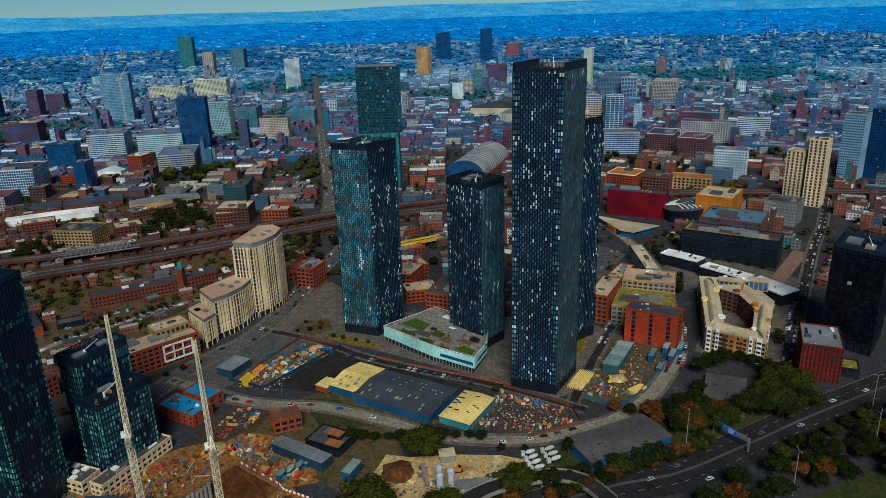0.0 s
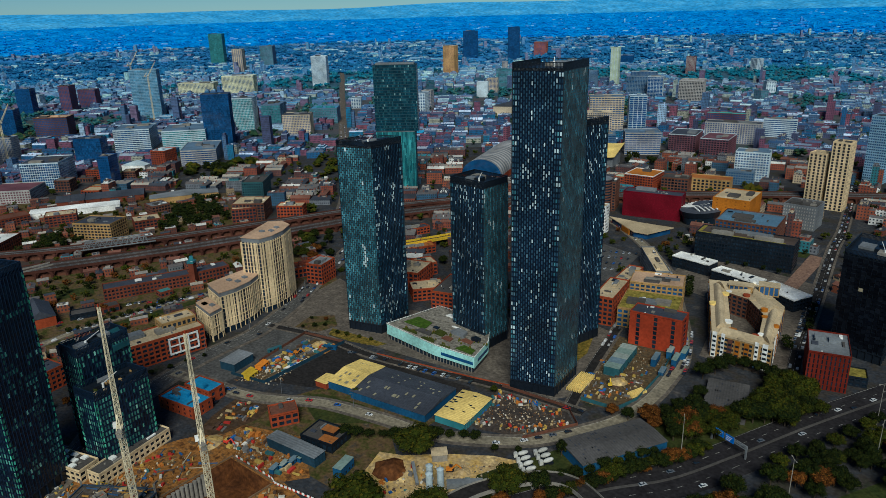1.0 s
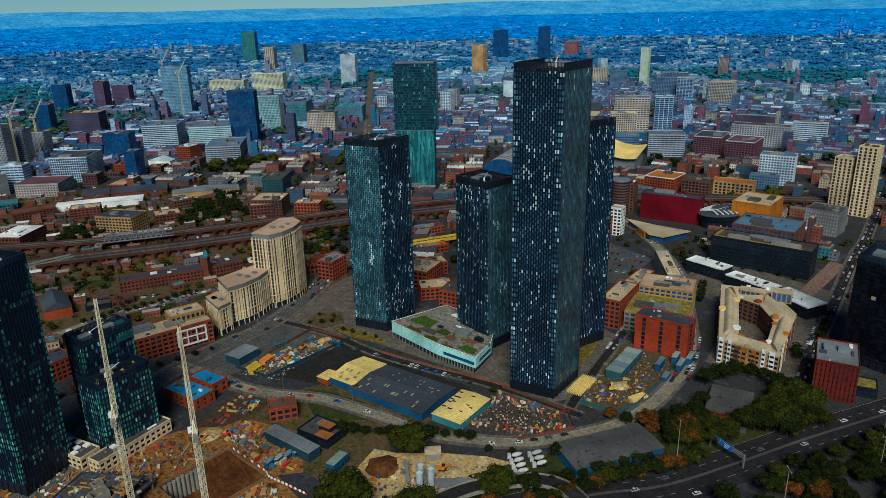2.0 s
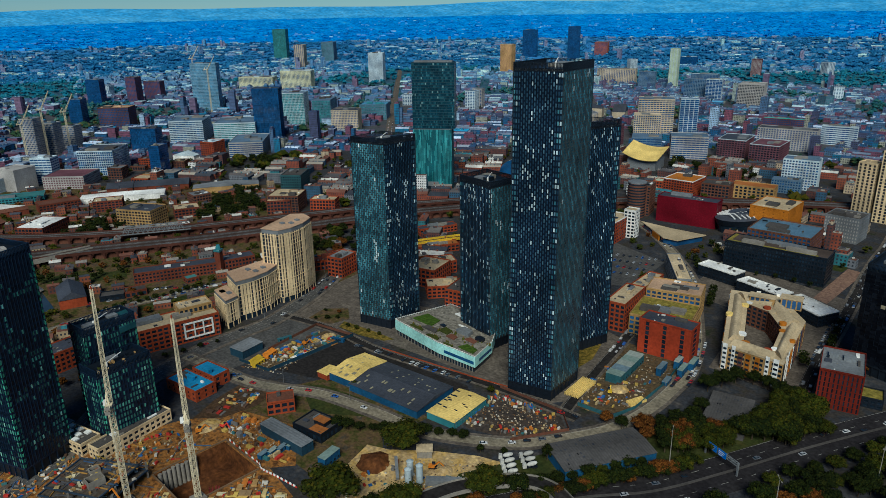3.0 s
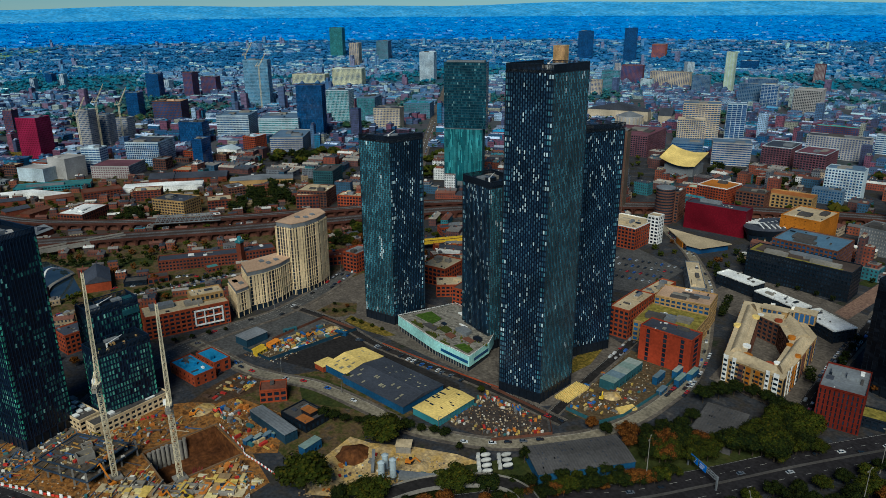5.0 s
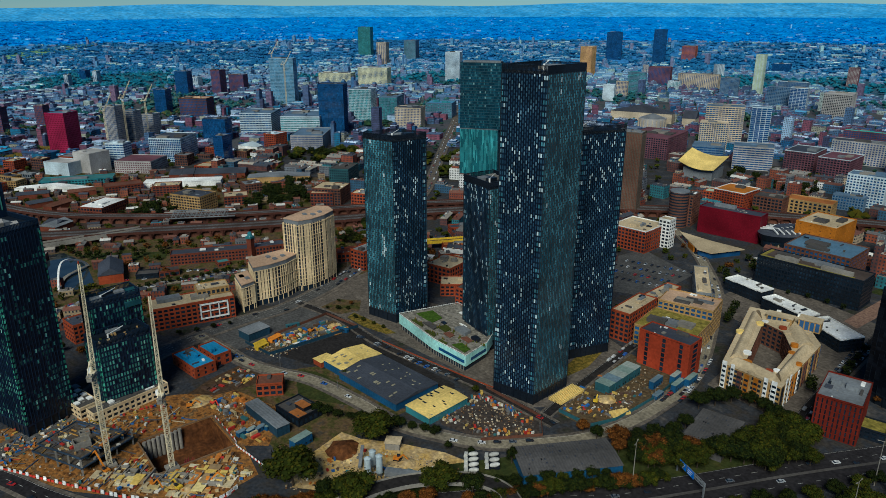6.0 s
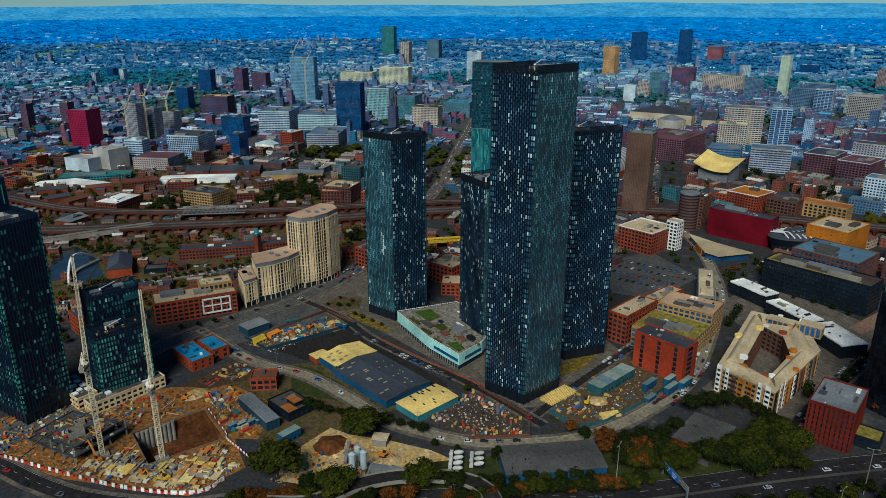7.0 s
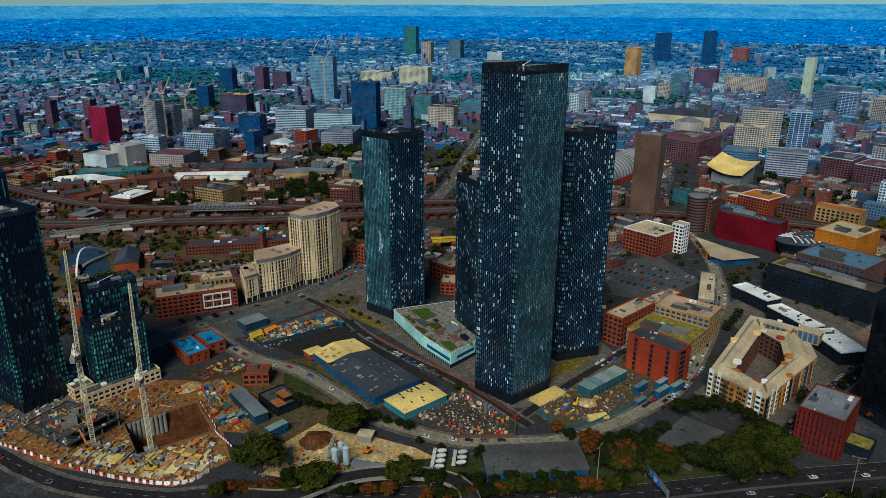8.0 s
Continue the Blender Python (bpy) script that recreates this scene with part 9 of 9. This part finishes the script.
for k in range(5):
    container(-152 - 0.9 * k, 384 + 7.5 * k, 98, 7.2, 10, 6, M_TEALCAB, "two-storey grey-green site cabins in a row")
for x, y, w in ((-139, 411, 12), (-135, 427, 12), (-138, 435, 10), (-128, 418, 12), (-127, 431, 12), (-130, 402, 9)):
    container(x, y, 98, w, 3.2, 5.2 if w > 11 else 2.7, M_BLUEPAINT, "blue-grey container with pale roof")
for k in range(4):
    container(-249 + 1.2 * k, 186 + 5 * k, 103, 6, 2.8, 2.7, M_BLUEPAINT, "dark blue cabin on the building site")
container(-218, 205, 103, 12, 5, 5.5, M_BLUEPAINT, "grey-blue site cabin at the gate")
for x, y, a, mt, lb in ((-341, 238, 109, M_YELLOWPLANT, "yellow skip container in the depot"), (-344, 238.5, 109, M_YELLOWPLANT, "yellow skip container in the depot"), (-347, 239, 109, M_YELLOWPLANT, "yellow skip container in the depot"), (-346, 251, 109, M_HIVIS, "orange skip container in the depot"), (-349, 251, 109, M_HIVIS, "orange skip container in the depot"), (-362, 270, 80, M_TEALCAB, "teal container in the depot"), (-337, 298, 20, M_BLUEPAINT, "blue container in the depot")):
    container(x, y, a, 10, 2.6, 2.4, mt, lb, own_roof=True)
# stacked timber beams
for x0, y0, n, a in ((-162, 352, 9, 96), (-134, 366, 5, 70)):
    st = thing("beam_stack", "stack of pale yellow timber beams", "beams", x0, y0, 0.1, a)
    for k in range(n):
        for j in range(3):
            m = Mesh()
            m.box(0, k * 1.1, j * 0.7, 24 if n > 6 else 12, k * 1.1 + 0.42, j * 0.7 + 0.4)
            part("beam", m, M_YELLOWROOF, st)
for x0, y0, n, a, mt, lb in ((-336, 262, 7, 92, M_WHITE, "stack of white pipes beside the hoarding"), (-342, 304, 5, 10, M_YELLOWROOF, "stack of yellow timber in the depot")):
    st = thing("pipe_stack", lb, "pipes", x0, y0, 0.1, a)
    for k in range(n):
        m = Mesh()
        m.box(k * 0.4, -k * 0.55, 0, 17 + k * 0.3 if n > 6 else 9, 0.35 - k * 0.55, 0.4 + 0.1 * (k % 3))
        part("pipe", m, mt, st)
# blue hoarding round the depot, the car park and the compound


def hoarding(pts, h, mat, label, step=2.4):
    top = thing("hoarding", label, "hoarding")
    for a, b in zip(pts, pts[1:]):
        a, b = Vector(a), Vector(b)
        n = max(1, round((b - a).length / step))
        ang = math.degrees(math.atan2(b.y - a.y, b.x - a.x))
        m = Mesh()
        m.box(0.03, -0.06, 0, (b - a).length / n - 0.03, 0.06, h)
        m.box(0.0, -0.12, 0, 0.14, 0.12, h + 0.05)
        me = m.data("board", [mat])
        for k in range(n):
            p = a.lerp(b, k / n)
            part("board", me, None, top, at=pose(p.x, p.y, 0.05, 0, 0, ang))


hoarding([(-330, 242), (-331, 313)], 2.6, M_NAVYWALL, "dark blue hoarding between depot and car park")
hoarding([(-358, 236), (-330, 242)], 2.2, M_NAVYWALL, "dark blue hoarding beside the street")
hoarding([(-357, 258), (-366, 306), (-331, 313)], 2.2, M_BROWNBRICK, "rusty brown fence round the depot")
hoarding([(-158, 346), (-136, 348), (-131, 365), (-132, 405), (-137, 434)], 2.4, M_TEALCAB, "dark teal hoarding round the works compound")
hoarding([(-205, 330), (-160, 333), (-146, 320), (-164, 290)], 2.2, M_BROWNBRICK, "brown board fence round the yard")
hoarding([(-300, 314.5), (-226, 328), (-200, 334)], 1.2, M_BRICK, "low rust-brown wall along the street")
# ---- concrete plant ----
M_SILO = surface("silo_steel", (0.36, 0.42, 0.44), 0.5)
plant = thing("concrete_plant", "concrete batching plant with pale grey silos", "concrete plant")
for x, y, h in ((-174.8, 223.8, 12), (-171.8, 228.8, 13), (-179.8, 229.8, 11)):
    m = Mesh()
    m.rod(x, y, 3.5, h, 1.7, n=18)
    m.rod(x, y, 1.2, 3.5, 0.5, 1.9, 18)
    m.rod(x, y, h, h + 1.0, 1.9, 0.5, 18)
    silo = part("silo", m, M_SILO, plant, "blue-grey steel silo")
    for q in range(4):
        m = Mesh()
        m.bar((x + 1.5 * math.cos(q * 1.57), y + 1.5 * math.sin(q * 1.57), 0), (x + 1.5 * math.cos(q * 1.57), y + 1.5 * math.sin(q * 1.57), 4), 0.15)
        part("leg", m, M_GREY, silo)
m = Mesh()
m.turned(-168.8, 229.8, 40, 18, 4, 2, 5)
part("conveyor_housing", m, M_GREY, plant, "blue-grey aggregate bin")
m = Mesh()
m.bar((-182.8, 223.8, 2), (-192.8, 231.8, 6), 0.8)
part("conveyor", m, M_GREY, plant)
shed("yard_hut", "pale concrete hut with flat roof", -190, 244, 45, 8, 7, 4, 0.3, M_CONC, M_ROOFBEIGE, 0, "hut")
drum, cabm, chas = Mesh(), Mesh(), Mesh()
ringn = 12
prof = [(-3.4, 0.5), (-2.6, 1.0), (-0.8, 1.25), (0.8, 1.1), (1.7, 0.6)]
for (u0, r0), (u1, r1) in zip(prof, prof[1:]):
    for i in range(ringn):
        a0, a1 = 6.2832 * i / ringn, 6.2832 * (i + 1) / ringn
        drum.poly([(u0, r0 * math.cos(a0), 2.4 - u0 * 0.18 + r0 * math.sin(a0)), (u1, r1 * math.cos(a0), 2.4 - u1 * 0.18 + r1 * math.sin(a0)), (u1, r1 * math.cos(a1), 2.4 - u1 * 0.18 + r1 * math.sin(a1)), (u0, r0 * math.cos(a1), 2.4 - u0 * 0.18 + r0 * math.sin(a1))])
profile(cabm, [(2.2, 0.6), (4.2, 0.6), (4.2, 1.8), (3.9, 2.8), (2.2, 2.8)], -1.15, 1.15)
chas.box(-3.6, -0.9, 0.6, 3.8, 0.9, 1.0)
M_TRUCK = surface("dusty_white_paint", (0.50, 0.49, 0.45), 0.5)
DRUM, CABM, CHAS = drum.data("drum", [M_TRUCK]), cabm.data("cab", [M_TRUCK]), chas.data("chassis", [M_DARK])
for k in range(7):
    x, y, a = -152 - 3.4 + 7.0 * (k % 2) + 3.5 * (k // 2), 279 - 4.2 + 8.4 * (k % 2) - 2.9 * (k // 2) + 1.5, 230 if k % 3 else 224
    top = thing("mixer_truck", "white concrete mixer truck parked in the yard", "truck", x, y, 0.1, a, "mixer trucks")
    part("drum", DRUM, None, top)
    part("cab", CABM, None, top)
    part("chassis", CHAS, None, top)
    for wx in (-2.6, -1.4, 1.6, 3.2):
        for wy in (0.7, -1.1):
            part("wheel", WHEEL, None, top, at=pose(wx, wy, 0.45) @ Matrix.Diagonal((1.45, 1.6, 1.45, 1)))

# ---- motorway furniture ----
gan = thing("sign_gantry", "grey lattice gantry with blue direction signs", "gantry", -82, 353, 0, math.degrees(math.atan2(-14, 34)))
m = Mesh()
lattice(m, (0, 0, 7), (22, 0, 7), 1.4, 1.4, 1.6, 0.12)
part("truss", m, M_GREY, gan)
for x in (0, 22):
    m = Mesh()
    m.box(x - 0.4, -0.4, 0, x + 0.4, 0.4, 8)
    part("post", m, M_GREY, gan)
M_SIGN = surface("blue_sign", (0.01, 0.14, 0.55), 0.4)
for x in (3, 9.5):
    m = Mesh()
    m.box(x, -1.2, 5.6, x + 5.4, -1.0, 9.4)
    sign = part("sign", m, M_SIGN, gan)
    for k in range(3):
        m = Mesh()
        m.box(x + 0.5, -1.26, 6.2 + k, x + 3.2 + 0.6 * k, -1.2, 6.5 + k)
        part("lettering", m, M_WHITE, sign)
for x, y, h in ((-88, 324, 26), (-35, 320, 26), (-8, 378, 26), (-14, 420, 26), (10, 455, 26)):
    top = thing("street_lamp", "tall slim pale lighting mast", "street lamp", x, y, 0, rnd.uniform(0, 360), "lighting masts")
    m = Mesh()
    m.rod(0, 0, 0, h, 0.28, 0.13, 8)
    part("pole", m, M_CONC, top)
    for s in (-1, 1):
        m = Mesh()
        m.bar((0, 0, h - 0.2), (s * 2.4, 0, h + 0.2), 0.09)
        m.box(s * 2.4 - 0.5, -0.25, h, s * 2.4 + 0.5, 0.25, h + 0.3)
        part("lamp_arm", m, M_CONC, top)
for x, y in ((-310, 240), (-262, 256), (-190, 274), (-402, 245), (-405, 285), (-425, 330), (-445, 372), (-352, 150), (-130, 400), (-141, 470)):
    top = thing("street_lamp", "slim grey street lamp beside the road", "street lamp", x, y, 0, rnd.uniform(0, 360), "street lamps")
    m = Mesh()
    m.rod(0, 0, 0, 10, 0.14, 0.08, 6)
    part("pole", m, M_GREY, top)
    m = Mesh()
    m.bar((0, 0, 9.9), (1.6, 0, 10.2), 0.06)
    m.box(1.2, -0.15, 10.05, 2.0, 0.15, 10.25)
    part("lamp_arm", m, M_GREY, top)
# raised slip road
SLIP = smooth([(-172, 176), (-160, 194), (-159, 216), (-153, 236), (-141, 254), (-129, 264), (-117, 266), (-102, 260)], 6)
slip = thing("slip_road_bridge", "raised curving concrete slip road with railings", "bridge")
m = Mesh()
ribbon(m, SLIP, 4.2, -4.2, 5.2, 6.2)
part("deck", m, M_ASPHALT, slip)
for s in (4.2, -4.5):
    m = Mesh()
    ribbon(m, SLIP, s + 0.3, s, 5.0, 7.1)
    part("parapet", m, M_CONC, slip)
for k in range(2, len(SLIP), 6):
    m = Mesh()
    m.rod(SLIP[k][0], SLIP[k][1], 0, 5.2, 0.9, n=10)
    part("pier", m, M_CONC, slip)
m = Mesh()
MED = smooth([(-178, 160), (-140, 226), (-110, 275), (-86, 305), (-66, 345), (-42, 398), (-10, 462), (40, 560)], 6)
ribbon(m, MED, 0.5, -0.5, 0.1, 1.1)
structure("median_barrier", m, M_ROOF, "low grey concrete barrier between carriageways", "barrier")

# ---- canal and railway details ----
arch = thing("footbridge", "white steel arch footbridge over the canal basin", "bridge")
pts = smooth([(-547.4, 150.6), (-576.8, 161.7), (-597.9, 185.0)], 9)
m = Mesh()
for k in range(len(pts) - 1):
    q0, q1 = k / (len(pts) - 1), (k + 1) / (len(pts) - 1)
    m.bar((*pts[k], 1 + 15 * math.sin(math.pi * q0)), (*pts[k + 1], 1 + 15 * math.sin(math.pi * q1)), 0.8)
part("arch_rib", m, M_WHITE, arch)
m = Mesh()
ribbon(m, pts, 1.8, -1.8, 1.4, 1.9)
part("deck", m, M_CONC, arch)
tr = thing("truss_bridge", "pale green-grey steel truss railway bridge", "bridge", -686, 288, 8, math.degrees(math.atan2(58, 31)))
for y in (-4, 4):
    m = Mesh()
    m.bar((0, y, 0.5), (70, y, 0.5), 0.4)
    m.bar((5, y, 7), (65, y, 7), 0.4)
    for k in range(12):
        m.bar((5 + k * 5, y, 7), (5 + k * 5 + (2.5 if k % 2 else -2.5), y, 0.5), 0.25)
        m.bar((5 + k * 5, y, 7), (5 + k * 5 + (-2.5 if k % 2 else 2.5), y, 0.5), 0.25)
    part("truss", m, M_GREY, tr)
m = Mesh()
m.box(0, -4, -0.6, 70, 4, 0.2)
part("deck", m, M_RAIL, tr)
# footway rooflights on the stone podium
pd = thing("podium_rooflights", "white square rooflights on the stone podium", "rooflight", -322, 121, 7, 106)
for i in range(3):
    for j in range(3):
        m = Mesh()
        m.box(1 + i * 3.8, 6 + j * 7 + (i % 2) * 3, 0.1, 3.8 + i * 3.8, 9.4 + j * 7 + (i % 2) * 3, 0.9)
        part("rooflight", m, M_WHITE, pd)

# ochre tram bridge between the towers
tram = thing("tram_bridge", "ochre steel tram bridge on brick piers", "bridge", -444, 457, 0, 65)
LENGTH = 88
m = Mesh()
m.box(0, 0, 6.5, LENGTH, 8, 7.4)
part("deck", m, M_RAIL, tram)
for y in (-0.3, 8.0):
    m = Mesh()
    m.box(0, y, 6.2, LENGTH, y + 0.4, 9.4)
    for k in range(int(LENGTH / 4)):
        m.box(k * 4, y - 0.15, 6.2, k * 4 + 0.4, y + 0.55, 9.6)
    part("girder", m, M_YELLOWPLANT, tram, "ochre painted girder")
for k in range(int(LENGTH / 22) + 1):
    m = Mesh()
    m.box(k * 22, 1, 0, k * 22 + 2, 7, 6.5)
    part("pier", m, M_OLDBRICK, tram)
